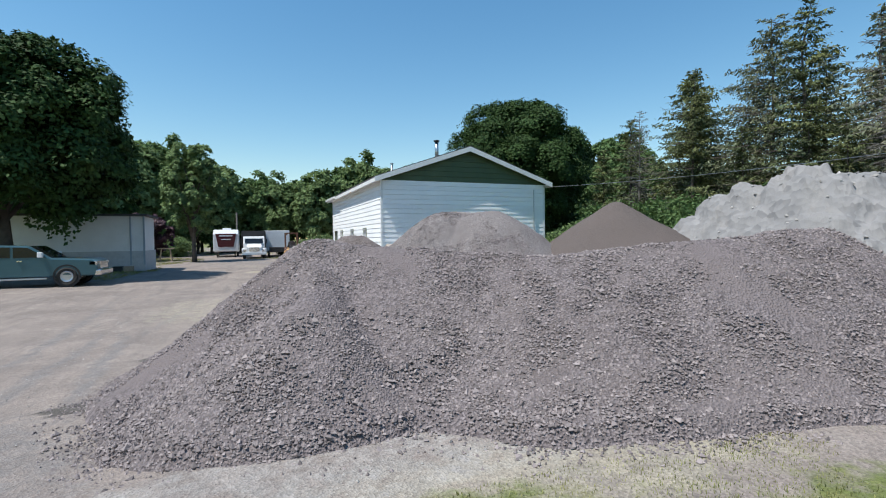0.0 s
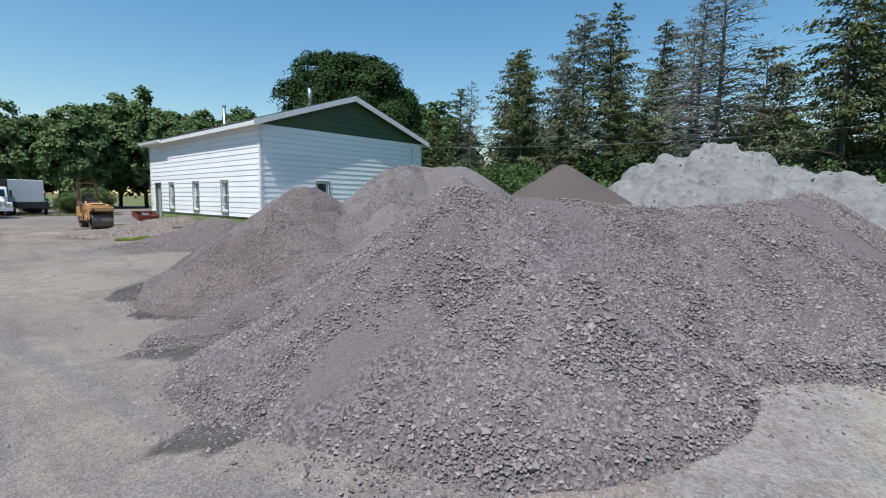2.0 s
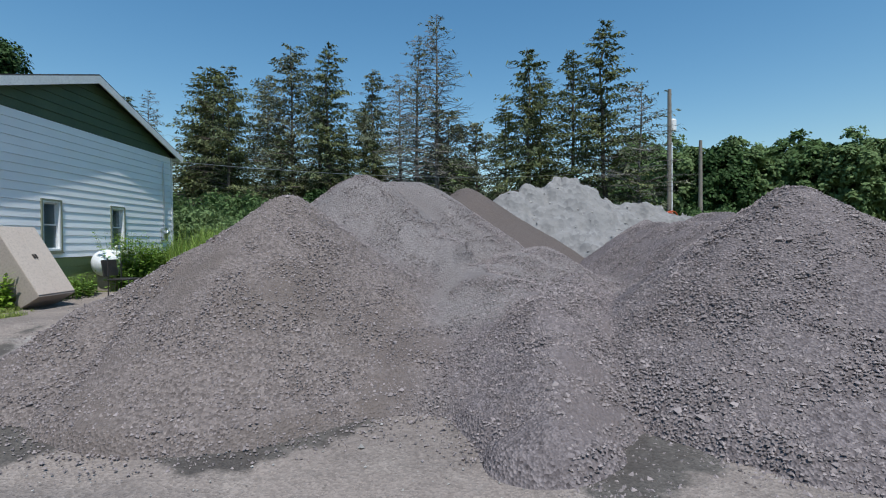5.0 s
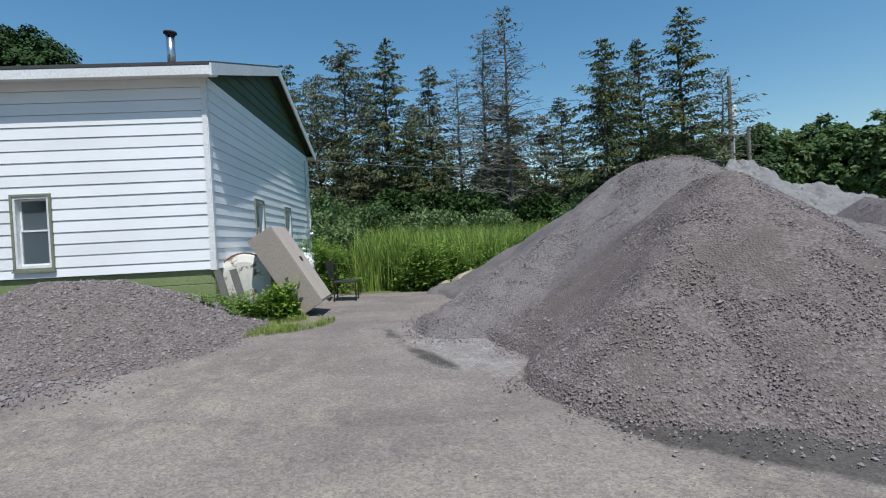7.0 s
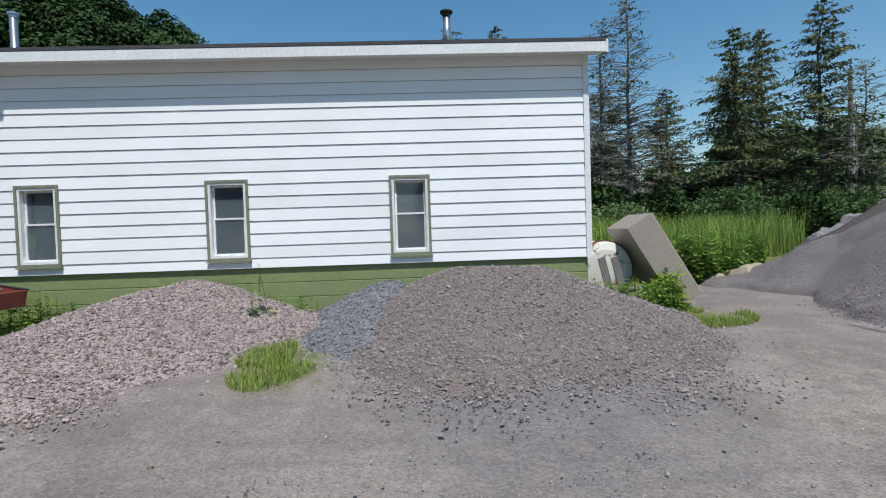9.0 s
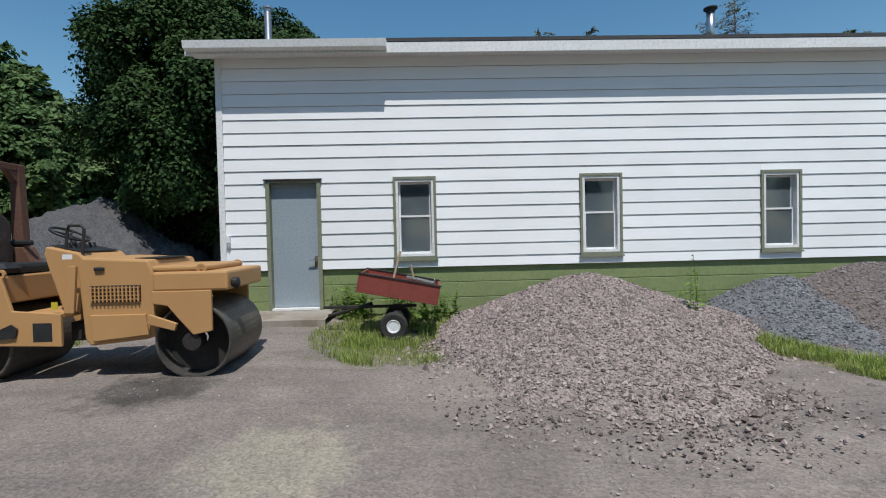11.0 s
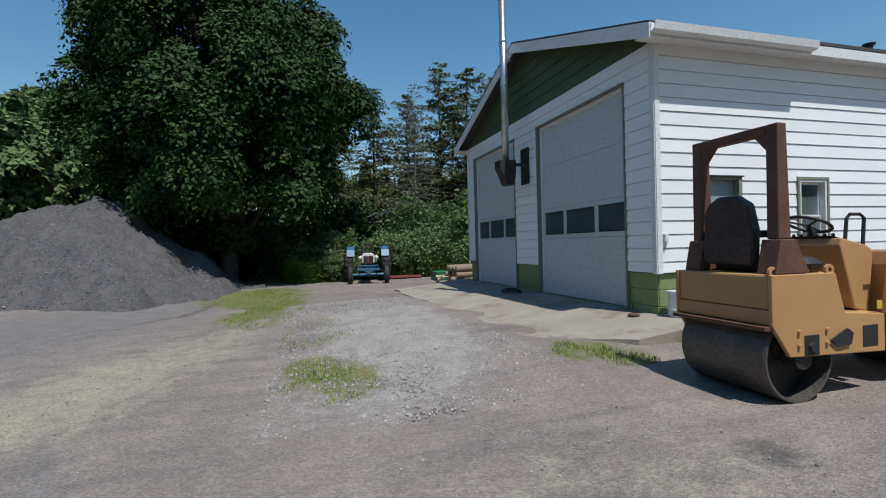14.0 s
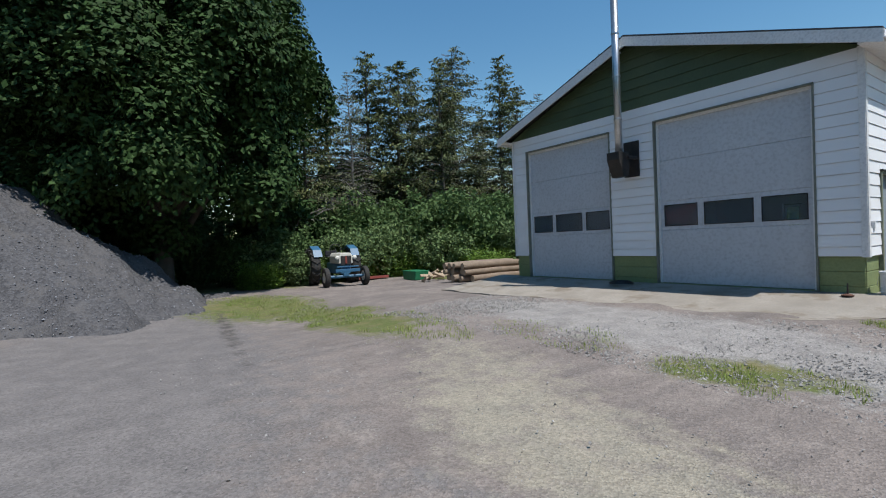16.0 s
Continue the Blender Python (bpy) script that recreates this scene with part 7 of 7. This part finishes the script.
part("bumper", Shape().box(-1.0, 1.0, -1.75, -1.6, .35, .58), WHITEPAINT, tk, bevel=.02)
part("dump_box", Shape().box(-1.05, 1.05, 1.0, 4.6, .8, 2.5), BLACK, tk, "black dump box")
for s in (-1, 1):
    part("front_fender", Shape().box(s * .82 - .2, s * .82 + .2, -1.5, -.5, .6, .92), WHITEPAINT, tk, bevel=.06)
    part("headlight", Shape().box(s * .78 - .12, s * .78 + .12, -1.54, -1.49, .66, .8), CHROME, tk)
    part("mirror", Shape().box(s * 1.08 - .05, s * 1.08 + .05, -.2, -.1, 1.3, 1.75), BLACK, tk)
    for y in (-1.0, 3.0, 3.9):
        wheel(tk, (s * .82, y, .42), .42, .26, .22, STEEL)
bt = thing("box_trailer", (2.6, 55, gz(2, 55)), "white enclosed trailer parked behind a truck", "trailer")
part("box", Shape().box(-1.2, 1.2, -3, 3, .5, 2.6), WHITEPAINT, bt, bevel=.03)
for s in (-1, 1):
    for y in (.3, 1.2):
        wheel(bt, (s * 1.1, y, .34), .34, .2, .18, STEEL)
ut = thing("utility_trailer", (2.6, 49.5, gz(2, 49)), "grey open utility trailer with junk", "trailer")
part("bed", Shape().box(-.8, .8, -1.3, 1.3, .5, .56).box(-.8, -.77, -1.3, 1.3, .56, .95).box(.77, .8, -1.3, 1.3, .56, .95).box(-.77, .77, -1.3, -1.27, .56, .95), BLACKMETAL, ut)
for s in (-1, 1):
    wheel(ut, (s * .88, 0, .32), .32, .18, .16, STEEL)
rv = thing("camper_trailer", (-2.1, 56.5, gz(-2, 56)), "white and maroon fifth-wheel camper parked on grass", "camper")
part("shell", Shape().prism([(-3, .6), (-3, 2.3), (-2.7, 2.75), (4, 2.75), (4, .5), (-1.4, .5)], 0, -1.15, 1.15), WHITEPAINT, rv, bevel=.06)
part("nose_panel", Shape().prism([(-.7, 1.05), (.7, 1.05), (.95, 2.35), (-.95, 2.35)], 1, -3.03, -3.0), DARKRED, rv, "maroon nose panel")
part("lettering_bar", Shape().box(-.6, .6, -3.045, -3.032, 2.08, 2.2).box(-.45, .45, -3.045, -3.032, 1.75, 1.83), PLASTICWHITE, rv, "pale lettering bar")
part("landing_leg", Shape().box(-.85, -.75, -2.6, -2.5, 0, .6).box(.75, .85, -2.6, -2.5, 0, .6), BLACKMETAL, rv)
part("roof_unit", Shape().box(-.4, .4, 0, 1, 2.75, 2.98), PLASTICWHITE, rv, bevel=.04)
for s in (-1, 1):
    for y in (1.4, 2.3):
        wheel(rv, (s * 1.0, y, .34), .34, .2, .18, STEEL)
sh_ = thing("sawhorse", (-6.3, 46, gz(-6, 46)), "pale wooden sawhorse on the lawn", "sawhorse")
part("beam", Shape().box(-.6, .6, -.05, .05, 1.0, 1.1), LOGEND, sh_)
for s in (-1, 1):
    for q in (-1, 1):
        part("leg", Shape().tube([(s * .3, q * .04, 1.02), (s * .45, q * .35, 0)], [.04, .04], 5), LOGEND, sh_)
np_ = thing("utility_pole", (-1.2, 62, gz(-1, 62)), "slim wooden utility pole by the woods", "utility pole")
part("pole", Shape().tube([(0, 0, 0), (0, 0, 4.9)], [.12, .09], 8), POLEWOOD, np_)
